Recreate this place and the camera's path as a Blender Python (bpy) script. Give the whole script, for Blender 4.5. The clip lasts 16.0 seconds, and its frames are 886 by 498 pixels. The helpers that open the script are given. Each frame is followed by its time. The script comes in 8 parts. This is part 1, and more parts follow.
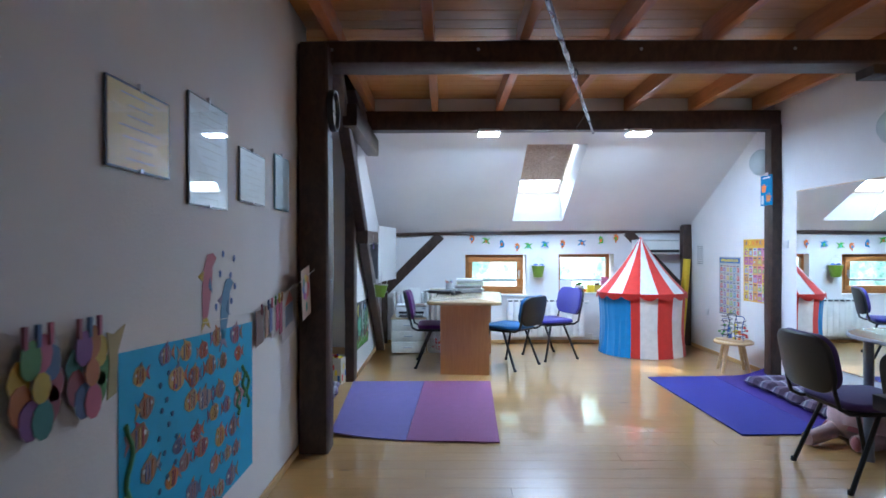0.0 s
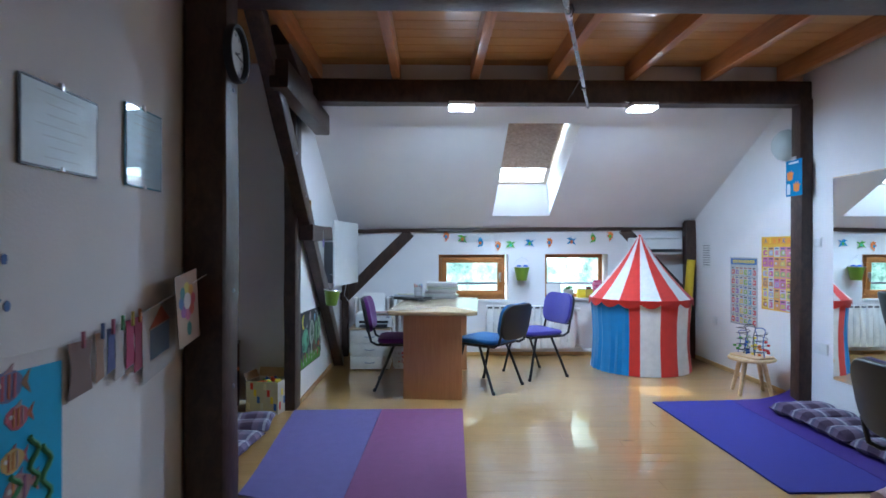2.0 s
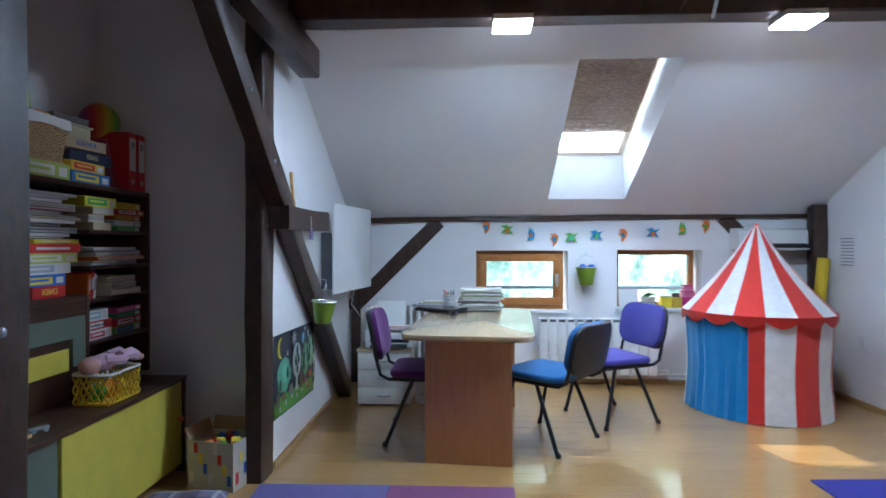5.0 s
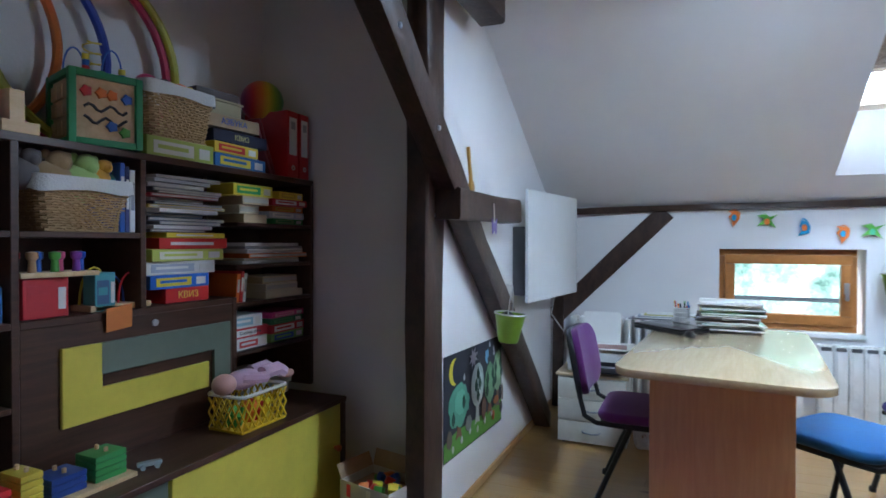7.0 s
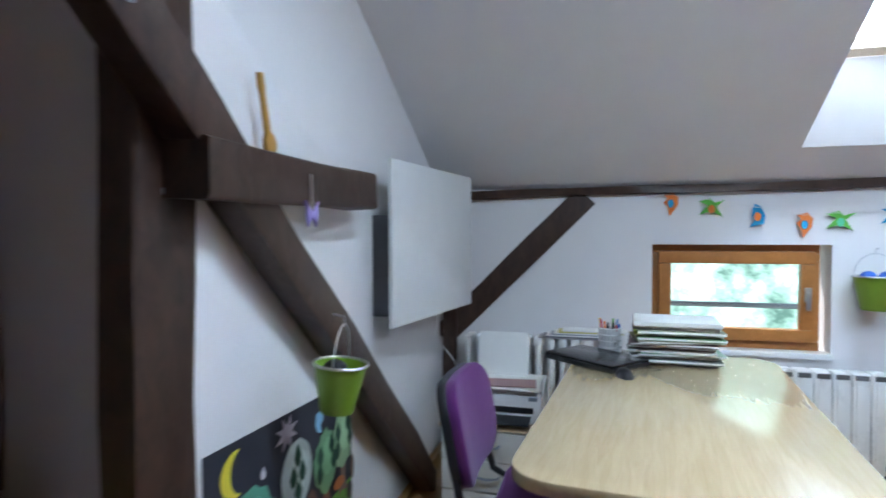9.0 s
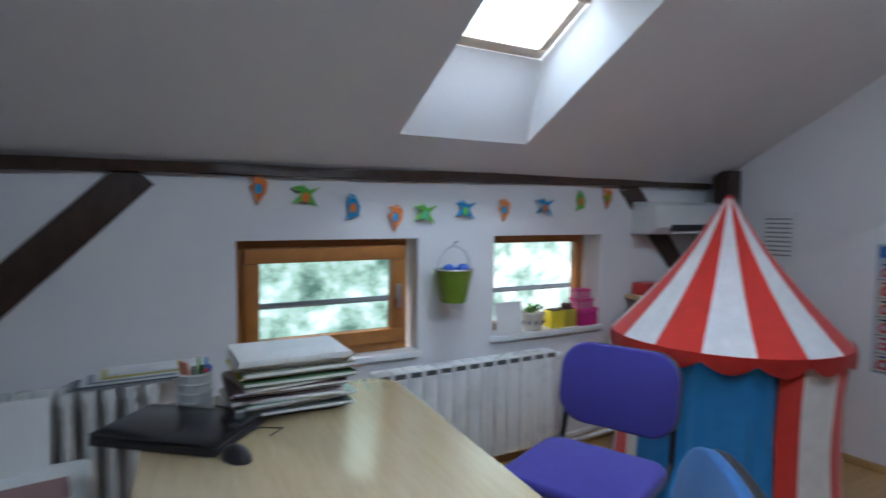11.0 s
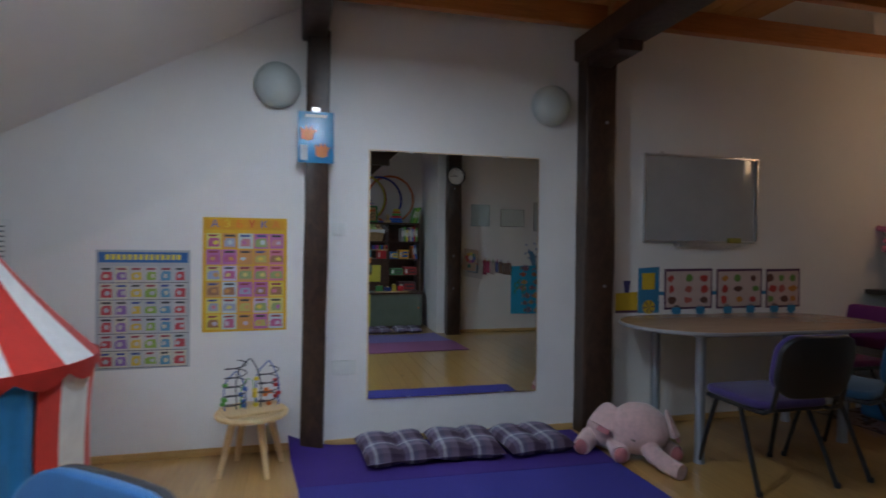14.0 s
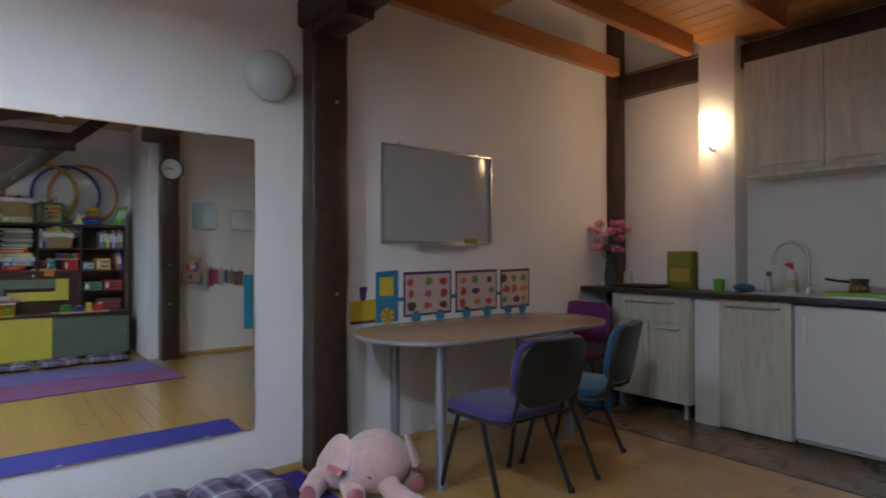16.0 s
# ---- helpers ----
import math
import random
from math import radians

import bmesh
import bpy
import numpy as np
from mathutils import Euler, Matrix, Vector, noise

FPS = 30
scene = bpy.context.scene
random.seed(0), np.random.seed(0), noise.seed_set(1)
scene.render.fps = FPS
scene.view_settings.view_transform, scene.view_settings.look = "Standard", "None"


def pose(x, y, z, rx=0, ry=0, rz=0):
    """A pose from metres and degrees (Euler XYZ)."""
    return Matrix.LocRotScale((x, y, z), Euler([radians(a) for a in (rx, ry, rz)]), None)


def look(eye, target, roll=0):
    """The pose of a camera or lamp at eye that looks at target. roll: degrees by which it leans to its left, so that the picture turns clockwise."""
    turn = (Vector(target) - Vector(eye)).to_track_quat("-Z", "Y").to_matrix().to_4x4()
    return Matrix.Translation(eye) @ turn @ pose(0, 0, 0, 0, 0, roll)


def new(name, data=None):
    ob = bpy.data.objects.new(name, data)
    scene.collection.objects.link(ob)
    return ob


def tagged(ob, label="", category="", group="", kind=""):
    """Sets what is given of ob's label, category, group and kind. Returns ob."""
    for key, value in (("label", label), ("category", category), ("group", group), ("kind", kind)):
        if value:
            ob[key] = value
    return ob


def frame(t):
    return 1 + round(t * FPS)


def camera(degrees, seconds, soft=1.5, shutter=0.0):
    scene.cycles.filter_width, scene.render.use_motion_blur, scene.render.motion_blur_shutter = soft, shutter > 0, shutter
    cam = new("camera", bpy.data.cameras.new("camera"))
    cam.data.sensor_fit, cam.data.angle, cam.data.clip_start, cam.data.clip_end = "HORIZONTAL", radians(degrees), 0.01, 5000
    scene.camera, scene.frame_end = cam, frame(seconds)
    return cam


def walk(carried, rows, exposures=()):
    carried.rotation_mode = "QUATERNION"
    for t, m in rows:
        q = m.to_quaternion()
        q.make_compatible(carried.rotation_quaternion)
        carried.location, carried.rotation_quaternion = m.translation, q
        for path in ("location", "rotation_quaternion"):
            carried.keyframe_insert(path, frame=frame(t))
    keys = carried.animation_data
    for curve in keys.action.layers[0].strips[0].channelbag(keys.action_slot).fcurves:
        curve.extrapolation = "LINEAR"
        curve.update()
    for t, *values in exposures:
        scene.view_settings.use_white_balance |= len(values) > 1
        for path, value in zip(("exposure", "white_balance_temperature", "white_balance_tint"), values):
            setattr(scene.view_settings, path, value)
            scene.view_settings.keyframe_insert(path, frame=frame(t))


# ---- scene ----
cam = camera(76.0, 16.0, 1.6, 0.5)
EXPOSURES = [(0.0, 0.64, 5400, 14), (1.5, 0.26, 5450, 13), (3.5, 0.22, 5500, 13), (6.0, 0.06, 5600, 14), (7.0, 0.16, 5700, 14), (8.0, 0.32, 5850, 14), (10.5, -0.7, 6050, 17), (11.5, -1.12, 6050, 17), (12.5, -1.34, 6200, 16), (13.0, -1.22, 6500, 17), (13.5, -0.96, 6500, 17), (14.5, -0.64, 6400, 15), (16.0, 0.06, 6500, 16)]
# seconds, eye, target, roll
PATH = [
    (0, (0.012, 0.074, 1.249), (0.003, 2.074, 1.249), -0.1),
    (0.5, (0.049, 0.298, 1.258), (0.062, 2.298, 1.255), -0.1),
    (1, (0.103, 0.552, 1.259), (0.141, 2.551, 1.257), 0.1),
    (1.5, (0.168, 0.785, 1.25), (0.207, 2.784, 1.248), 0.2),
    (2, (0.185, 1.047, 1.236), (0.228, 3.047, 1.236), -0.0),
    (2.5, (0.199, 1.295, 1.159), (0.255, 3.295, 1.184), -0.1),
    (3, (0.275, 1.556, 1.147), (0.328, 3.555, 1.178), -0.1),
    (3.5, (0.292, 1.827, 1.159), (0.321, 3.826, 1.179), -0.2),
    (3.7, (0.324, 1.916, 1.181), (0.33, 3.916, 1.197), -0.2),
    (6, (0.095, 3.058, 1.223), (-0.221, 5.033, 1.195), 0.3),
    (6.5, (0.092, 3.251, 1.185), (-0.491, 5.164, 1.178), -0.2),
    (7, (0.105, 3.4, 1.208), (-0.698, 5.231, 1.187), 0.1),
    (7.5, (0.048, 3.636, 1.224), (-0.79, 5.451, 1.192), 0.3),
    (8, (0.021, 3.877, 1.205), (-0.806, 5.698, 1.174), 0.4),
    (8.2, (0.053, 4.013, 1.192), (-0.756, 5.842, 1.167), 0.5),
    (10.5, (-0.104, 5.137, 1.338), (0.469, 7.046, 1.174), -0.3),
    (11, (-0.117, 5.267, 1.289), (0.868, 7.003, 1.163), 0.5),
    (11.5, (-0.236, 5.421, 1.265), (1.194, 6.815, 1.154), 0.8),
    (12, (-0.250, 5.585, 1.235), (1.455, 6.622, 1.146), 0.7),
    (12.5, (-0.262, 5.735, 1.249), (1.683, 6.238, 1.172), 0.8),
    (13, (-0.271, 5.694, 1.262), (1.727, 5.795, 1.192), 0.6),
    (13.5, (-0.264, 5.711, 1.212), (1.715, 5.421, 1.185), 0.8),
    (14, (-0.221, 5.598, 1.207), (1.719, 5.111, 1.19), 0.7),
    (14.5, (-0.171, 5.39, 1.187), (1.726, 4.757, 1.186), 0.3),
    (15, (-0.042, 5.309, 1.186), (1.794, 4.515, 1.192), 0.2),
    (15.5, (0.15, 5.263, 1.183), (1.838, 4.19, 1.191), 0.2),
    (16, (0.281, 5.186, 1.173), (1.841, 3.935, 1.188), -0.1),
]
walk(cam, [(t, look(eye, target, roll)) for t, eye, target, roll in PATH], EXPOSURES)

# ---- light ----
world = bpy.data.worlds.new("sky")
scene.world = world
world.use_nodes = True
sky = world.node_tree.nodes.new("ShaderNodeTexSky")
sky.sky_type, sky.sun_disc = "NISHITA", False
SUN_FROM = Vector((-0.51, 0.53, 1.0)).normalized()
sky.sun_elevation = math.asin(SUN_FROM.z)
sky.sun_rotation = math.atan2(SUN_FROM.x, SUN_FROM.y)
world.node_tree.links.new(sky.outputs[0], world.node_tree.nodes["Background"].inputs[0])
world.node_tree.nodes["Background"].inputs[1].default_value = 0.15


def lamp(name, kind, m, energy, color, **more):
    data = bpy.data.lights.new(name, kind)
    data.energy, data.color = energy, color
    for key, value in more.items():
        if key == "size":
            data.size = value
        elif key == "size_y":
            data.shape, data.size_y = "RECTANGLE", value
        elif key == "angle":
            data.angle = value
        elif key == "radius":
            data.shadow_soft_size = value
        elif key == "spread":
            data.spread = value
    ob = new(name, data)
    ob.matrix_world = m
    return ob


lamp("sun", "SUN", look(SUN_FROM * 20, (0, 0, 0)), 5.0, (1.0, 0.93, 0.82), angle=radians(0.5))

XL, XP, XR, YK, ZC = -0.90, -0.86, 3.19, 7.62, 2.70     # walls, knee wall, boarded ceiling
SLOPE, KNEE = 0.55, 1.47                              # rise of the roof slope, its height at the knee wall
YB = 5.56                                             # where the slope meets the boarded ceiling


def slope_z(y):
    return KNEE + SLOPE * (YK - y)


# daylight through the skylight and the two low windows
up = Vector((0, SLOPE, 1)).normalized()
sk_mid = Vector((1.18, 6.56, slope_z(6.56))) + up * 0.29
lamp("skylight_daylight", "AREA", look(sk_mid, sk_mid - up), 168, (0.69, 0.87, 1.0), size=1.1, size_y=1.55)
# the two panels under the beam and the wall lamp of the kitchen
for lx in (0.425, 1.857):
    lamp("panel_light", "AREA", look((lx, 5.50, 2.335), (lx, 5.50, 0)), 24, (0.66, 0.86, 1.0), size=0.16, size_y=0.15)
lamp("wall_lamp_light", "POINT", pose(2.27, 1.20, 2.05), 13, (1.0, 0.60, 0.30), radius=0.07)

# ---- materials ----
MATS = {}


def mat(name, color, rough=0.6, metal=0.0, var=0.12, scale=6.0, bump=0.0, bscale=60.0, stretch=(1, 1, 1), emit=0.0, spec=0.5, coat=0.0, sheen=0.0, rand=0.0, trans=0.0):
    """A painted or plain surface: colour with two scales of variation, fine relief."""
    m = bpy.data.materials.new(name)
    m.use_nodes = True
    nt = m.node_tree
    b = nt.nodes["Principled BSDF"]
    b.inputs["Roughness"].default_value = rough
    b.inputs["Metallic"].default_value = metal
    b.inputs["Specular IOR Level"].default_value = spec
    b.inputs["Coat Weight"].default_value = coat
    b.inputs["Sheen Weight"].default_value = sheen
    b.inputs["Transmission Weight"].default_value = trans
    col = (*color, 1)
    b.inputs["Base Color"].default_value = col
    tc = nt.nodes.new("ShaderNodeTexCoord")
    mp = nt.nodes.new("ShaderNodeMapping")
    mp.inputs["Scale"].default_value = stretch
    nt.links.new(tc.outputs["Object"], mp.inputs[0])
    if var > 0:
        n1 = nt.nodes.new("ShaderNodeTexNoise")
        n1.inputs["Scale"].default_value, n1.inputs["Detail"].default_value = scale, 8
        n1.inputs["Roughness"].default_value = 0.65
        nt.links.new(mp.outputs[0], n1.inputs["Vector"])
        mr = nt.nodes.new("ShaderNodeMapRange")
        mr.inputs["From Min"].default_value, mr.inputs["From Max"].default_value = 0.3, 0.7
        mr.inputs["To Min"].default_value, mr.inputs["To Max"].default_value = 1 - var, 1 + var
        nt.links.new(n1.outputs[0], mr.inputs[0])
        hsv = nt.nodes.new("ShaderNodeHueSaturation")
        hsv.inputs["Color"].default_value = col
        value = mr.outputs[0]
        if rand:
            oi = nt.nodes.new("ShaderNodeObjectInfo")
            m2 = nt.nodes.new("ShaderNodeMapRange")
            m2.inputs["To Min"].default_value, m2.inputs["To Max"].default_value = 1 - rand, 1 + rand
            nt.links.new(oi.outputs["Random"], m2.inputs[0])
            mm = nt.nodes.new("ShaderNodeMath")
            mm.operation = "MULTIPLY"
            nt.links.new(value, mm.inputs[0])
            nt.links.new(m2.outputs[0], mm.inputs[1])
            value = mm.outputs[0]
        nt.links.new(value, hsv.inputs["Value"])
        nt.links.new(hsv.outputs[0], b.inputs["Base Color"])
        rr = nt.nodes.new("ShaderNodeMapRange")
        rr.inputs["To Min"].default_value, rr.inputs["To Max"].default_value = max(0.02, rough - 0.08), min(1, rough + 0.08)
        nt.links.new(n1.outputs[0], rr.inputs[0])
        nt.links.new(rr.outputs[0], b.inputs["Roughness"])
    if bump > 0:
        n2 = nt.nodes.new("ShaderNodeTexNoise")
        n2.inputs["Scale"].default_value, n2.inputs["Detail"].default_value = bscale, 4
        nt.links.new(mp.outputs[0], n2.inputs["Vector"])
        bp = nt.nodes.new("ShaderNodeBump")
        bp.inputs["Strength"].default_value, bp.inputs["Distance"].default_value = bump, 0.01
        nt.links.new(n2.outputs[0], bp.inputs["Height"])
        nt.links.new(bp.outputs[0], b.inputs["Normal"])
    if emit:
        b.inputs["Emission Color"].default_value = col
        b.inputs["Emission Strength"].default_value = emit
    return m


def wood(name, c1, c2, rough=0.45, grain=(1, 14, 14), rand=0.0, coat=0.0, bump=0.15, knots=False, ring=3.0):
    """Wood with grain along the axis whose stretch is smallest."""
    m = mat(name, c1, rough, var=0, coat=coat)
    nt = m.node_tree
    b = nt.nodes["Principled BSDF"]
    mp = [n for n in nt.nodes if n.type == "MAPPING"][0]
    mp.inputs["Scale"].default_value = grain
    tc = [n for n in nt.nodes if n.type == "TEX_COORD"][0]
    oi = nt.nodes.new("ShaderNodeObjectInfo")
    sc = nt.nodes.new("ShaderNodeVectorMath")
    sc.operation = "SCALE"
    sc.inputs[0].default_value = (7.3, 3.1, 5.7)
    nt.links.new(oi.outputs["Random"], sc.inputs["Scale"])
    ad = nt.nodes.new("ShaderNodeVectorMath")
    nt.links.new(tc.outputs["Object"], ad.inputs[0])
    nt.links.new(sc.outputs[0], ad.inputs[1])
    nt.links.new(ad.outputs[0], mp.inputs[0])
    n = nt.nodes.new("ShaderNodeTexNoise")
    n.inputs["Scale"].default_value, n.inputs["Detail"].default_value, n.inputs["Distortion"].default_value = ring, 8, 0.6
    n.inputs["Roughness"].default_value = 0.7
    nt.links.new(mp.outputs[0], n.inputs["Vector"])
    r = nt.nodes.new("ShaderNodeValToRGB")
    r.color_ramp.elements[0].color, r.color_ramp.elements[1].color = (*c1, 1), (*c2, 1)
    r.color_ramp.elements[0].position, r.color_ramp.elements[1].position = 0.32, 0.68
    nt.links.new(n.outputs[0], r.inputs[0])
    out = r.outputs[0]
    if knots:
        v = nt.nodes.new("ShaderNodeTexVoronoi")
        v.inputs["Scale"].default_value = 2.6
        m3 = nt.nodes.new("ShaderNodeMapping")
        m3.inputs["Scale"].default_value = [0.55 if g == min(grain) else 1.6 for g in grain]
        nt.links.new(ad.outputs[0], m3.inputs[0])
        nt.links.new(m3.outputs[0], v.inputs["Vector"])
        kr = nt.nodes.new("ShaderNodeValToRGB")
        kr.color_ramp.elements[0].color, kr.color_ramp.elements[1].color = (0.35, 0.22, 0.13, 1), (1, 1, 1, 1)
        kr.color_ramp.elements[0].position, kr.color_ramp.elements[1].position = 0.03, 0.075
        nt.links.new(v.outputs["Distance"], kr.inputs[0])
        mx = nt.nodes.new("ShaderNodeMix")
        mx.data_type, mx.blend_type = "RGBA", "MULTIPLY"
        mx.inputs[0].default_value = 0.8
        nt.links.new(out, mx.inputs[6])
        nt.links.new(kr.outputs[0], mx.inputs[7])
        out = mx.outputs[2]
    if rand:
        hsv = nt.nodes.new("ShaderNodeHueSaturation")
        m2 = nt.nodes.new("ShaderNodeMapRange")
        m2.inputs["To Min"].default_value, m2.inputs["To Max"].default_value = 1 - rand, 1 + rand
        nt.links.new(oi.outputs["Random"], m2.inputs[0])
        nt.links.new(m2.outputs[0], hsv.inputs["Value"])
        nt.links.new(out, hsv.inputs["Color"])
        out = hsv.outputs[0]
    nt.links.new(out, b.inputs["Base Color"])
    bp = nt.nodes.new("ShaderNodeBump")
    bp.inputs["Strength"].default_value, bp.inputs["Distance"].default_value = bump, 0.004
    nt.links.new(n.outputs[0], bp.inputs["Height"])
    nt.links.new(bp.outputs[0], b.inputs["Normal"])
    return m


def paint(color, rough=0.5, **more):
    """One plain-coloured material for each colour of the small things."""
    key = (tuple(color), rough, tuple(sorted(more.items())))
    if key not in MATS:
        MATS[key] = mat("paint", color, rough, **{"var": 0.08, "scale": 9.0, **more})
    return MATS[key]


RED, ORANGE, YELLOW, GREEN, BLUE, PURPLE, PINK = (0.62, 0.03, 0.03), (0.80, 0.20, 0.03), (0.80, 0.62, 0.05), (0.10, 0.38, 0.06), (0.03, 0.12, 0.50), (0.20, 0.05, 0.36), (0.70, 0.10, 0.25)
WHITE, BLACK, GREY, CREAM, TEAL, LIME = (0.80, 0.80, 0.78), (0.015, 0.015, 0.017), (0.30, 0.30, 0.31), (0.72, 0.66, 0.50), (0.02, 0.24, 0.42), (0.32, 0.50, 0.05)
m_wall = mat("white_plaster", (0.80, 0.79, 0.79), 0.75, var=0.035, scale=1.6, bump=0.12, bscale=90)
m_beam = wood("dark_stained_timber", (0.027, 0.014, 0.010), (0.072, 0.037, 0.024), 0.40, (3.0, 3.0, 1.6), bump=0.7, ring=7)
m_rafter = wood("varnished_pine_rafter", (0.40, 0.135, 0.036), (0.58, 0.225, 0.068), 0.32, (16, 1.2, 16), rand=0.12, coat=0.2)
m_board = wood("ceiling_boards", (0.50, 0.225, 0.062), (0.60, 0.30, 0.090), 0.4, (1.0, 9, 9), coat=0.1)
m_floor = wood("varnished_pine_floor", (0.43, 0.23, 0.066), (0.53, 0.31, 0.10), 0.30, (1.2, 22, 22), rand=0.05, coat=1.0, bump=0.03, knots=True)
m_floor.node_tree.nodes["Principled BSDF"].inputs["Coat Roughness"].default_value = 0.085
m_trim = wood("pine_trim", (0.50, 0.30, 0.11), (0.62, 0.40, 0.16), 0.35, (2, 2, 20))
m_winframe = wood("brown_window_wood", (0.36, 0.14, 0.035), (0.48, 0.20, 0.055), 0.35, (6, 6, 6))
m_tile = mat("kitchen_floor_tiles", (0.215, 0.14, 0.085), 0.28, var=0.13, scale=7, rand=0.06, bump=0.05)
m_shelf = wood("dark_walnut_veneer", (0.042, 0.019, 0.012), (0.092, 0.042, 0.025), 0.38, (16, 1.4, 16))
m_beech = wood("beech_laminate", (0.52, 0.26, 0.12), (0.62, 0.34, 0.17), 0.4, (20, 20, 1.3))
m_maple = wood("pale_maple_laminate", (0.54, 0.40, 0.215), (0.63, 0.485, 0.285), 0.24, (18, 1.5, 18), coat=0.8, bump=0.02)
m_maple.node_tree.nodes["Principled BSDF"].inputs["Coat Roughness"].default_value = 0.20
m_maple.node_tree.nodes["Principled BSDF"].inputs["Coat IOR"].default_value = 1.65
m_maple_edge = wood("pale_maple_edge", (0.60, 0.46, 0.28), (0.70, 0.56, 0.36), 0.4, (3, 3, 20))
m_toywood = wood("light_toy_wood", (0.60, 0.40, 0.20), (0.74, 0.54, 0.30), 0.45, (2, 10, 10))
m_kitchen = wood("whitewashed_oak_front", (0.50, 0.45, 0.37), (0.70, 0.66, 0.58), 0.42, (9, 9, 0.9), ring=2.5)
m_worktop = mat("dark_worktop", (0.030, 0.027, 0.026), 0.35, var=0.4, scale=40)
m_chrome = mat("brushed_metal", (0.68, 0.68, 0.70), 0.32, 1.0, var=0.05)
m_steel = mat("grey_steel_tube", (0.33, 0.36, 0.42), 0.35, 0.7, var=0.05)
m_blackmetal = mat("black_lacquered_steel", (0.012, 0.012, 0.014), 0.32, var=0.1)
m_blackplastic = mat("black_plastic", (0.014, 0.014, 0.017), 0.42, var=0.15, scale=30, bump=0.06, bscale=300)
m_mirror = mat("mirror_glass", (0.86, 0.90, 0.88), 0.0, 1.0, var=0)
m_whiteplastic = mat("white_plastic", (0.74, 0.75, 0.74), 0.35, var=0.04)
m_enamel = mat("white_enamel", (0.76, 0.76, 0.74), 0.28, var=0.03)
m_paper = mat("white_paper", (0.78, 0.78, 0.75), 0.8, var=0.04)
m_card = mat("brown_cardboard", (0.40, 0.27, 0.15), 0.8, var=0.12)
m_wicker = wood("woven_wicker", (0.38, 0.24, 0.11), (0.56, 0.39, 0.20), 0.65, (14, 14, 30), bump=0.7)
m_cloth = mat("white_cotton", (0.70, 0.70, 0.68), 0.9, var=0.07, bump=0.3, bscale=140)
m_panel = mat("white_board_panel", (0.72, 0.73, 0.72), 0.4, var=0.03)


def glass(name, tint=(0.95, 0.98, 0.98)):
    m = bpy.data.materials.new(name)
    m.use_nodes = True
    b = m.node_tree.nodes["Principled BSDF"]
    b.inputs["Base Color"].default_value = (*tint, 1)
    b.inputs["Roughness"].default_value = 0.0
    b.inputs["Transmission Weight"].default_value = 1.0
    b.inputs["IOR"].default_value = 1.03
    return m


m_glass = glass("window_glass")
m_greyglass = glass("double_glazing", (0.62, 0.70, 0.68))


def fabric(name, color, rough=0.95):
    return mat(name, color, rough, var=0.09, scale=16, bump=0.14, bscale=300, sheen=0.2)


def plaid(name):
    """Grey-violet checked cotton: two crossing sets of bands."""
    m = mat(name, (0.2, 0.18, 0.24), 0.9, var=0, bump=0.25, bscale=260)
    nt = m.node_tree
    b = nt.nodes["Principled BSDF"]
    tc = [n for n in nt.nodes if n.type == "TEX_COORD"][0]
    sep = nt.nodes.new("ShaderNodeSeparateXYZ")
    nt.links.new(tc.outputs["Object"], sep.inputs[0])
    bands = []
    for k, freq in ((0, 5.2), (1, 5.2)):
        mul = nt.nodes.new("ShaderNodeMath")
        mul.operation = "MULTIPLY"
        mul.inputs[1].default_value = freq
        nt.links.new(sep.outputs[k], mul.inputs[0])
        fr = nt.nodes.new("ShaderNodeMath")
        fr.operation = "FRACT"
        nt.links.new(mul.outputs[0], fr.inputs[0])
        r = nt.nodes.new("ShaderNodeValToRGB")
        r.color_ramp.interpolation = "CONSTANT"
        e = r.color_ramp.elements
        e[0].position, e[0].color = 0.0, (0.045, 0.022, 0.050, 1)
        e[1].position, e[1].color = 0.34, (0.20, 0.15, 0.22, 1)
        for p, c in ((0.56, (0.13, 0.13, 0.21, 1)), (0.70, (0.50, 0.50, 0.56, 1)), (0.80, (0.17, 0.14, 0.23, 1)), (0.93, (0.07, 0.04, 0.075, 1))):
            q = e.new(p)
            q.color = c
        nt.links.new(fr.outputs[0], r.inputs[0])
        bands.append(r.outputs[0])
    mx = nt.nodes.new("ShaderNodeMix")
    mx.data_type, mx.blend_type = "RGBA", "MIX"
    mx.inputs[0].default_value = 0.5
    nt.links.new(bands[0], mx.inputs[6])
    nt.links.new(bands[1], mx.inputs[7])
    nt.links.new(mx.outputs[2], b.inputs["Base Color"])
    return m


m_plaid = plaid("checked_cotton")

# ---- mesh helpers ----


def b_box(x0, x1, y0, y1, z0, z1, bev=0.0, seg=2, bm=None):
    keep = bm
    bm = bmesh.new()
    bmesh.ops.create_cube(bm, size=1.0)
    for v in bm.verts:
        v.co = Vector(((x0 + x1) / 2 + v.co.x * (x1 - x0), (y0 + y1) / 2 + v.co.y * (y1 - y0), (z0 + z1) / 2 + v.co.z * (z1 - z0)))
    if bev > 0:
        bmesh.ops.bevel(bm, geom=bm.edges[:], offset=min(bev, 0.49 * min(x1 - x0, y1 - y0, z1 - z0)), segments=seg, affect="EDGES", profile=0.6)
    return join(keep, bm)


def join(keep, bm):
    if keep is None:
        return bm
    me = bpy.data.meshes.new("tmp")
    bm.to_mesh(me)
    bm.free()
    keep.from_mesh(me)
    bpy.data.meshes.remove(me)
    return keep


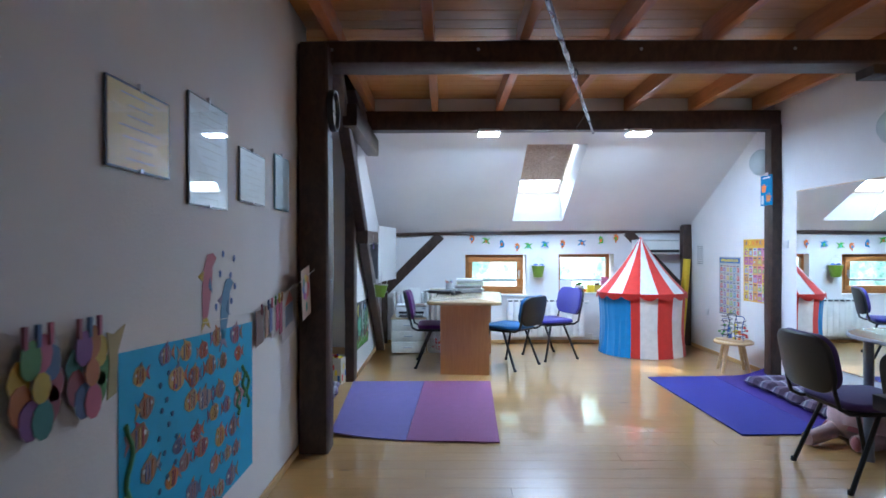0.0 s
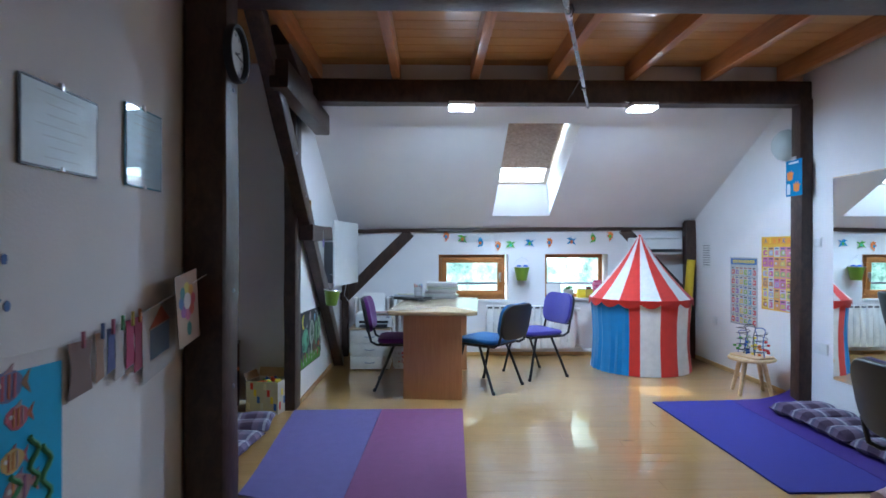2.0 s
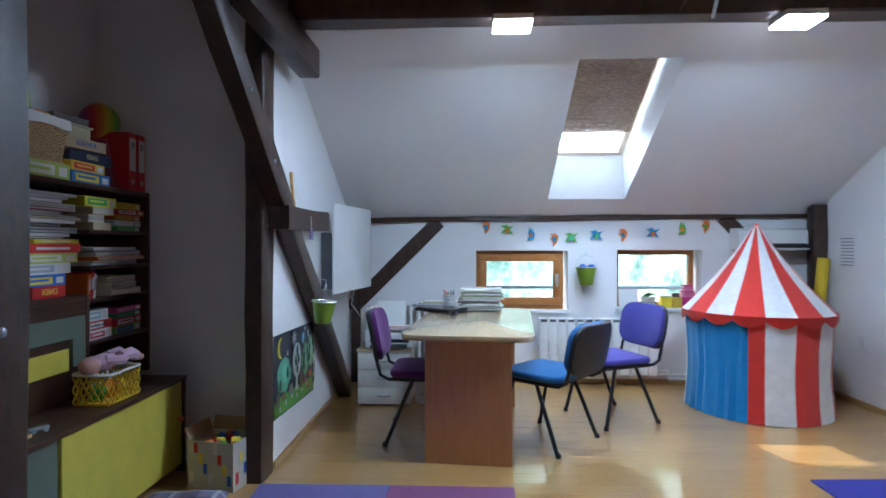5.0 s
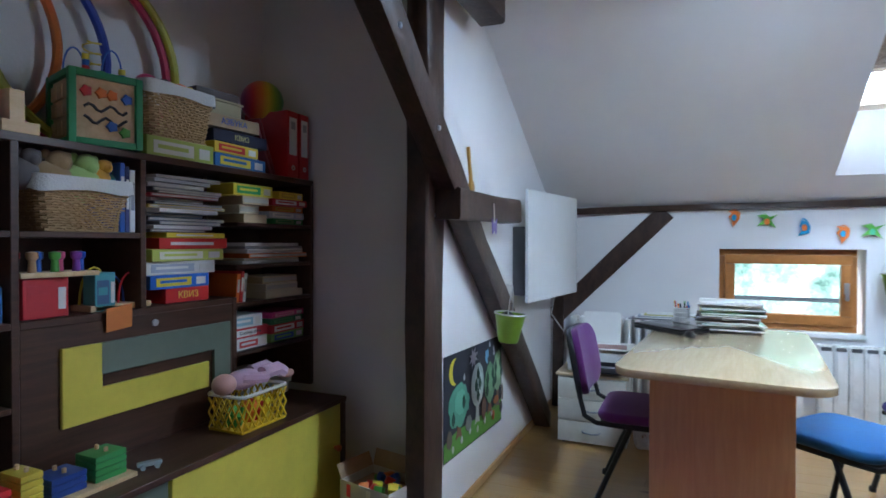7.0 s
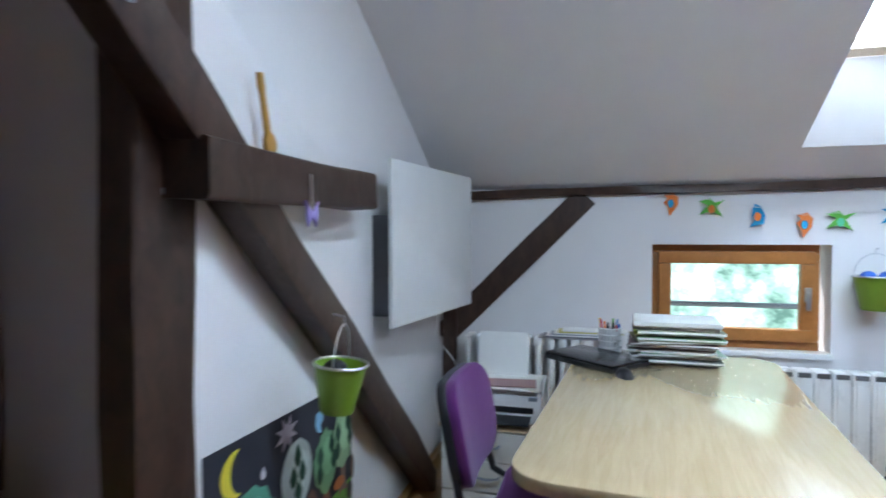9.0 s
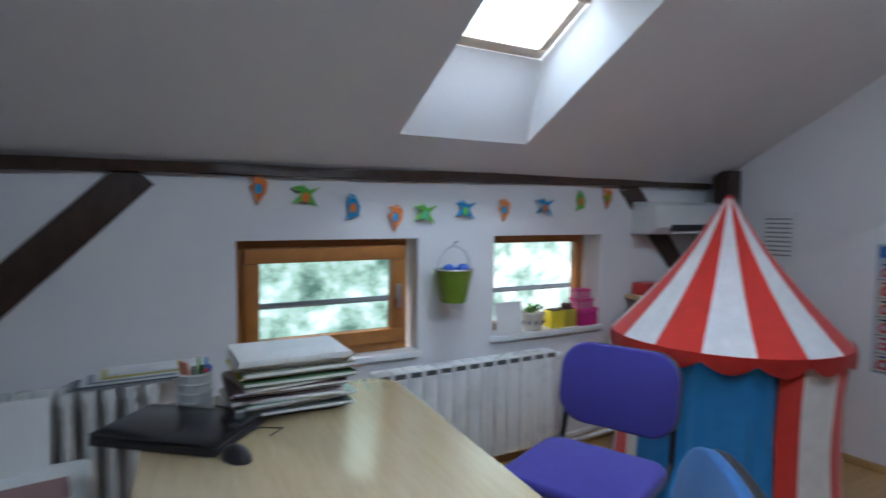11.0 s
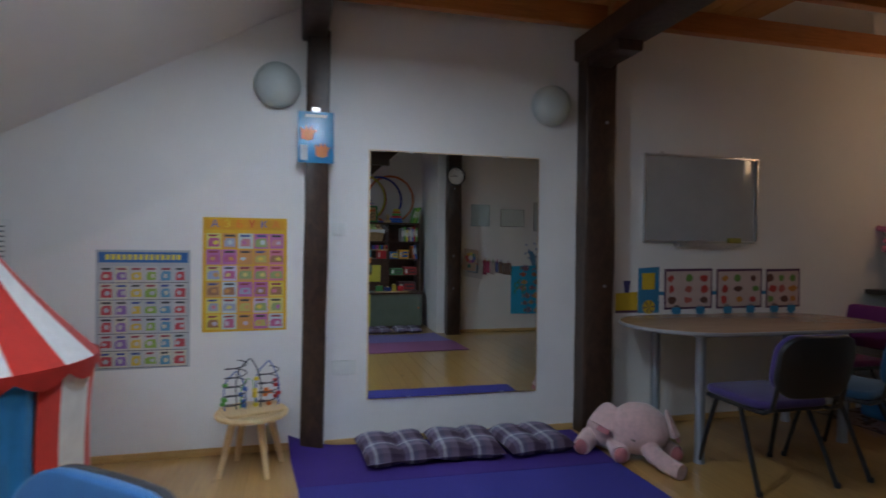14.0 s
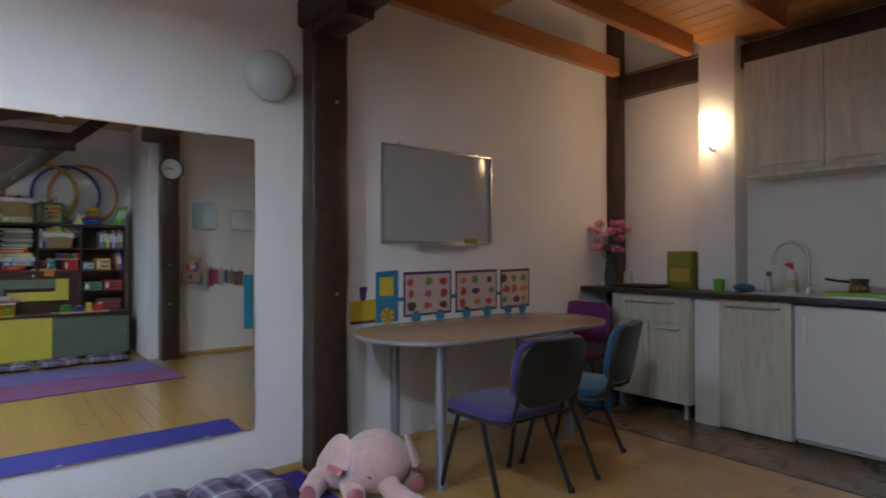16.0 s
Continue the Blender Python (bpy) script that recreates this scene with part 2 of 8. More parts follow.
def b_prism(outline, z0, z1, bev=0.0, seg=2, bm=None):
    """A slab with the given outline in x and y."""
    keep = bm
    bm = bmesh.new()
    low = [bm.verts.new((x, y, z0)) for x, y in outline]
    top = [bm.verts.new((x, y, z1)) for x, y in outline]
    n = len(outline)
    a = bm.faces.new(top)
    b = bm.faces.new(list(reversed(low)))
    for i in range(n):
        bm.faces.new((low[i], low[(i + 1) % n], top[(i + 1) % n], top[i]))
    bmesh.ops.recalc_face_normals(bm, faces=bm.faces[:])
    if bev > 0:
        bmesh.ops.bevel(bm, geom=list(set(a.edges[:] + b.edges[:])), offset=bev, segments=seg, affect="EDGES", profile=0.5)
    return join(keep, bm)


def b_lathe(profile, n=20, cx=0.0, cy=0.0, bm=None, a0=0.0, a1=2 * math.pi):
    """A turned shape: profile of (radius, height)."""
    keep = bm
    bm = bmesh.new()
    full = abs(a1 - a0 - 2 * math.pi) < 1e-6
    cols = n if full else n + 1
    rings = []
    for r, z in profile:
        if r < 1e-5:
            rings.append([bm.verts.new((cx, cy, z))] * cols)
        else:
            rings.append([bm.verts.new((cx + r * math.cos(a0 + (a1 - a0) * i / n), cy + r * math.sin(a0 + (a1 - a0) * i / n), z)) for i in range(cols)])
    for k in range(len(rings) - 1):
        for i in range(n):
            j = (i + 1) % cols
            f = []
            for v in (rings[k][i], rings[k][j], rings[k + 1][j], rings[k + 1][i]):
                if v not in f:
                    f.append(v)
            if len(f) > 2:
                bm.faces.new(f)
    bmesh.ops.recalc_face_normals(bm, faces=bm.faces[:])
    return join(keep, bm)


def b_tube(points, r, n=8, bm=None, closed=False, r1=None):
    """A tube along points."""
    keep = bm
    bm = bmesh.new()
    pts = [Vector(p) for p in points]
    rings = []
    count = len(pts)
    side = None
    for i, p in enumerate(pts):
        if closed:
            d = pts[(i + 1) % count] - pts[i - 1]
        else:
            d = pts[min(i + 1, count - 1)] - pts[max(i - 1, 0)]
        d.normalize()
        if side is None:
            side = d.orthogonal().normalized()
        side = (side - d * side.dot(d)).normalized()
        other = d.cross(side)
        rad = r if r1 is None else r + (r1 - r) * i / max(1, count - 1)
        rings.append([bm.verts.new(p + (side * math.cos(2 * math.pi * k / n) + other * math.sin(2 * math.pi * k / n)) * rad) for k in range(n)])
    for i in range(count if closed else count - 1):
        a, b = rings[i], rings[(i + 1) % count]
        for k in range(n):
            bm.faces.new((a[k], a[(k + 1) % n], b[(k + 1) % n], b[k]))
    if not closed:
        bm.faces.new(list(reversed(rings[0])))
        bm.faces.new(rings[-1])
    bmesh.ops.recalc_face_normals(bm, faces=bm.faces[:])
    return join(keep, bm)


def b_ball(c, r, squash=(1, 1, 1), bm=None, n=14):
    keep = bm
    bm = bmesh.new()
    bmesh.ops.create_uvsphere(bm, u_segments=n, v_segments=max(6, n * 2 // 3), radius=1.0)
    for v in bm.verts:
        v.co = Vector((c[0] + v.co.x * r * squash[0], c[1] + v.co.y * r * squash[1], c[2] + v.co.z * r * squash[2]))
    return join(keep, bm)


def moved(bm, m):
    bmesh.ops.transform(bm, matrix=m, verts=bm.verts[:])
    return bm


def smooth_by_angle(me, limit=40):
    me.polygons.foreach_set("use_smooth", [True] * len(me.polygons))
    me.set_sharp_from_angle(angle=radians(limit))


def part(name, bm, material, parent=None, label="", shade=True):
    """Links a bmesh as one mesh object, under a thing or a part when given."""
    me = bpy.data.meshes.new(name)
    bm.to_mesh(me)
    bm.free()
    if shade:
        smooth_by_angle(me)
    me.materials.append(material)
    ob = new(name, me)
    ob.parent = parent
    if label:
        ob["label"] = label
    return ob


def thing(name, m, label, category, group=""):
    ob = new(name)
    ob.empty_display_size = 0.1
    ob.matrix_basis = m
    return tagged(ob, label, category, group)


def solo(name, bm, material, label, category, group="", m=None, kind=""):
    ob = part(name, bm, material)
    if m is not None:
        ob.matrix_basis = m
    return tagged(ob, label, category, group, kind)


def structure(name, bm, material, label="", category=""):
    return tagged(part(name, bm, material), label or name.replace("_", " "), category or name.split("_")[0], "", "structure")


def words(text, size, material, parent, m, name="lettering", align="CENTER"):
    """Lettering as a thin mesh."""
    cu = bpy.data.curves.new(name, "FONT")
    cu.body, cu.size, cu.align_x, cu.align_y, cu.extrude = text, size, align, "CENTER", 0.0006
    tmp = bpy.data.objects.new("tmp", cu)
    scene.collection.objects.link(tmp)
    me = bpy.data.meshes.new_from_object(tmp.evaluated_get(bpy.context.evaluated_depsgraph_get()))
    bpy.data.objects.remove(tmp)
    me.materials.clear()
    me.materials.append(material)
    ob = new(name, me)
    ob.parent = parent
    ob.matrix_basis = m
    return ob


def rounded(x0, x1, y0, y1, r, n=5):
    pts = []
    for cx, cy, a in ((x1 - r, y1 - r, 0), (x0 + r, y1 - r, 90), (x0 + r, y0 + r, 180), (x1 - r, y0 + r, 270)):
        for i in range(n + 1):
            b = radians(a + 90 * i / n)
            pts.append((cx + r * math.cos(b), cy + r * math.sin(b)))
    return pts


# ---- structure ----
YE, YK0, XK = -1.7, 0.90, 0.92      # end wall behind the start, kitchen wall, end of the kitchen recess
structure("wall_left", b_box(XL - 0.15, XL, YE, 3.66, 0, ZC + 0.1), m_wall, "white plastered wall with drawings and framed papers", "wall")
structure("wall_end", b_box(XL - 0.15, XK + 0.1, YE - 0.15, YE, 0, ZC + 0.1), m_wall, "plain white plastered wall", "wall")
structure("wall_return", b_box(XK - 0.10, XK, YE, YK0, 0, ZC + 0.1), m_wall, "plain white plastered wall beside the kitchen", "wall")
structure("wall_kitchen", b_box(XK, XR + 0.15, YK0 - 0.15, YK0, 0, ZC + 0.1), m_wall, "white plastered wall behind the kitchen units", "wall")
structure("wall_right", b_box(XR, XR + 0.15, YK0, YK + 0.3, 0, ZC + 0.1), m_wall, "white plastered long wall with mirror and posters", "wall")
structure("wall_panda", b_box(XP - 0.12, XP, 5.58, YK + 0.3, 0, ZC + 0.1), m_wall, "white plastered wall under the roof slope", "wall")
structure("wall_niche_side", b_box(-2.05, XP - 0.12, 5.72, 5.86, 0, ZC + 0.1), m_wall, "plastered side wall of the shelf niche", "wall")
structure("wall_niche_back", b_box(-2.05, -1.93, 3.66, 5.72, 0, ZC + 0.1), m_wall, "plastered back wall of the shelf niche", "wall")
structure("wall_niche_near", b_box(-1.93, XL - 0.002, 3.66, 3.80, 0, ZC + 0.1), m_wall, "plastered near wall of the shelf niche", "wall")

W1, W2 = (0.275, 1.085, 0.645, 1.172), (1.515, 2.25, 0.665, 1.178)      # low windows: x0 x1 z0 z1
TH = 0.24


def knee_wall():
    bm = None
    xs = (XP, W1[0], W1[1], W2[0], W2[1], XR)
    for i in range(0, 6, 2):
        bm = b_box(xs[i], xs[i + 1], YK, YK + TH, 0, KNEE + 0.02, bm=bm)
    for w in (W1, W2):
        bm = b_box(w[0], w[1], YK, YK + TH, 0, w[2], bm=bm)
        bm = b_box(w[0], w[1], YK, YK + TH, w[3], KNEE + 0.02, bm=bm)
    return bm


structure("wall_knee", knee_wall(), m_wall, "low white knee wall with two small windows", "wall")

S = (0.872, 1.510, 6.03, 7.370)      # skylight opening in the slope: x0 x1 y0 y1


def slope_mesh():
    """The plastered slope with a hole, 0.3 m thick."""
    bm = bmesh.new()
    t = up * 0.30
    for x0, x1, y0, y1 in ((-0.98, S[0], YB, YK), (S[1], XR, YB, YK), (S[0], S[1], YB, S[2]), (S[0], S[1], S[3], YK)):
        a = [Vector((x, y, slope_z(y))) for x, y in ((x0, y0), (x1, y0), (x1, y1), (x0, y1))]
        lo = [bm.verts.new(v) for v in a]
        hi = [bm.verts.new(v + t) for v in a]
        bm.faces.new(lo)
        bm.faces.new(list(reversed(hi)))
        for i in range(4):
            bm.faces.new((lo[i], hi[i], hi[(i + 1) % 4], lo[(i + 1) % 4]))
    bmesh.ops.recalc_face_normals(bm, faces=bm.faces[:])
    return bm


structure("ceiling_slope", slope_mesh(), m_wall, "white plastered sloping ceiling with a skylight", "ceiling")
structure("ceiling_infill", b_box(XP, XR, 5.56, 5.60, 2.50, ZC + 0.06), m_wall, "white plaster strip above the beam", "ceiling")


XV, YV = 2.34, 2.68       # the boards stop here: open loft above the kitchen corner


def ceiling_boards():
    bm = None
    y = YE
    while y < 5.56:
        y1 = min(y + 0.145, 5.56)
        bm = b_box(-2.05, XV if YK0 - 0.1 < y < YV else XR + 0.05, y + 0.002, y1 - 0.002, ZC, ZC + 0.02, 0.003, 1, bm)
        y = y1
    bm = b_box(-2.05, XV, YE, YV, ZC + 0.02, ZC + 0.05, bm=bm)
    return b_box(-2.05, XR + 0.05, YV, 5.6, ZC + 0.02, ZC + 0.05, bm=bm)


structure("ceiling_boards", ceiling_boards(), m_board, "orange-brown varnished wooden boarded ceiling", "ceiling")
structure("wall_loft_right", b_box(XR, XR + 0.15, YK0 - 0.15, YV + 0.1, ZC + 0.1, 3.40), m_wall, "plastered wall going up into the loft", "wall")
structure("wall_loft_kitchen", b_box(XV - 0.1, XR, YK0 - 0.15, YK0, ZC + 0.1, 3.40), m_wall, "plastered wall going up into the loft", "wall")
structure("loft_side", b_box(XV - 0.04, XV, YK0, YV, ZC + 0.05, 3.40), m_wall, "plain side of the open loft", "wall")
structure("loft_end", b_box(XV - 0.04, XR, YV, YV + 0.04, ZC + 0.05, 3.40), m_wall, "plain end of the open loft", "wall")
structure("ceiling_loft", b_box(XV - 0.1, XR + 0.15, YK0 - 0.15, YV + 0.1, 3.40, 3.44), m_wall, "plain top of the open loft", "ceiling")
# added cap over the gap behind the boards, blocks a sun leak
structure("ceiling_niche", b_box(-2.05, XP - 0.12, 5.60, 5.86, ZC, ZC + 0.10), m_wall, "added cap that keeps sun from leaking in above the niche", "ceiling")
for i in range(14):
    if i < 7:
        x, ya, yb = -0.70 + 0.615 * i, 3.76, 5.54
    else:
        x, yb = -0.69 + 0.60 * (i - 7), 3.755
        ya = YE if x < XK else 1.32
    r = structure("rafter", b_box(x - 0.032, x + 0.032, ya, yb, 2.565, ZC - 0.001, 0.006), m_rafter, "varnished pine ceiling rafter", "rafter")
    r["group"] = "ceiling rafters"


def timber(name, a, b, w, h, label, twist=0.0, uneven=0.006, seg=9):
    """A hewn beam from a to b, w wide and h high, with slightly uneven faces."""
    a, b = Vector(a), Vector(b)
    d = (b - a).normalized()
    side = d.cross(Vector((0, 0, 1)))
    side = Vector((1, 0, 0)) if side.length < 0.05 else side.normalized()
    over = side.cross(d).normalized()
    bm = bmesh.new()
    rings = []
    for i in range(seg + 1):
        p = a.lerp(b, i / seg)
        ring = []
        for sx, sy in ((-1, -0.86), (-0.86, -1), (0.86, -1), (1, -0.86), (1, 0.86), (0.86, 1), (-0.86, 1), (-1, 0.86)):
            q = p + side * sx * w / 2 + over * sy * h / 2
            k = noise.noise(q * 2.3 + Vector((3.1 * sx, 2.7 * sy, 0.4))) * uneven
            ring.append(bm.verts.new(q + side * sx * k + over * sy * k))
        rings.append(ring)
    for i in range(seg):
        for k in range(8):
            bm.faces.new((rings[i][k], rings[i][(k + 1) % 8], rings[i + 1][(k + 1) % 8], rings[i + 1][k]))
    bm.faces.new(list(reversed(rings[0])))
    bm.faces.new(rings[-1])
    bmesh.ops.recalc_face_normals(bm, faces=bm.faces[:])
    return structure(name, bm, m_beam, label, "beam")


def bolts(parent, places, way):
    for p in places:
        q = part("bolt", b_lathe([(0, 0.007), (0.006, 0.007), (0.010, 0.004), (0.011, 0)], 10), m_steel, parent)
        q.matrix_basis = Matrix.Translation(p) @ Vector(way).to_track_quat("Z", "Y").to_matrix().to_4x4()


post = timber("post_main", (-0.795, 3.61, 0), (-0.795, 3.61, 2.50), 0.18, 0.18, "dark brown stained upright post")
bolts(post, [(-0.705, 3.62, z) for z in (0.62, 1.05, 1.95)], (1, 0, 0))
b1 = timber("beam_front", (XL, 3.75, 2.487), (XR, 3.75, 2.487), 0.24, 0.15, "dark brown stained cross beam")
bolts(b1, [(x, 3.63, 2.50) for x in (-0.70, 0.22, 1.24, 2.20)], (0, -1, 0))
timber("beam_rear", (XP - 0.05, 5.53, 2.47), (XR, 5.53, 2.47), 0.15, 0.18, "dark brown stained cross beam carrying two lamps")
p2 = timber("post_niche", (-0.897, 5.49, 0), (-0.885, 5.49, 2.60), 0.095, 0.17, "dark brown stained upright post", uneven=0.008)
bolts(p2, [(-0.845, 5.48, z) for z in (1.32, 1.62)], (1, -0.2, 0))
br = timber("brace_long", (-0.800, 4.195, 2.633), (-0.795, 7.132, 0.033), 0.095, 0.115, "long dark diagonal timber brace reaching the floor", uneven=0.012)
bolts(br, [(-0.748, 5.0, 1.90), (-0.746, 5.30, 1.63)], (1, 0, 0))
timber("tie_upper", (-0.735, 4.50, 2.30), (-0.735, 5.86, 2.285), 0.12, 0.17, "short dark timber tie under the cross beam")
timber("tie_lower", (-0.795, 5.475, 1.368), (-0.795, 6.36, 1.378), 0.125, 0.125, "short dark horizontal timber on the wall", uneven=0.008)
timber("strut_corner", (-0.79, 4.75, 2.63), (-0.79, 5.55, 2.40), 0.13, 0.15, "short dark sloping timber under the ceiling")
timber("beam_knee", (XP, YK - 0.01, 1.440), (XR - 0.02, YK - 0.01, 1.482), 0.05, 0.042, "thin dark wavy beam along the knee wall", uneven=0.012, seg=24)
timber("brace_knee_left", (-0.055, YK, 1.43), (-0.85, YK, 0.645), 0.03, 0.13, "dark diagonal brace on the knee wall")
timber("brace_knee_right", (2.42, YK, 1.47), (3.16, YK, 0.70), 0.03, 0.12, "dark diagonal brace on the knee wall behind the tent")
timber("post_knee_left", (-0.80, YK - 0.01, 0), (-0.80, YK - 0.01, 1.45), 0.08, 0.05, "dark post at the knee wall corner")
timber("post_knee_right", (3.13, 7.46, 0), (3.13, 7.46, 1.56), 0.10, 0.12, "dark post at the knee wall corner", uneven=0.01)
timber("post_right_rear", (3.16, 5.525, 0), (3.16, 5.505, 2.42), 0.13, 0.13, "dark brown stained wall post", uneven=0.008)
pr = timber("post_right_front", (3.13, 3.735, 0), (3.13, 3.735, 2.46), 0.14, 0.21, "dark brown stained wall post", uneven=0.008)
bolts(pr, [(3.06, 3.70, z) for z in (0.95, 2.0)], (-1, 0, 0))
timber("beam_bracket", (2.72, 3.75, 2.40), (XR, 3.75, 2.40), 0.16, 0.10, "dark timber bolster on the wall post")
timber("post_kitchen", (3.145, 0.985, 0.0), (3.145, 0.985, 3.39), 0.09, 0.15, "dark brown stained post in the kitchen corner")
timber("beam_kitchen", (XR, 0.95, 2.575), (XK, 0.95, 2.575), 0.10, 0.17, "dark brown stained beam above the kitchen")

# low windows, skylight and what is outside


def window(name, w, tilt, deep=0.0):
    x0, x1, z0, z1 = w
    y0, y1 = YK + 0.06 + deep, YK + 0.12 + deep
    t = tagged(new(name), "small brown wooden window in the knee wall%s" % (" standing open" if deep else ""), "window", "low windows", "structure")
    f = 0.045
    x1 -= 0.03
    part("window_frame", b_box(x0, x1, y0, y1, z1 - f, z1, 0.006), m_winframe, t)
    part("window_frame", b_box(x0, x1, y0, y1, z0, z0 + f, 0.006), m_winframe, t)
    part("window_frame", b_box(x0, x0 + f, y0, y1, z0 + f, z1 - f, 0.006), m_winframe, t)
    part("window_frame", b_box(x1 - f, x1, y0, y1, z0 + f, z1 - f, 0.006), m_winframe, t)
    part("window_sill", b_box(x0 - 0.02, x1 + 0.03, YK - 0.03, YK + 0.062 + deep, z0 - 0.025, z0 + 0.004, 0.006), m_whiteplastic, t)
    part("outer_ledge", b_box(x0, x1, y1, YK + TH + 0.06, z0 - 0.02, z0, 0.003), m_steel, t)
    if deep:
        return t
    sash = tagged(new("sash"), "brown wooden sash")
    sash.parent = t
    sash.matrix_basis = pose((x0 + x1) / 2, y0 - 0.006, z0 + f, tilt, 0, 0)
    hw, hh, s = (x1 - x0) / 2 - f + 0.012, z1 - z0 - 2 * f + 0.012, 0.062
    part("sash_rail", b_box(-hw, hw, -0.02, 0.03, 0, s, 0.008), m_winframe, sash)
    part("sash_rail", b_box(-hw, hw, -0.02, 0.03, hh - s, hh, 0.008), m_winframe, sash)
    part("sash_rail", b_box(-hw, -hw + s, -0.02, 0.03, s, hh - s, 0.008), m_winframe, sash)
    part("sash_rail", b_box(hw - s, hw, -0.02, 0.03, s, hh - s, 0.008), m_winframe, sash)
    g = part("pane", b_box(-hw + s, hw - s, 0.002, 0.006, s, hh - s), m_greyglass, sash)
    g.visible_shadow = False
    part("window_handle", b_box(hw - 0.042, hw - 0.022, -0.05, -0.034, hh / 2 - 0.06, hh / 2 + 0.03, 0.006, bm=b_box(hw - 0.047, hw - 0.017, -0.035, -0.02, hh / 2 - 0.02, hh / 2 + 0.05, 0.004)), m_chrome, sash)
    return t


window("window_1", W1, 3.5)
window("window_2", W2, 0.0, 0.05)
# grey metal rail outside the low windows
rail = thing("balcony_rail", pose(0, 0, 0), "grey metal rail outside the low windows", "rail")
part("rail_bar", b_tube([(-0.6, YK + 0.62, 0.80), (3.4, YK + 0.62, 0.80)], 0.016), m_steel, rail)
for x in (-0.5, 1.35, 3.2):
    part("rail_post", b_tube([(x, YK + 0.62, 0.10), (x, YK + 0.62, 0.80)], 0.014), m_steel, rail)
structure("ledge_outside", b_box(-1.2, 3.8, YK + TH, YK + 0.80, 0.0, 0.12), m_tile, "dark roof ledge outside the windows", "ledge")


def backdrop_material():
    m = bpy.data.materials.new("bright_garden")
    m.use_nodes = True
    nt = m.node_tree
    nt.nodes.remove(nt.nodes["Principled BSDF"])
    em = nt.nodes.new("ShaderNodeEmission")
    tc = nt.nodes.new("ShaderNodeTexCoord")
    n = nt.nodes.new("ShaderNodeTexNoise")
    n.inputs["Scale"].default_value, n.inputs["Detail"].default_value, n.inputs["Roughness"].default_value = 0.9, 9, 0.72
    nt.links.new(tc.outputs["Object"], n.inputs["Vector"])
    r = nt.nodes.new("ShaderNodeValToRGB")
    e = r.color_ramp.elements
    e[0].position, e[0].color = 0.36, (0.085, 0.15, 0.12, 1)
    e[1].position, e[1].color = 0.66, (0.90, 1.0, 1.0, 1)
    q = e.new(0.48)
    q.color = (0.30, 0.44, 0.36, 1)
    nt.links.new(n.outputs[0], r.inputs[0])
    nt.links.new(r.outputs[0], em.inputs[0])
    em.inputs[1].default_value = 4.3
    nt.links.new(em.outputs[0], nt.nodes["Material Output"].inputs[0])
    return m


structure("backdrop", b_box(-14, 18, 22, 22.1, -3, 9), backdrop_material(), "bright sunlit trees and sky outside", "backdrop")


def skylight():
    t = tagged(new("window_3"), "pine roof window with a woven straw blind half down", "window", "", "structure")
    # frame across the slope, set deep in the reveal
    m = Matrix(((1, 0, 0, 0), (0, up.z, up.y, 0), (0, -up.y, up.z, 0), (0, 0, 0, 1)))
    base = Matrix.Translation((0, S[2], slope_z(S[2]))) @ m          # local x across, y down the slope, z outwards
    x0, x1, ln = S[0], S[1] - 0.07, (S[3] - S[2]) / up.z
    y0, y1 = 0.02, ln - 0.32
    f, zf = 0.05, 0.20
    for a in ((x0, x1, y0, y0 + f), (x0, x1, y1 - f, y1), (x0, x0 + f, y0 + f, y1 - f), (x1 - f, x1, y0 + f, y1 - f)):
        part("window_frame", moved(b_box(*a, zf, zf + 0.07, 0.006), base), m_winlight, t)
    g = part("pane", moved(b_box(x0 + f, x1 - f, y0 + f, y1 - f, zf + 0.04, zf + 0.045), base), m_glass, t)
    g.visible_shadow = False
    # plaster reveal: the lower panel runs from the room edge up to the frame
    rv = bmesh.new()
    a = [base @ Vector(p) for p in ((S[0], ln, 0.0), (S[1], ln, 0.0), (x1, y1, zf), (x0, y1, zf))]
    rv.faces.new([rv.verts.new(p) for p in a])
    ex = bmesh.ops.extrude_face_region(rv, geom=rv.faces[:])
    bmesh.ops.translate(rv, verts=[v for v in ex["geom"] if isinstance(v, bmesh.types.BMVert)], vec=up * 0.05 + Vector((0, 0.03, 0)))
    bmesh.ops.recalc_face_normals(rv, faces=rv.faces[:])
    part("reveal", rv, m_wall, t)
    rs = bmesh.new()
    a = [base @ Vector(p) for p in ((S[1], 0, 0.0), (S[1], ln, 0.0), (x1, y1, zf), (x1, 0, zf))]
    rs.faces.new([rs.verts.new(p) for p in a])
    ex = bmesh.ops.extrude_face_region(rs, geom=rs.faces[:])
    bmesh.ops.translate(rs, verts=[v for v in ex["geom"] if isinstance(v, bmesh.types.BMVert)], vec=Vector((0.03, 0, 0.03)))
    bmesh.ops.recalc_face_normals(rs, faces=rs.faces[:])
    part("reveal", rs, m_wall, t)
    return base, x0, x1, y0, y1, zf


m_winlight = wood("pale_pine_window", (0.70, 0.56, 0.42), (0.78, 0.66, 0.52), 0.35, (8, 1.5, 8))
base, sx0, sx1, sy0, sy1, szf = skylight()


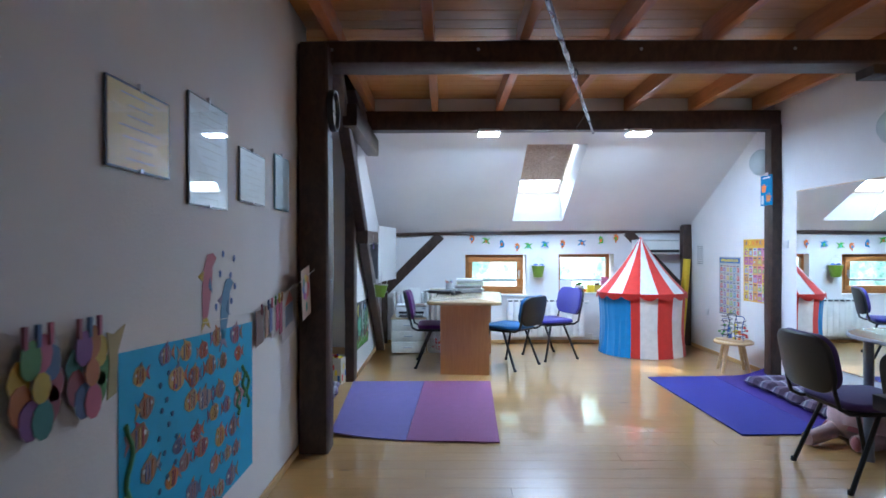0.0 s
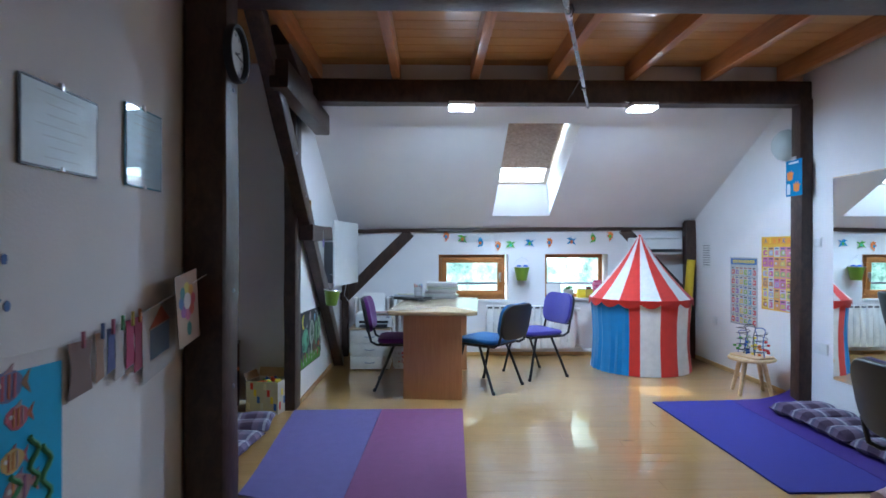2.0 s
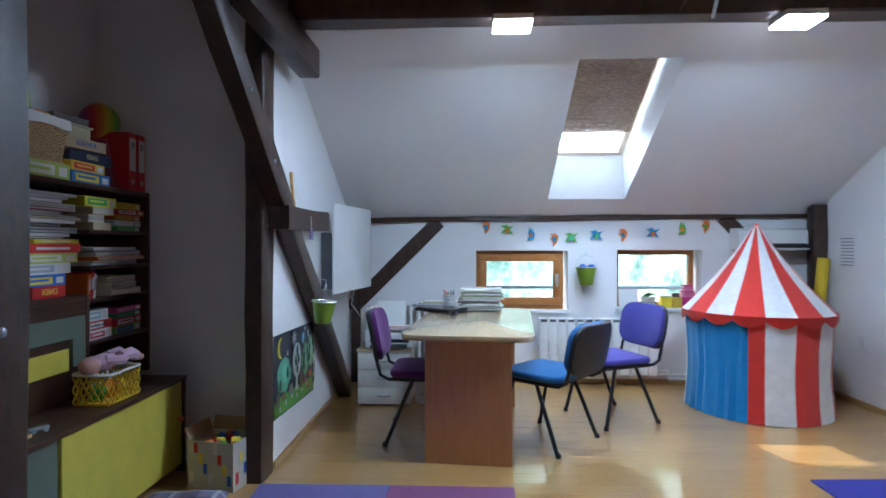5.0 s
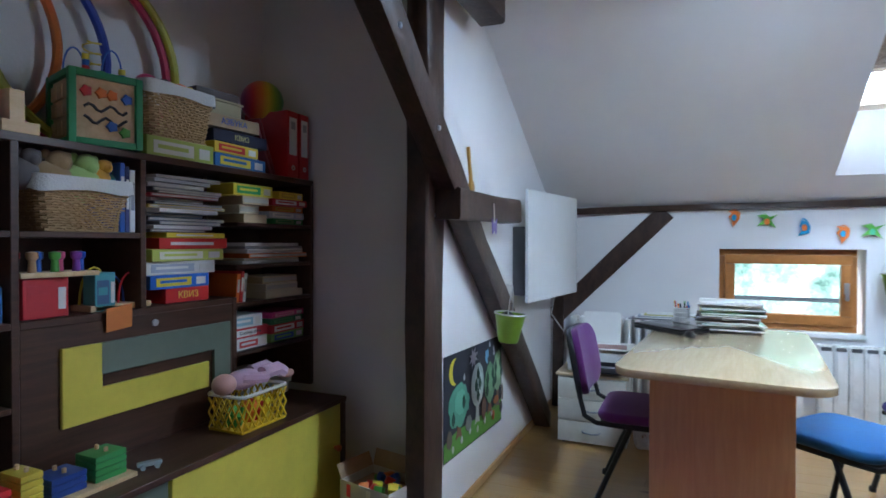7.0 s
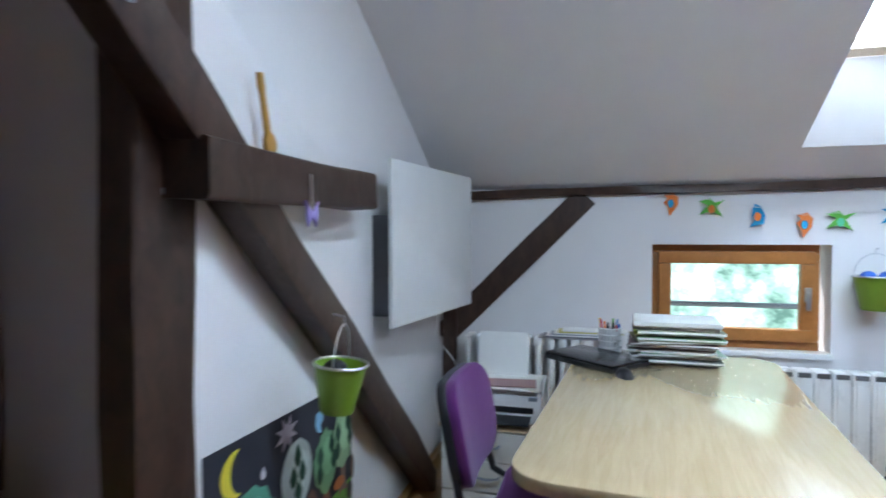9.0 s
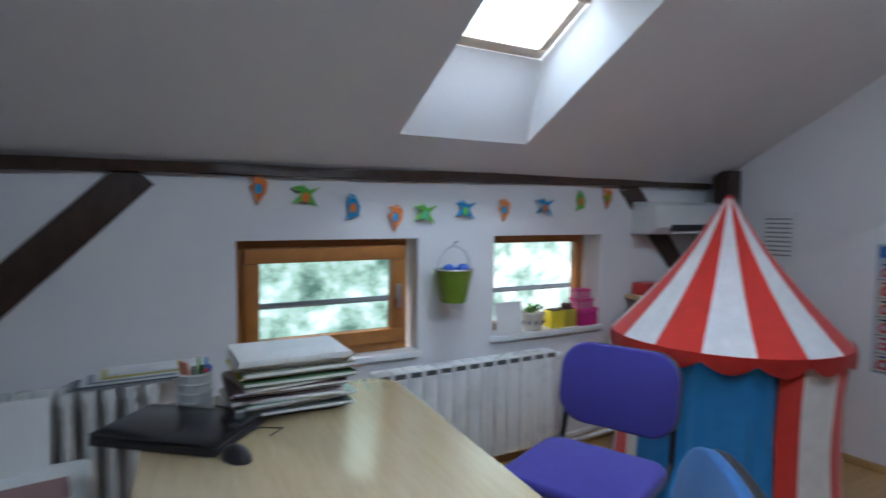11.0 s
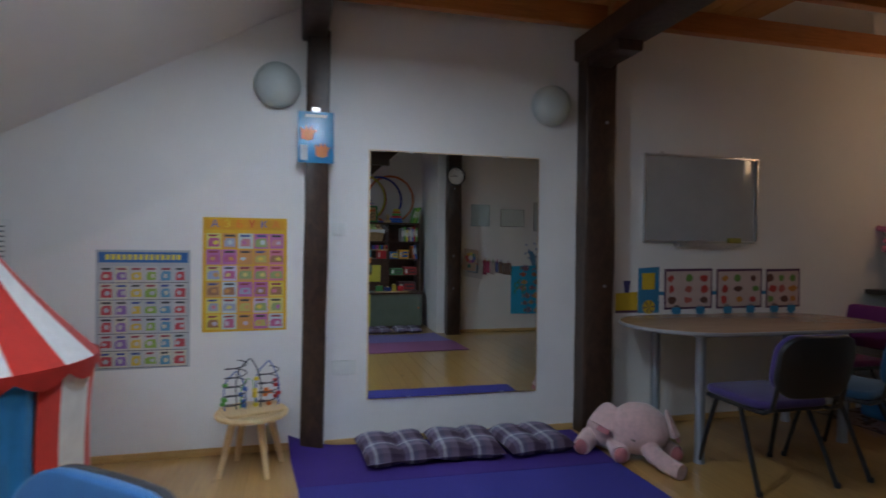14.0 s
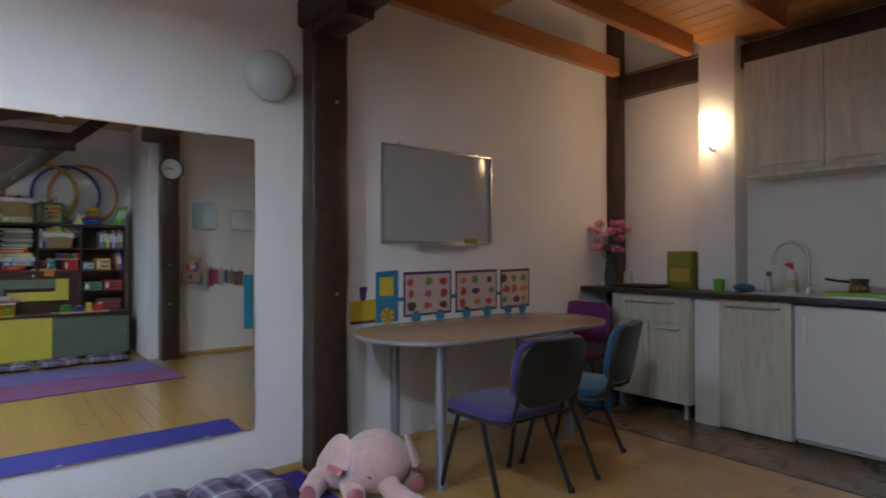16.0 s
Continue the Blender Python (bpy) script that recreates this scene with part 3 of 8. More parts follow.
def straw_blind():
    m = wood("woven_straw", (0.20, 0.135, 0.095), (0.74, 0.60, 0.48), 0.8, (9, 60, 20), bump=0.9, ring=4)
    t = thing("straw_blind", base, "brown woven straw blind hanging in the skylight", "blind")
    rows = 46
    ln = (sy1 - sy0) * 0.71
    bm = None
    for i in range(rows):
        y = sy0 + ln * i / rows
        wob = 0.004 * math.sin(i * 1.3)
        bm = b_tube([(sx0 + 0.03 + 0.13 * k * (sx1 - sx0 - 0.06) * 1.0 / 1.04, y + 0.0025 * math.sin(k * 2.1 + i * 0.37), szf - 0.03 + 0.004 * math.sin(k * 1.7 + i * 0.9) + wob * 0.3) for k in range(9)], ln / rows * 0.54, 5, bm)
    part("weave", bm, m, t)
    part("hem", b_tube([(sx0 + 0.03, sy0 + ln + 0.004, szf - 0.03), (sx1 - 0.03, sy0 + ln + 0.004, szf - 0.03)], 0.010, 6), m, t)
    part("head_rail", b_box(sx0 + 0.01, sx1 - 0.01, sy0 - 0.005, sy0 + 0.02, szf - 0.05, szf - 0.012, 0.004), m_whiteplastic, t)


straw_blind()

# baseboards
for n, a in (("baseboard_right", (XR - 0.014, XR, 3.85, 5.45)), ("baseboard_right_far", (XR - 0.014, XR, 5.60, 7.40)), ("baseboard_right_near", (XR - 0.014, XR, 1.5, 3.62)), ("baseboard_left", (XL, XL + 0.014, YE, 3.60)), ("baseboard_panda", (XP, XP + 0.014, 5.6, YK)), ("baseboard_knee", (XP, XR, YK - 0.014, YK)), ("baseboard_niche", (-1.3, -0.99, 5.706, 5.72))):
    structure(n, b_box(*a, 0.0, 0.042, 0.006), m_trim, "narrow pine baseboard", "baseboard")

# ---- main room: large things ----


def desk():
    t = thing("desk", pose(0.25, 6.36, 0, 0, 0, -5), "desk with pale maple top on beech panel legs", "desk")
    top = rounded(-0.375, 0.375, -0.715, 0.72, 0.11, 6)
    part("tabletop", b_prism(top, 0.692, 0.724, 0.004), m_maple, t, "pale maple laminate top with rounded corners")
    part("leg_panel", b_box(-0.235, 0.248, -0.66, -0.635, 0, 0.692, 0.002), m_beech, t)
    part("leg_panel", b_box(-0.22, 0.26, 0.50, 0.525, 0, 0.692, 0.002), m_beech, t)
    part("modesty_panel", b_box(0.05, 0.072, -0.635, 0.50, 0.33, 0.692, 0.002), m_beech, t)


desk()


def chair(m, seat_color, label, lift=0.495):
    """A stacking conference chair: oval steel tube, padded seat, padded back in a black plastic shell. Faces +y."""
    t = thing("chair", m, label, "chair", "stacking chairs")
    f = fabric("seat_fabric", seat_color)
    part("seat", b_prism(rounded(-0.225, 0.225, -0.20, 0.22, 0.075, 5), 0.408, 0.451, 0.018, 3), f, t, "padded fabric seat")
    part("seat_shell", b_prism(rounded(-0.215, 0.215, -0.19, 0.21, 0.07, 4), 0.391, 0.410, 0.006), m_blackplastic, t)
    back = tagged(new("backrest"), "black plastic back shell with fabric front")
    back.parent = t
    back.matrix_basis = pose(0, -0.245, lift, 11, 0, 0)

    def curved(y0, y1, r, inset, bulge):
        bm = b_prism([(x, z) for x, z in rounded(-0.225 + inset, 0.225 - inset, 0.0 + inset, 0.315 - inset, r, 7)], y0, y1, 0.010, 3)
        bmesh.ops.subdivide_edges(bm, edges=[e for e in bm.edges if abs(e.verts[0].co.x - e.verts[1].co.x) > 0.12], cuts=6)
        for v in bm.verts:
            x, z, y = v.co.x, v.co.y, v.co.z
            v.co = Vector((x, y - bulge * (1 - (x / 0.225) ** 2), z))
        bmesh.ops.recalc_face_normals(bm, faces=bm.faces[:])
        return bm

    part("shell", curved(-0.034, -0.004, 0.105, 0.002, 0.03), m_blackplastic, back, "black plastic shell")
    part("cushion", curved(-0.010, 0.026, 0.102, 0.005, 0.03), f, back, "padded fabric back")
    for s in (-1, 1):
        part("leg", b_tube([(s * 0.205, 0.115, 0.398), (s * 0.225, 0.165, 0.20), (s * 0.240, 0.212, 0.0)], 0.0125), m_blackmetal, t)
        part("leg", b_tube([(s * 0.205, -0.05, 0.398), (s * 0.222, -0.135, 0.20), (s * 0.236, -0.218, 0.0)], 0.0125), m_blackmetal, t)
        part("side_rail", b_tube([(s * 0.205, 0.19, 0.395), (s * 0.205, -0.10, 0.395), (s * 0.205, -0.20, 0.398), (s * 0.205, -0.252, 0.425), (s * 0.203, -0.272, 0.50), (s * 0.20, -0.292, 0.60)], 0.0115), m_blackmetal, t)
        for x, y in ((0.240, 0.212), (0.236, -0.218)):
            part("foot", b_lathe([(0.0, 0.0), (0.016, 0.0), (0.016, 0.02), (0.013, 0.024)], 10, s * x, y), m_blackplastic, t)
    part("cross_bar", b_tube([(-0.205, 0.16, 0.388), (0.205, 0.16, 0.388)], 0.010), m_blackmetal, t)
    return t


chair(pose(-0.085, 6.22, 0, 0, 0, -90), (0.105, 0.012, 0.13), "purple fabric stacking chair pushed under the desk", 0.50)
chair(pose(0.70, 6.15, 0, 0, 0, 50), (0.011, 0.11, 0.30), "blue fabric stacking chair with black back beside the desk", 0.462)
chair(pose(1.21, 6.63, 0, 0, 0, 113), (0.048, 0.036, 0.26), "violet-blue fabric stacking chair facing the desk", 0.494)
chair(pose(2.28, 3.19, 0, 0, 0, -90), (0.052, 0.03, 0.16), "violet fabric stacking chair with black back at the oval table")
chair(pose(2.36, 2.56, 0, 0, 0, -72), (0.02, 0.09, 0.19), "dark blue fabric stacking chair at the oval table")
chair(pose(3.02, 1.86, 0, 0, 0, 0), (0.15, 0.015, 0.13), "plum fabric stacking chair at the far end of the table")


def tent():
    t = thing("play_tent", pose(2.37, 6.93, 0), "red, white and blue striped circus play tent", "play tent")
    red, white, blue = (fabric("tent_" + n, c) for n, c in (("red", (0.60, 0.030, 0.018)), ("white", (0.72, 0.70, 0.69)), ("blue", (0.012, 0.19, 0.46))))
    R, H, TOP = 0.50, 0.72, 1.36
    walls = [(-190, -167, blue), (-167, -145, blue), (-145, -122, blue), (-122, -110, red)]
    a, k = -110.0, 0
    while a < 169:
        b = min(a + 22.5, 170)
        walls.append((a, b, red if k % 2 else white))
        a, k = b, k + 1
    for a, b, m in walls:
        bm = bmesh.new()
        n, rows = 5, 7
        grid = []
        for j in range(rows + 1):
            z = H * j / rows
            ring = []
            for i in range(n + 1):
                q = radians(a + (b - a) * i / n)
                r = R - 0.022 * math.sin(math.pi * j / rows) + 0.006 * noise.noise(Vector((q * 4, z * 5, 1.0)))
                if m is blue:
                    r += 0.012 * math.sin(q * 34 + z * 2) * (1 - 0.4 * j / rows) - 0.006
                ring.append(bm.verts.new((r * math.cos(q), r * math.sin(q), max(0.004, z))))
            grid.append(ring)
        for j in range(rows):
            for i in range(n):
                bm.faces.new((grid[j][i], grid[j][i + 1], grid[j + 1][i + 1], grid[j + 1][i]))
        part("wall_panel", bm, m, t)
    count = 16
    for i in range(count):
        a, b = radians(-110 + 22.5 * i), radians(-110 + 22.5 * (i + 1))
        bm = bmesh.new()
        rows = []
        for j in range(9):
            s = j / 8
            r = 0.018 + (R + 0.012 - 0.018) * (1 - s) - 0.035 * math.sin(math.pi * s)
            z = H + 0.01 + (TOP - H) * s
            rows.append([bm.verts.new((r * math.cos(q), r * math.sin(q), z)) for q in (a, (a + b) / 2, b)])
        for j in range(8):
            for c in range(2):
                bm.faces.new((rows[j][c], rows[j][c + 1], rows[j + 1][c + 1], rows[j + 1][c]))
        part("roof_panel", bm, white if i % 2 == 0 else red, t)
    for i in range(16):
        a, b = radians(-110 + 22.5 * i), radians(-110 + 22.5 * (i + 1))
        bm = bmesh.new()
        r = R + 0.016
        n = 8
        hi = [bm.verts.new((r * math.cos(a + (b - a) * k / n), r * math.sin(a + (b - a) * k / n), H + 0.016)) for k in range(n + 1)]
        lo = [bm.verts.new(((r + 0.004) * math.cos(a + (b - a) * k / n), (r + 0.004) * math.sin(a + (b - a) * k / n), H - 0.018 - 0.042 * math.sin(math.pi * k / n))) for k in range(n + 1)]
        for k in range(n):
            bm.faces.new((hi[k], hi[k + 1], lo[k + 1], lo[k]))
        bmesh.ops.solidify(bm, geom=bm.faces[:], thickness=0.002)
        part("scallop", bm, red, t)
    part("hoop", b_tube([(R * math.cos(q * 0.2618), R * math.sin(q * 0.2618), H + 0.006) for q in range(24)], 0.009, 6, closed=True), red, t)
    part("flag", b_lathe([(0.030, TOP - 0.05), (0.021, TOP - 0.005), (0.015, TOP + 0.018), (0.006, TOP + 0.026), (0, TOP + 0.027)], 8), red, t)


tent()


def mat_sheet(name, quad, z, color, label, curl=None):
    bm = bmesh.new()
    n = 14
    a, b, c, d = (Vector((*p, 0)) for p in quad)
    grid = [[bm.verts.new((a.lerp(b, i / n)).lerp(d.lerp(c, i / n), j / n)) for i in range(n + 1)] for j in range(n + 1)]
    for j in range(n):
        for i in range(n):
            bm.faces.new((grid[j][i], grid[j][i + 1], grid[j + 1][i + 1], grid[j + 1][i]))
    for v in bm.verts:
        v.co.z = z
        if curl:
            s = max(0, 1 - (v.co.xy - Vector(curl[:2])).length / curl[2])
            v.co.z += curl[3] * s * s
    bmesh.ops.recalc_face_normals(bm, faces=bm.faces[:])
    if bm.faces[0].normal.z < 0:
        bmesh.ops.reverse_faces(bm, faces=bm.faces[:])
    ex = bmesh.ops.extrude_face_region(bm, geom=bm.faces[:])
    bmesh.ops.translate(bm, verts=[v for v in ex["geom"] if isinstance(v, bmesh.types.BMVert)], vec=(0, 0, 0.008))
    bmesh.ops.recalc_face_normals(bm, faces=bm.faces[:])
    return solo(name, bm, mat("foam_mat", color, 0.8, spec=0.25, var=0.07, scale=14, bump=0.35, bscale=260), label, "mat", "exercise mats")


mat_sheet("exercise_mat", ((-0.765, 3.86), (-0.250, 3.75), (-0.192, 5.40), (-0.855, 5.39)), 0.002, (0.175, 0.145, 0.345), "lilac foam exercise mat lying on the floor", (-0.76, 3.86, 0.4, 0.02))
mat_sheet("exercise_mat", ((-0.247, 3.75), (0.358, 3.715), (0.43, 5.40), (-0.189, 5.40)), 0.002, (0.235, 0.085, 0.195), "dusky pink foam exercise mat lying on the floor")
mat_sheet("exercise_mat", ((1.985, 3.86), (2.58, 3.88), (2.62, 5.60), (1.965, 5.56)), 0.002, (0.050, 0.045, 0.27), "blue-violet foam exercise mat lying on the floor")
mat_sheet("exercise_mat", ((2.583, 3.88), (3.15, 3.88), (3.17, 5.66), (2.623, 5.60)), 0.002, (0.058, 0.028, 0.21), "dark purple foam exercise mat, one corner curling up", (3.17, 5.66, 0.35, 0.08))


def cushion(x, y, rz, w, d, h=0.112, z=0.012, label="grey checked cotton floor cushion"):
    bm = bmesh.new()
    n = 16
    for side in (1, -1):
        grid = []
        for j in range(n + 1):
            row = []
            for i in range(n + 1):
                u, v = i / n * 2 - 1, j / n * 2 - 1
                e = max(0.0, (1 - u ** 6) * (1 - v ** 6)) ** 0.42
                pinch = 1 - 0.05 * (1 - abs(u)) * (abs(v) > 0.9) - 0.05 * (1 - abs(v)) * (abs(u) > 0.9)
                q = 0.55 + 0.45 * abs(math.sin(math.pi * v)) ** 0.6 * (0.85 + 0.15 * abs(math.sin(u * 2.6 + 0.5)))
                lift = h / 2 * e * q * (1 if side > 0 else 0.7) + 0.006 * noise.noise(Vector((u * 2 + x * 3, v * 2 + y * 3, side)))
                row.append(bm.verts.new((u * w / 2 * pinch, v * d / 2 * pinch, h / 2 * 0.75 + side * lift)))
            grid.append(row)
        for j in range(n):
            for i in range(n):
                f = (grid[j][i], grid[j][i + 1], grid[j + 1][i + 1], grid[j + 1][i])
                bm.faces.new(f if side > 0 else tuple(reversed(f)))
    bmesh.ops.remove_doubles(bm, verts=bm.verts[:], dist=0.004)
    lo = min(v.co.z for v in bm.verts)
    bmesh.ops.translate(bm, verts=bm.verts[:], vec=(0, 0, -lo))
    ob = solo("floor_cushion", bm, m_plaid, label, "cushion", "checked floor cushions", pose(x, y, z, 0, 0, rz))
    return ob


cushion(2.94, 5.07, 4, 0.42, 0.40, label="grey checked cotton cushion on the purple mat")
cushion(2.94, 4.67, -3, 0.42, 0.40, label="grey checked cotton cushion on the purple mat")
cushion(2.93, 4.26, 5, 0.40, 0.41, label="grey checked cotton cushion on the purple mat")
cushion(-1.10, 5.02, 8, 0.36, 0.40, 0.08, 0.0, "violet checked cotton cushion on the floor by the cabinet")
cushion(-1.10, 4.60, -5, 0.38, 0.40, 0.08, 0.0, "violet checked cotton cushion on the floor by the cabinet")
cushion(-1.11, 4.17, 3, 0.38, 0.40, 0.08, 0.0, "violet checked cotton cushion on the floor by the cabinet")


def oval_table():
    t = thing("oval_table", pose(0, 0, 0), "oval table with wood-look top on grey tube legs", "table")
    cx, r, y0, y1 = 2.775, 0.40, 1.97, 3.69
    pts = [(cx + r * math.cos(radians(a)), y1 - r + r * math.sin(radians(a))) for a in range(0, 181, 10)]
    pts += [(cx + r * math.cos(radians(a)), y0 + r + r * math.sin(radians(a))) for a in range(180, 361, 10)]
    part("tabletop", b_prism(pts, 0.722, 0.745, 0.003), wood("table_laminate", (0.34, 0.20, 0.12), (0.44, 0.28, 0.17), 0.25, (14, 1.6, 14)), t)
    part("edge_band", b_tube([(x + (x - cx) * 0.004, y, 0.7335) for x, y in pts], 0.0115, 6, closed=True), mat("grey_edge_band", (0.26, 0.25, 0.26), 0.4), t, "grey plastic edge")
    for x, y in ((2.50, 3.42), (3.03, 3.34), (2.60, 2.30), (3.03, 2.30)):
        part("leg", b_lathe([(0, 0), (0.030, 0), (0.030, 0.02), (0.027, 0.025), (0.027, 0.705), (0.05, 0.708), (0.05, 0.722), (0, 0.722)], 16, x, y), m_steel, t)


oval_table()

# ---- shelf niche ----
SX, SB, SY0, SY1 = -1.60, -1.915, 3.90, 5.70


def shelf_unit():
    t = thing("shelf_unit", pose(0, 0, 0), "dark walnut shelf unit crammed with toys, games and books", "shelf unit")

    def board(name, y0, y1, z0, z1, x0=SB, x1=SX, mt=m_shelf):
        return part(name, b_box(x0, x1, y0, y1, z0, z1, 0.002, 1), mt, t)

    board("back_panel", SY0, SY1, 0.52, 1.50, SB, SB + 0.012)
    board("top_board", SY0, SY1, 1.488, 1.512)
    for y in (SY0, 4.345, SY1 - 0.022):
        board("upright", y, y + 0.022, 0.515, 1.488)
    board("upright", 4.745, 4.767, 0.985, 1.488)
    board("upright", 5.165, 5.187, 0.515, 0.985)
    board("upright", 5.165, 5.187, 0.985, 1.488, SB, SX - 0.16)
    board("shelf_board", 4.367, 4.745, 1.222, 1.240)
    board("shelf_board", SY0 + 0.022, 4.345, 1.222, 1.240)
    board("shelf_board", SY0 + 0.022, 4.345, 0.966, 0.985)
    board("shelf_board", SY0 + 0.022, 4.345, 0.735, 0.752)
    board("shelf_board", 4.367, 5.165, 0.962, 0.985)
    for z in (0.738, 0.942, 1.10, 1.276):
        board("shelf_board", 5.187, SY1 - 0.022, z, z + 0.016)
    board("drop_front", 4.367, 5.165, 0.515, 0.962, SX - 0.022, SX - 0.002)
    part("lock", b_lathe([(0, 0), (0.012, 0), (0.012, 0.006), (0, 0.007)], 12), m_chrome, t).matrix_basis = pose(SX - 0.002, 4.80, 0.93, 0, 90, 0)
    ye, gr = paint((0.64, 0.54, 0.075), 0.4), paint((0.145, 0.175, 0.13), 0.45)

    def ell(name, y0, y1, z0, z1, w, h, m, flip):
        if flip:
            o = [(y0, z1), (y1, z1), (y1, z0), (y1 - w, z0), (y1 - w, z1 - h), (y0, z1 - h)]
        else:
            o = [(y0, z0), (y1, z0), (y1, z0 + h), (y0 + w, z0 + h), (y0 + w, z1), (y0, z1)]
        bm = b_prism(o, 0, 0.014, 0.002, 1)
        for v in bm.verts:
            v.co = Vector((SX - 0.002 + v.co.z, v.co.x, v.co.y))
        bmesh.ops.recalc_face_normals(bm, faces=bm.faces[:])
        part(name, bm, m, t)

    ell("door_inlay", 4.475, 5.03, 0.655, 0.893, 0.125, 0.098, ye, False)
    ell("door_inlay", 4.595, 5.14, 0.665, 0.893, 0.085, 0.10, gr, True)
    # deeper base cabinet with two sliding doors
    part("base_top", b_box(SB, -1.325, SY0, 5.575, 0.492, 0.514, 0.002, 1), m_shelf, t)
    part("base_body", b_box(SB, -1.375, SY0, 5.575, 0.03, 0.492, 0.002, 1), m_shelf, t)
    part("base_side", b_box(-1.375, -1.330, 5.552, 5.575, 0.0, 0.492, 0.002, 1), m_shelf, t)
    d = part("door", b_box(-1.372, -1.340, 4.645, 5.548, 0.045, 0.488, 0.003, 1), ye, t, "yellow painted door")
    part("knob", b_lathe([(0, 0.030), (0.012, 0.028), (0.015, 0.018), (0.008, 0.008), (0.008, 0)], 12), paint(ORANGE, 0.4), d).matrix_basis = pose(-1.340, 5.505, 0.30, 0, 90, 0)
    d = part("door", b_box(-1.374, -1.352, SY0 + 0.01, 4.642, 0.045, 0.488, 0.003, 1), gr, t, "grey-green painted door")
    part("knob", b_lathe([(0, 0.030), (0.012, 0.028), (0.015, 0.018), (0.008, 0.008), (0.008, 0)], 12), paint(ORANGE, 0.4), d).matrix_basis = pose(-1.352, 3.96, 0.30, 0, 90, 0)
    part("plinth", b_box(SB, -1.40, SY0, 5.57, 0.0, 0.03), m_shelf, t)


shelf_unit()


def toy_box(name, y0, y1, z0, h, color, label, cat, x1=SX - 0.02, depth=0.22, band=None, text="", tilt=0.0, tcol=WHITE, tsize=None):
    """A printed carton on a shelf, its front towards the room, with lighter label or lettering."""
    m = pose(x1, (y0 + y1) / 2, z0, 0, 0, tilt)
    t = thing(name, m, label, cat)
    w = (y1 - y0) / 2
    part("carton", b_box(-depth, 0, -w, w, 0, h, 0.002, 1), paint(color, 0.45), t)
    if band:
        part("printed_label", b_box(0, 0.0010, -w * 0.82, w * 0.35, h * 0.18, h * 0.80), paint(band, 0.5), t)
        if not text:
            part("print_bar", b_box(0.001, 0.0016, -w * 0.70, w * 0.18, h * 0.42, h * 0.62), paint(color, 0.5), t)
            part("print_spot", b_box(0, 0.0012, w * 0.52, w * 0.86, h * 0.2, h * 0.75), paint((0.72, 0.70, 0.66), 0.5), t)
    if text:
        words(text, tsize or h * 0.62, paint(tcol, 0.5), t, Matrix(((0, 0, 1, 0.0018), (1, 0, 0, 0), (0, 1, 0, h * 0.5), (0, 0, 0, 1))))
    elif not band:
        part("printed_label", b_box(0, 0.0012, -w * 0.7, w * 0.55, h * 0.36, h * 0.64), paint(WHITE, 0.5), t)
    return t


m_pages = mat("page_edges", (0.55, 0.53, 0.48), 0.8, var=0.2, scale=3, stretch=(1, 1, 90))


def games(z, rows, label="colourful board game carton piled on the shelf"):
    """A pile of game cartons: span, height, colour, label colour, words."""
    for y0, y1, h, c, band, txt, tc in rows:
        toy_box("board_game", y0, y1, z, h, c, label, "board game", x1=SX - 0.02 + random.uniform(-0.02, 0.012), text=txt, band=band, tcol=tc, tilt=random.uniform(-3, 3), depth=0.2, tsize=h * 0.66 if txt == "КВИЗ" else h * 0.5)
        z += h + 0.0006
    return z


def stack(y0, y1, z0, colors, lo, hi, label, cat, name, group, depth=(0.17, 0.24), x1=SX - 0.03):
    """Books, magazines or games piled flat, each its own thing."""
    z = z0
    for c in colors:
        h = random.uniform(lo, hi)
        a, b = random.uniform(0, 0.025), random.uniform(0, 0.025)
        d, x = random.uniform(*depth), x1 + random.uniform(-0.02, 0.015)
        t = thing(name, pose(x, (y0 + a + y1 - b) / 2, z, 0, 0, random.uniform(-3, 3)), label, cat, group)
        w = (y1 - b - y0 - a) / 2
        part("cover", b_box(-d, 0, -w, w, 0, h, 0.0015, 1), paint(c, 0.4), t)
        out = 0.0012 if int(h * 1e5) % 3 else -0.004      # some lie with the spine to the front
        part("page_block", b_box(-d + 0.004, out, -w + 0.006, w - 0.002, h * 0.22, h * 0.78), m_pages, t)
        z += h + 0.0005
    return z


def upright_books(y, z, list_of, x1=SX - 0.02, lean=0.0, depth=0.2):
    for w, h, c, cat in list_of:
        t = thing(cat.replace(" ", "_"), pose(x1, y + w / 2, z, lean, 0, 0), "%s standing upright on the shelf" % cat, cat, "upright books")
        part("cover", b_box(-depth, 0, -w / 2, w / 2, 0, h, 0.002, 1), paint(c, 0.4), t)
        part("spine_label", b_box(0, 0.001, -w * 0.3, w * 0.3, h * 0.35, h * 0.8), paint(WHITE if c != WHITE else GREY, 0.5), t)
        y += w + 0.001
    return y


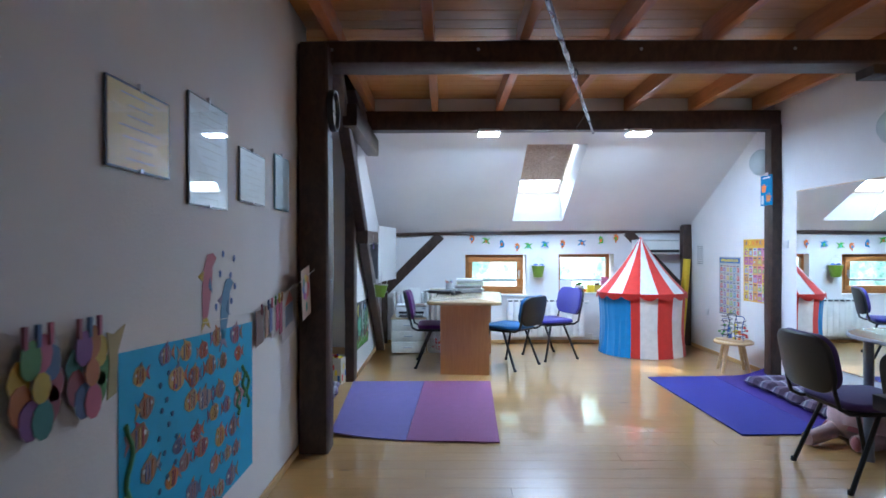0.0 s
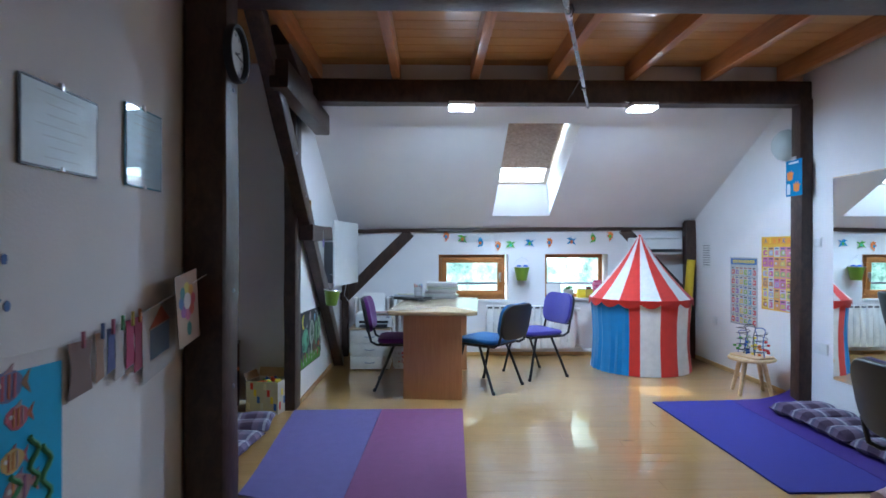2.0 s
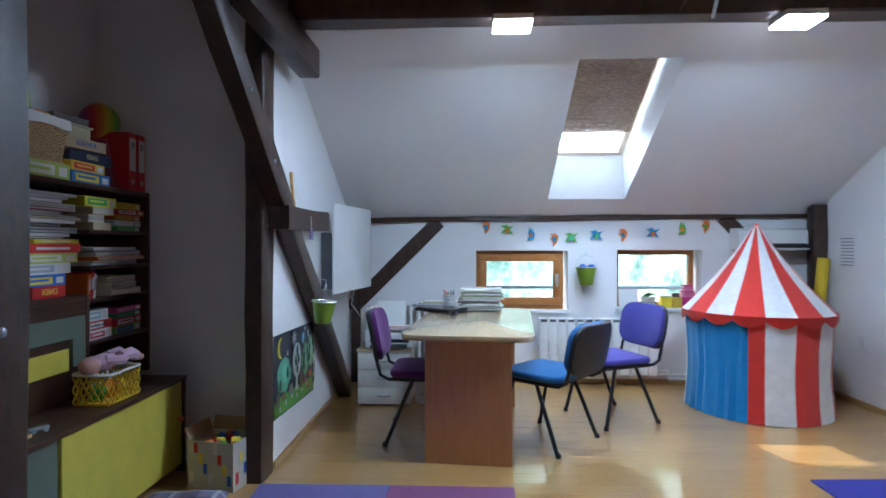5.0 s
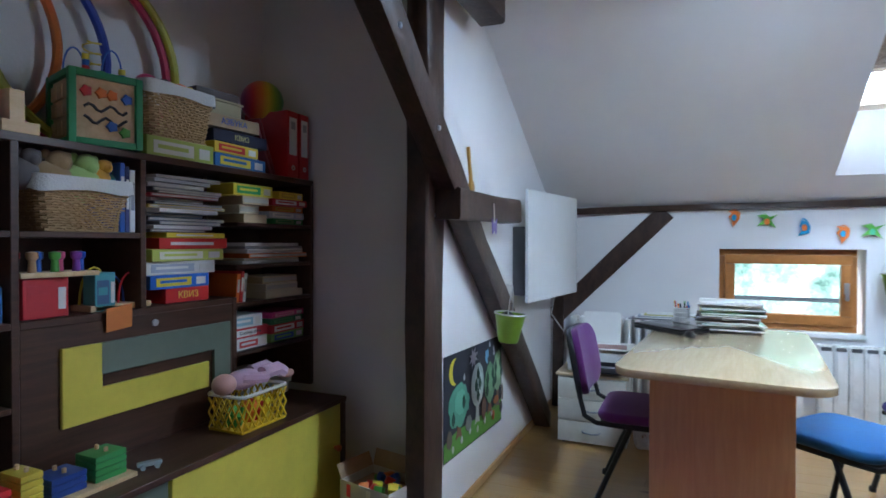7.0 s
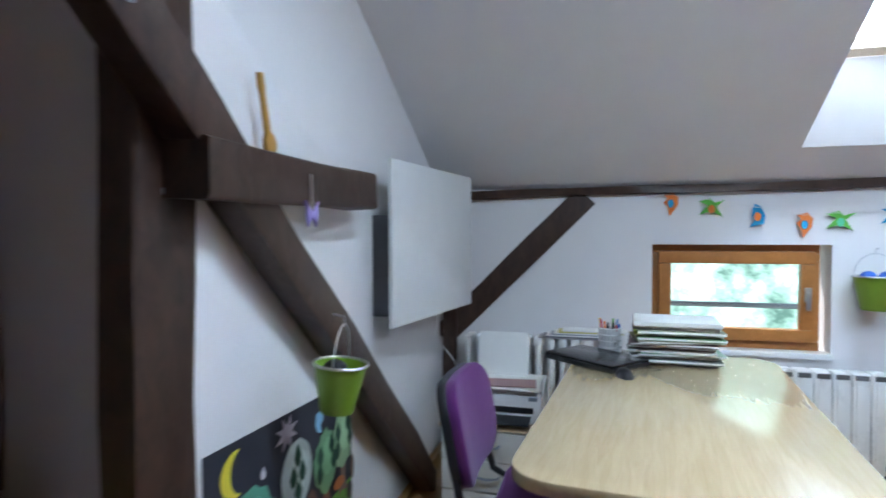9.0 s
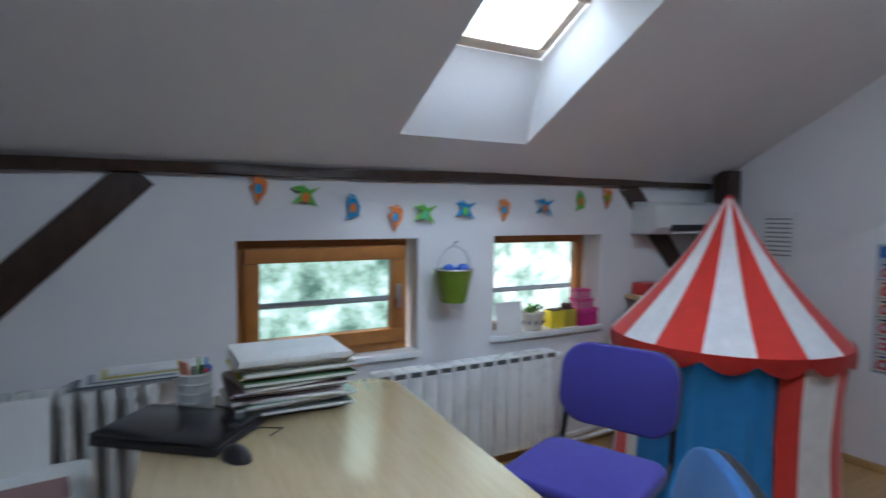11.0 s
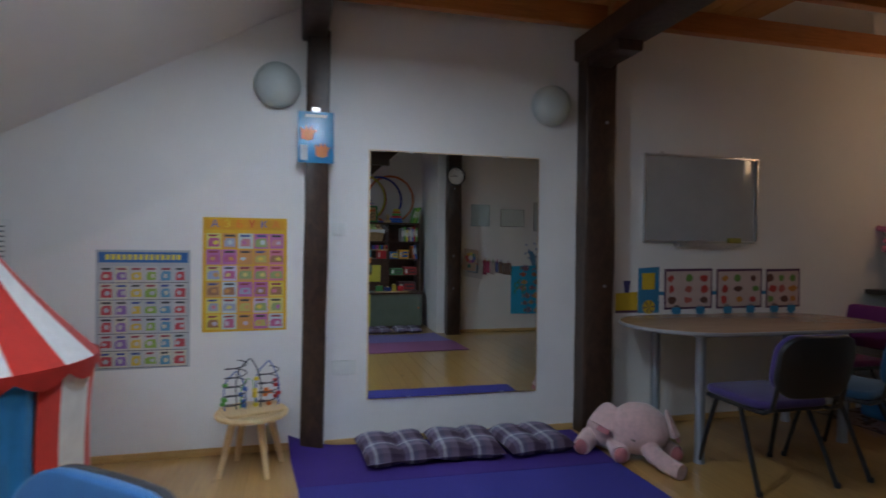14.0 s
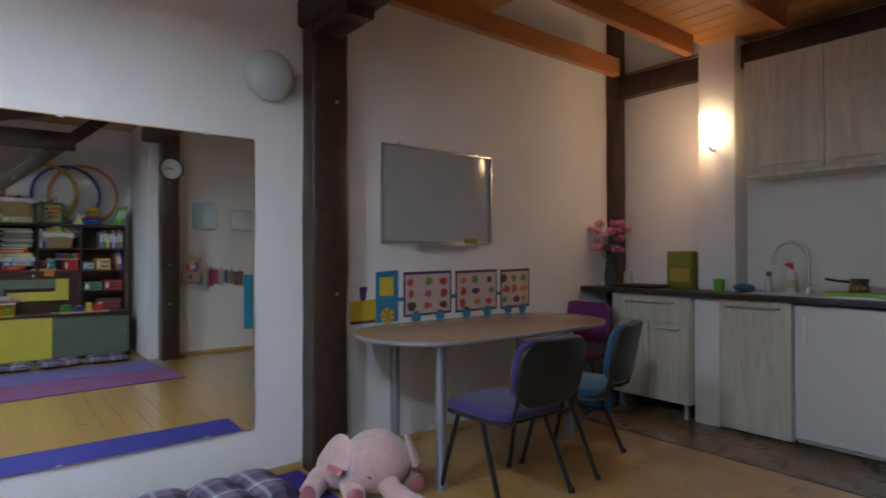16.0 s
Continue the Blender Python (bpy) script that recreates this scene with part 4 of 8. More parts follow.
def wicker_basket(x, y, z, w, d, h, label, rz=0, fill=()):
    t = thing("wicker_basket", pose(x, y, z, 0, 0, rz), label, "basket", "wicker baskets")
    bm = None
    rows = 17
    step = (h - 0.03) / rows

    def ring(sc, gap):
        o = rounded(-d / 2 * sc, d / 2 * sc, -w / 2 * sc, w / 2 * sc, 0.03, 3)
        out = []
        for k, (px, py) in enumerate(o):
            qx, qy = o[(k + 1) % len(o)]
            cnt = max(1, round(math.hypot(qx - px, qy - py) / gap))
            out += [(px + (qx - px) * c / cnt, py + (qy - py) * c / cnt) for c in range(cnt)]
        return out

    for i in range(rows):
        base_ring = ring(0.84 + 0.16 * i / (rows - 1), 0.0155)
        pts = []
        for k, (px, py) in enumerate(base_ring):
            ln = math.hypot(px, py)
            off = 0.0042 if (k + i) % 2 else -0.0042
            pts.append((px * (1 + off / ln), py * (1 + off / ln), 0.010 + step * i + 0.0012 * math.sin(k * 1.9 + i)))
        bm = b_tube(pts, step * 0.50, 5, bm, closed=True)
    for lo, hi in list(zip(ring(0.84, 0.031), ring(1.0, 0.031))):
        bm = b_tube([(lo[0], lo[1], 0.004), (hi[0], hi[1], h - 0.02)], 0.0035, 4, bm)
    part("weave", bm, m_wicker, t)
    part("bottom", b_box(-d * 0.42, d * 0.42, -w * 0.42, w * 0.42, 0.0, 0.008), m_wicker, t)
    bm = bmesh.new()
    o = rounded(-d / 2 - 0.006, d / 2 + 0.006, -w / 2 - 0.006, w / 2 + 0.006, 0.035, 4)
    fine = []
    for k, (px, py) in enumerate(o):
        qx, qy = o[(k + 1) % len(o)]
        cnt = max(1, int(math.hypot(qx - px, qy - py) / 0.03))
        fine += [(px + (qx - px) * c / cnt, py + (qy - py) * c / cnt) for c in range(cnt)]
    n = len(fine)
    rings = []
    for f, zz in ((0.93, h * 0.86), (0.97, h + 0.004), (1.04, h + 0.006), (1.05, h - 0.016), (1.055, h - 0.040)):
        rings.append([bm.verts.new((px * f, py * f, zz + 0.006 * math.sin(k * 0.7) * (zz < h - 0.03))) for k, (px, py) in enumerate(fine)])
    for a, b in zip(rings, rings[1:]):
        for k in range(n):
            bm.faces.new((a[k], a[(k + 1) % n], b[(k + 1) % n], b[k]))
    bmesh.ops.recalc_face_normals(bm, faces=bm.faces[:])
    part("liner", bm, m_cloth, t, "white cotton liner folded over the rim")
    return t


# top of the unit
Z0 = 1.512
wicker_basket(-1.74, 4.945, Z0 + 0.074, 0.29, 0.24, 0.19, "wicker basket with white liner on top of the shelf")
toy_box("puzzle_box", 4.785, 5.085, Z0, 0.072, (0.42, 0.50, 0.10), "yellow-green puzzle carton under a basket", "puzzle box", band=(0.70, 0.70, 0.60), depth=0.26)
for y, c in ((4.86, PINK), (4.93, BLACK), (5.00, ORANGE), (5.05, YELLOW)):
    solo("toy_ball", b_ball((0, 0, 0.03), 0.034, (1, 1.2, 0.8)), paint(c, 0.4), "small coloured toy peeping out of the basket", "toy", "toys in the basket", pose(-1.71, y, Z0 + 0.25))


def activity_cube():
    t = thing("activity_cube", pose(-1.70, 4.655, Z0, 0, 0, -16) @ Matrix.Scale(0.78, 4), "wooden activity cube with green frame and bead wires", "activity cube")
    g = paint((0.03, 0.27, 0.10), 0.45)
    s, h = 0.125, 0.30
    part("body", b_box(-s + 0.006, s - 0.006, -s + 0.006, s - 0.006, 0.01, h - 0.01), m_toywood, t)
    for x in (-s, s):
        for y in (-s, s):
            part("frame_post", b_box(x - 0.014, x + 0.014, y - 0.014, y + 0.014, 0, h, 0.004), g, t)
    for z in (0.014, h - 0.014):
        for y in (-s, s):
            part("frame_bar", b_box(-s + 0.014, s - 0.014, y - 0.012, y + 0.012, z - 0.014, z + 0.014, 0.004), g, t)
        for x in (-s, s):
            part("frame_bar", b_box(x - 0.012, x + 0.012, -s + 0.014, s - 0.014, z - 0.014, z + 0.014, 0.004), g, t)
    part("lid", b_box(-s, s, -s, s, h - 0.006, h + 0.004, 0.002), g, t)
    for k, (y, z, c) in enumerate(((-0.075, 0.215, RED), (-0.02, 0.215, ORANGE), (0.02, 0.212, ORANGE), (0.078, 0.205, BLUE), (0.02, 0.085, BLUE), (0.07, 0.066, GREEN))):
        pts = [((0.024 if q % 2 else 0.018) * math.cos(q * 0.628), (0.024 if q % 2 else 0.018) * math.sin(q * 0.628)) for q in range(10)]
        part("slider", b_prism(pts, 0, 0.016, 0.003), paint(c, 0.4), t).matrix_basis = Matrix(((0, 0, 1, s - 0.005), (1, 0, 0, y), (0, 1, 0, z), (0, 0, 0, 1)))
    for z, ph in ((0.155, 0.0), (0.105, 1.5)):
        part("groove", b_tube([(s - 0.004, -0.08 + 0.016 * q, z + 0.014 * math.sin(q * 1.25 + ph)) for q in range(11)], 0.006, 5), m_blackplastic, t)
    for z in (0.07, 0.15, 0.22):
        for x in (-0.07, 0.0, 0.07):
            part("side_block", b_box(x - 0.03, x + 0.03, -s - 0.006, -s + 0.008, z - 0.03, z + 0.03, 0.004), m_toywood, t)
    for y0, y1, r, c in ((-0.11, -0.03, 0.10, BLUE), (0.02, 0.10, 0.11, BLUE)):
        part("bead_wire", b_tube([((0.02 if y0 > 0 else -0.02), (y0 + y1) / 2 - (y1 - y0) / 2 * math.cos(q * math.pi / 10), h + 0.02 + r * math.sin(q * math.pi / 10)) for q in range(11)], 0.004, 6), paint(c, 0.35), t)
    part("bead_wire", b_tube([(0.035 * math.cos(q * 0.6), -0.01 + 0.035 * math.sin(q * 0.6), h + 0.01 + q * 0.0042) for q in range(38)], 0.003, 5), paint(YELLOW, 0.35), t)
    for y, z, c in ((-0.04, 0.03, RED), (-0.04, 0.055, BLUE), (-0.04, 0.08, YELLOW), (0.10, 0.02, BLUE), (0.10, 0.045, YELLOW), (0.02, 0.02, GREEN)):
        part("bead", b_lathe([(0, -0.012), (0.014, -0.012), (0.014, 0.012), (0, 0.012)], 10, 0.02, y), paint(c, 0.4), t).location.z = h + z
    return t


activity_cube()


def ring_stack():
    t = thing("ring_stacker", pose(-1.70, 4.235, Z0), "plastic stacking rings in rainbow colours", "toy")
    for i, c in enumerate((BLUE, BLUE, RED, GREEN, ORANGE, YELLOW)):
        r = 0.085 - 0.009 * i
        part("ring", b_lathe([(r + 0.016 * math.cos(a * 0.785), 0.018 + 0.034 * i + 0.016 * math.sin(a * 0.785)) for a in range(9)], 20), paint(c, 0.3), t)


ring_stack()
solo("wooden_block", b_prism([(-0.05, 0), (0.05, 0), (0.05, 0.035), (0.01, 0.035), (0.01, 0.12), (-0.03, 0.12), (-0.03, 0.035), (-0.05, 0.035)], -0.03, 0.03, 0.003), m_toywood, "pale wooden L-shaped toy block on the shelf", "toy block", m=Matrix.Translation((-1.64, 4.38, Z0)) @ Matrix(((0, 0, 1, 0), (1, 0, 0, 0), (0, 1, 0, 0), (0, 0, 0, 1))))
z = Z0
for h, c, txt, band, tc in ((0.055, (0.04, 0.16, 0.42), "", YELLOW, WHITE), (0.045, (0.75, 0.55, 0.05), "", RED, RED), (0.05, (0.02, 0.025, 0.06), "КВИЗ", None, (0.75, 0.70, 0.30))):
    toy_box("board_game", 5.085, 5.39 - (h < 0.05) * 0.05, z, h, c, "colourful board game carton in a pile", "board game", text=txt, band=band, tcol=tc, tilt=random.uniform(-4, 4))
    z += h + 0.001
toy_box("wooden_letter_box", 5.06, 5.33, z + 0.006, 0.052, (0.42, 0.30, 0.17), "brown wooden letter box with the alphabet", "letter box", text="АЗБУКА", tcol=BLUE, tilt=-5, tsize=0.034)
solo("plastic_tray", b_box(-0.20, 0, -0.09, 0.09, 0, 0.06, 0.008, bm=b_box(-0.21, 0.008, -0.098, 0.098, 0.052, 0.062, 0.004)), paint((0.42, 0.37, 0.22), 0.5), "olive plastic slatted tray on the game pile", "tray", m=pose(-1.64, 5.16, z + 0.06, 0, 0, -4))
solo("dark_box", b_box(-0.16, 0, -0.10, 0.10, 0, 0.035, 0.004), paint((0.10, 0.08, 0.08), 0.5), "dark flat carton on top of the tray", "box", m=pose(-1.65, 5.14, z + 0.123, 0, 0, -8))


def folder(y, lean, w, col, label):
    t = thing("ring_binder", pose(SX - 0.02, y, Z0, lean, 0, 0), label, "binder", "red binders")
    part("cover", b_box(-0.26, 0, -w / 2, w / 2, 0, 0.315, 0.003, 1), paint(col, 0.35), t)
    part("spine_label", b_box(0, 0.0015, -w * 0.34, w * 0.34, 0.11, 0.285), m_paper, t)
    part("print_bar", b_box(0.0015, 0.002, -w * 0.2, w * 0.2, 0.23, 0.265), paint((0.35, 0.36, 0.38), 0.6), t)
    part("finger_hole", b_lathe([(0.006, 0), (0.012, 0), (0.012, 0.003), (0.006, 0.003)], 12), m_chrome, t).matrix_basis = pose(0, 0, 0.05, 0, 90, 0)


folder(5.57, 0, 0.078, (0.52, 0.014, 0.02), "red ring binder with white spine label")
folder(5.655, 0, 0.070, (0.52, 0.014, 0.02), "red ring binder with white spine label")
solo("red_folder", b_box(-0.24, 0, -0.008, 0.008, 0, 0.26, 0.002), paint((0.25, 0.02, 0.03), 0.4), "thin dark red folder leaning on the binders", "folder", m=pose(-1.63, 5.455, Z0, 22, 0, 0))
solo("red_folder", b_box(-0.24, 0, -0.008, 0.008, 0, 0.24, 0.002), paint((0.28, 0.05, 0.06), 0.4), "thin dark red folder leaning on the binders", "folder", m=pose(-1.63, 5.435, Z0, 24, 0, 0))


def ball_material():
    m = mat("rainbow_ball", RED, 0.35, var=0)
    nt = m.node_tree
    tc = [n for n in nt.nodes if n.type == "TEX_COORD"][0]
    sep = nt.nodes.new("ShaderNodeSeparateXYZ")
    nt.links.new(tc.outputs["Object"], sep.inputs[0])
    r = nt.nodes.new("ShaderNodeValToRGB")
    mr = nt.nodes.new("ShaderNodeMapRange")
    mr.inputs["From Min"].default_value, mr.inputs["From Max"].default_value = -0.095, 0.095
    nt.links.new(sep.outputs[1], mr.inputs[0])
    nt.links.new(mr.outputs[0], r.inputs[0])
    e = r.color_ramp.elements
    e[0].color, e[1].color = (0.20, 0.03, 0.16, 1), (0.05, 0.40, 0.12, 1)
    for p, c in ((0.22, (0.62, 0.04, 0.04, 1)), (0.42, (0.75, 0.22, 0.03, 1)), (0.58, (0.74, 0.60, 0.04, 1)), (0.76, (0.30, 0.58, 0.05, 1))):
        e.new(p).color = c
    nt.links.new(r.outputs[0], nt.nodes["Principled BSDF"].inputs["Base Color"])
    return m


solo("rubber_ball", b_ball((0, 0, 0), 0.10, n=24), ball_material(), "rainbow rubber ball resting on the binders", "ball", m=pose(-1.80, 5.565, Z0 + 0.375, 0, 0, -40))
for i, (y, r, c, lx) in enumerate(((4.30, 0.345, (0.62, 0.17, 0.04), -1.885), (4.475, 0.335, (0.03, 0.06, 0.40), -1.87), (4.715, 0.34, (0.50, 0.03, 0.09), -1.855), (4.735, 0.345, (0.56, 0.52, 0.05), -1.835))):
    solo("hula_hoop", b_tube([(0, r * math.cos(q * 0.1309), r + r * math.sin(q * 0.1309)) for q in range(48)], 0.016, 8, closed=True), paint(c, 0.35), "coloured plastic hula hoop leaning on the wall", "hula hoop", "hula hoops", pose(lx + 0.03, y, Z0 + 0.014, 0, -3, 0))

# middle bay: magazines, games; left bay: basket of soft toys, books
zz = games(0.986, ((4.87, 5.07, 0.054, (0.60, 0.03, 0.03), None, "КВИЗ", (0.85, 0.66, 0.08)), (4.80, 5.07, 0.050, (0.03, 0.16, 0.62), YELLOW, "", WHITE), (4.78, 5.10, 0.048, (0.72, 0.72, 0.70), (0.40, 0.45, 0.55), "", WHITE), (4.80, 5.145, 0.044, (0.55, 0.62, 0.12), (0.75, 0.74, 0.60), "", WHITE), (4.84, 5.155, 0.040, (0.68, 0.04, 0.03), None, "", WHITE), (4.86, 5.14, 0.020, (0.80, 0.64, 0.05), None, "", WHITE)))
for k, c in enumerate(((0.06, 0.06, 0.07), WHITE, (0.25, 0.27, 0.30), (0.09, 0.09, 0.11), (0.10, 0.20, 0.30), WHITE, (0.65, 0.50, 0.12), (0.05, 0.06, 0.08), WHITE, (0.45, 0.05, 0.06), (0.16, 0.13, 0.11), (0.12, 0.14, 0.2), WHITE, (0.5, 0.52, 0.55), (0.62, 0.62, 0.64))):
    zz = stack(4.775 + 0.012 * (k % 3), 5.06 + 0.03 * ((k * 5) % 4), zz, [c], 0.009, 0.016, "magazine lying in a tall pile", "magazine", "magazine", "magazine pile", x1=SX - 0.03 + 0.01 * ((k * 3) % 4))
wicker_basket(-1.73, 4.575, 1.242, 0.295, 0.24, 0.160, "wicker basket with white liner full of soft toys")
for y, zq, r, c in ((4.49, 0.150, 0.064, (0.42, 0.28, 0.14)), (4.575, 0.148, 0.066, (0.40, 0.58, 0.20)), (4.635, 0.17, 0.045, (0.70, 0.38, 0.06)), (4.41, 0.165, 0.05, (0.16, 0.14, 0.14)), (4.685, 0.16, 0.038, (0.05, 0.25, 0.35))):
    bm = b_ball((0, 0, 0), r, (1, 1.15, 0.95))
    bm = b_ball((0.02, 0.02, r * 0.95), r * 0.55, bm=bm)
    bm = b_ball((0.035, 0.02, r * 0.85), r * 0.34, bm=bm)
    for s in (-1, 1):
        bm = b_ball((0.01, 0.02 + s * r * 0.5, r * 1.25), r * 0.24, (0.5, 1, 1), bm=bm)
    solo("soft_toy", bm, fabric("plush", c), "small plush animal heaped in the basket", "soft toy", "plush toys", pose(-1.675, y, 1.242 + zq))
upright_books(4.685, 1.242, ((0.018, 0.23, BLUE, "book"), (0.016, 0.22, (0.05, 0.06, 0.2), "book"), (0.02, 0.21, WHITE, "book")))
upright_books(3.93, 1.242, ((0.03, 0.2, GREEN, "book"), (0.025, 0.22, RED, "book"), (0.03, 0.18, BLUE, "book"), (0.02, 0.21, CREAM, "book"), (0.03, 0.2, (0.15, 0.05, 0.2), "book"), (0.03, 0.17, YELLOW, "book"), (0.03, 0.21, GREEN, "book"), (0.04, 0.19, GREY, "book")))
upright_books(3.93, Z0, ((0.03, 0.24, GREEN, "book"), (0.03, 0.22, LIME, "book"), (0.03, 0.23, GREEN, "book")), lean=14)
# row with pegs, red carton, cards
toy_box("red_carton", 4.385, 4.515, 0.986, 0.118, (0.52, 0.02, 0.03), "plain red carton under a peg board", "carton", depth=0.2, band=(0.5, 0.02, 0.03))


def peg_board():
    t = thing("peg_board", pose(-1.66, 4.46, 1.1055), "wooden board with coloured peg dolls", "toy")
    part("base", b_box(-0.06, 0.06, -0.09, 0.14, 0, 0.015, 0.003), m_toywood, t)
    for i, c in enumerate((RED, (0.5, 0.3, 0.15), BLUE, GREEN, PINK, PURPLE, BLUE)):
        p = part("peg", b_lathe([(0, 0), (0.012, 0), (0.010, 0.035), (0.016, 0.042), (0.016, 0.058), (0, 0.062)], 10, 0.03 * (i % 2), -0.075 + 0.032 * i), paint(c, 0.4), t)
        p.location.z = 0.015


peg_board()
toy_box("card_game", 4.605, 4.675, 0.986, 0.125, (0.08, 0.32, 0.36), "light blue card game carton", "card game", x1=SX - 0.03, depth=0.06, band=(0.05, 0.1, 0.2))
solo("orange_tag", b_box(-0.001, 0.001, -0.045, 0.045, -0.05, 0.03, 0.0005, 1), paint((0.62, 0.20, 0.05), 0.6), "orange cardboard tag hanging over the shelf edge", "tag", m=pose(-1.585, 4.655, 0.975, 6, 10, 0))


def wire_maze(m, label, big=False):
    t = thing("bead_maze", m, label, "bead maze")
    w = 0.11
    if not big:
        part("base", b_box(-0.05, 0.05, -w, w, 0, 0.02, 0.004), m_toywood, t)
    for k, (c, r, h) in enumerate(((YELLOW, 0.05, 0.12), (BLUE, 0.04, 0.09), (RED, 0.045, 0.10))):
        part("bead_wire", b_tube([(0.02 * (k - 1), -0.05 + 0.05 * k - r * math.cos(q * math.pi / 10), 0.02 + h * math.sin(q * math.pi / 10)) for q in range(11)], 0.004, 6), paint(c, 0.35), t)
    return t


wire_maze(pose(-1.68, 4.70, 0.986), "small wooden bead wire toy on the shelf")
# near bay
upright_books(3.93, 0.986, ((0.03, 0.20, (0.05, 0.12, 0.45), "book"), (0.025, 0.19, ORANGE, "book")), lean=-8)
toy_box("toy_garage", 4.06, 4.20, 0.986, 0.13, (0.75, 0.42, 0.04), "orange and blue toy carton on the shelf", "toy", band=(0.04, 0.16, 0.5), depth=0.2)
toy_box("toy_garage", 4.22, 4.335, 0.986, 0.10, (0.04, 0.18, 0.52), "blue toy carton on the shelf", "toy", band=YELLOW, depth=0.2)
toy_box("red_carton", 3.94, 4.12, 0.753, 0.11, (0.50, 0.03, 0.03), "red toy carton on the shelf", "carton", depth=0.2, band=(0.12, 0.05, 0.05))
toy_box("green_carton", 4.14, 4.32, 0.753, 0.09, (0.08, 0.28, 0.10), "green toy carton on the shelf", "carton", depth=0.2, band=(0.1, 0.1, 0.12))
toy_box("dark_carton", 3.95, 4.20, 0.516, 0.13, (0.12, 0.05, 0.06), "dark red carton at the bottom of the shelf", "carton", depth=0.22, band=(0.4, 0.04, 0.04))
# right column
for i, z in enumerate((1.293, 1.117, 0.959, 0.755)):
    if i == 0:
        games(z, ((5.44, 5.665, 0.026, (0.05, 0.34, 0.10), (0.3, 0.5, 0.2), "", WHITE), (5.41, 5.67, 0.030, (0.50, 0.55, 0.62), WHITE, "", WHITE), (5.45, 5.66, 0.028, (0.75, 0.24, 0.04), (0.7, 0.5, 0.1), "", WHITE), (5.43, 5.665, 0.030, (0.55, 0.04, 0.05), WHITE, "", WHITE), (5.47, 5.65, 0.034, (0.78, 0.60, 0.05), (0.6, 0.4, 0.05), "", WHITE)))
        q = stack(5.24, 5.40, z, [(0.6, 0.48, 0.3), CREAM, (0.6, 0.48, 0.3)], 0.035, 0.042, "pale wooden puzzle box piled in the shelf", "puzzle box", "puzzle_box", "right column games")
        games(q, ((5.20, 5.43, 0.050, (0.74, 0.66, 0.06), (0.05, 0.38, 0.12), "", WHITE),))
    if i == 1:
        stack(5.26, 5.66, z, [WHITE, CREAM, ORANGE, WHITE, GREY, WHITE], 0.010, 0.022, "thin book lying in a pile", "book", "book", "right column books")
    if i == 2:
        stack(5.38, 5.64, z, [CREAM, CREAM, (0.6, 0.5, 0.3)], 0.030, 0.036, "old cream paperback lying flat", "book", "book", "right column books")
        upright_books(5.20, z, ((0.02, 0.12, ORANGE, "book"), (0.02, 0.13, RED, "book"), (0.018, 0.12, WHITE, "book")), lean=-6)
    if i == 3:
        games(z, ((5.43, 5.665, 0.040, (0.22, 0.45, 0.12), (0.05, 0.12, 0.45), "", WHITE), (5.42, 5.67, 0.040, (0.55, 0.04, 0.05), WHITE, "", WHITE), (5.42, 5.64, 0.028, (0.04, 0.20, 0.10), (0.1, 0.3, 0.15), "", WHITE), (5.43, 5.66, 0.026, (0.65, 0.06, 0.25), (0.7, 0.3, 0.4), "", WHITE)))
        games(z, ((5.21, 5.40, 0.045, (0.66, 0.66, 0.64), (0.5, 0.05, 0.05), "", WHITE), (5.195, 5.415, 0.044, (0.58, 0.04, 0.05), (0.76, 0.75, 0.72), "Godišnja doba", (0.06, 0.06, 0.07)), (5.195, 5.37, 0.055, (0.74, 0.75, 0.74), (0.30, 0.50, 0.60), "", WHITE)))
stack(5.20, 5.55, 0.515, [CREAM, (0.5, 0.38, 0.25), CREAM, (0.4, 0.3, 0.2)], 0.018, 0.03, "thin wooden puzzle tray lying in a pile", "puzzle tray", "puzzle_tray", "puzzle trays")


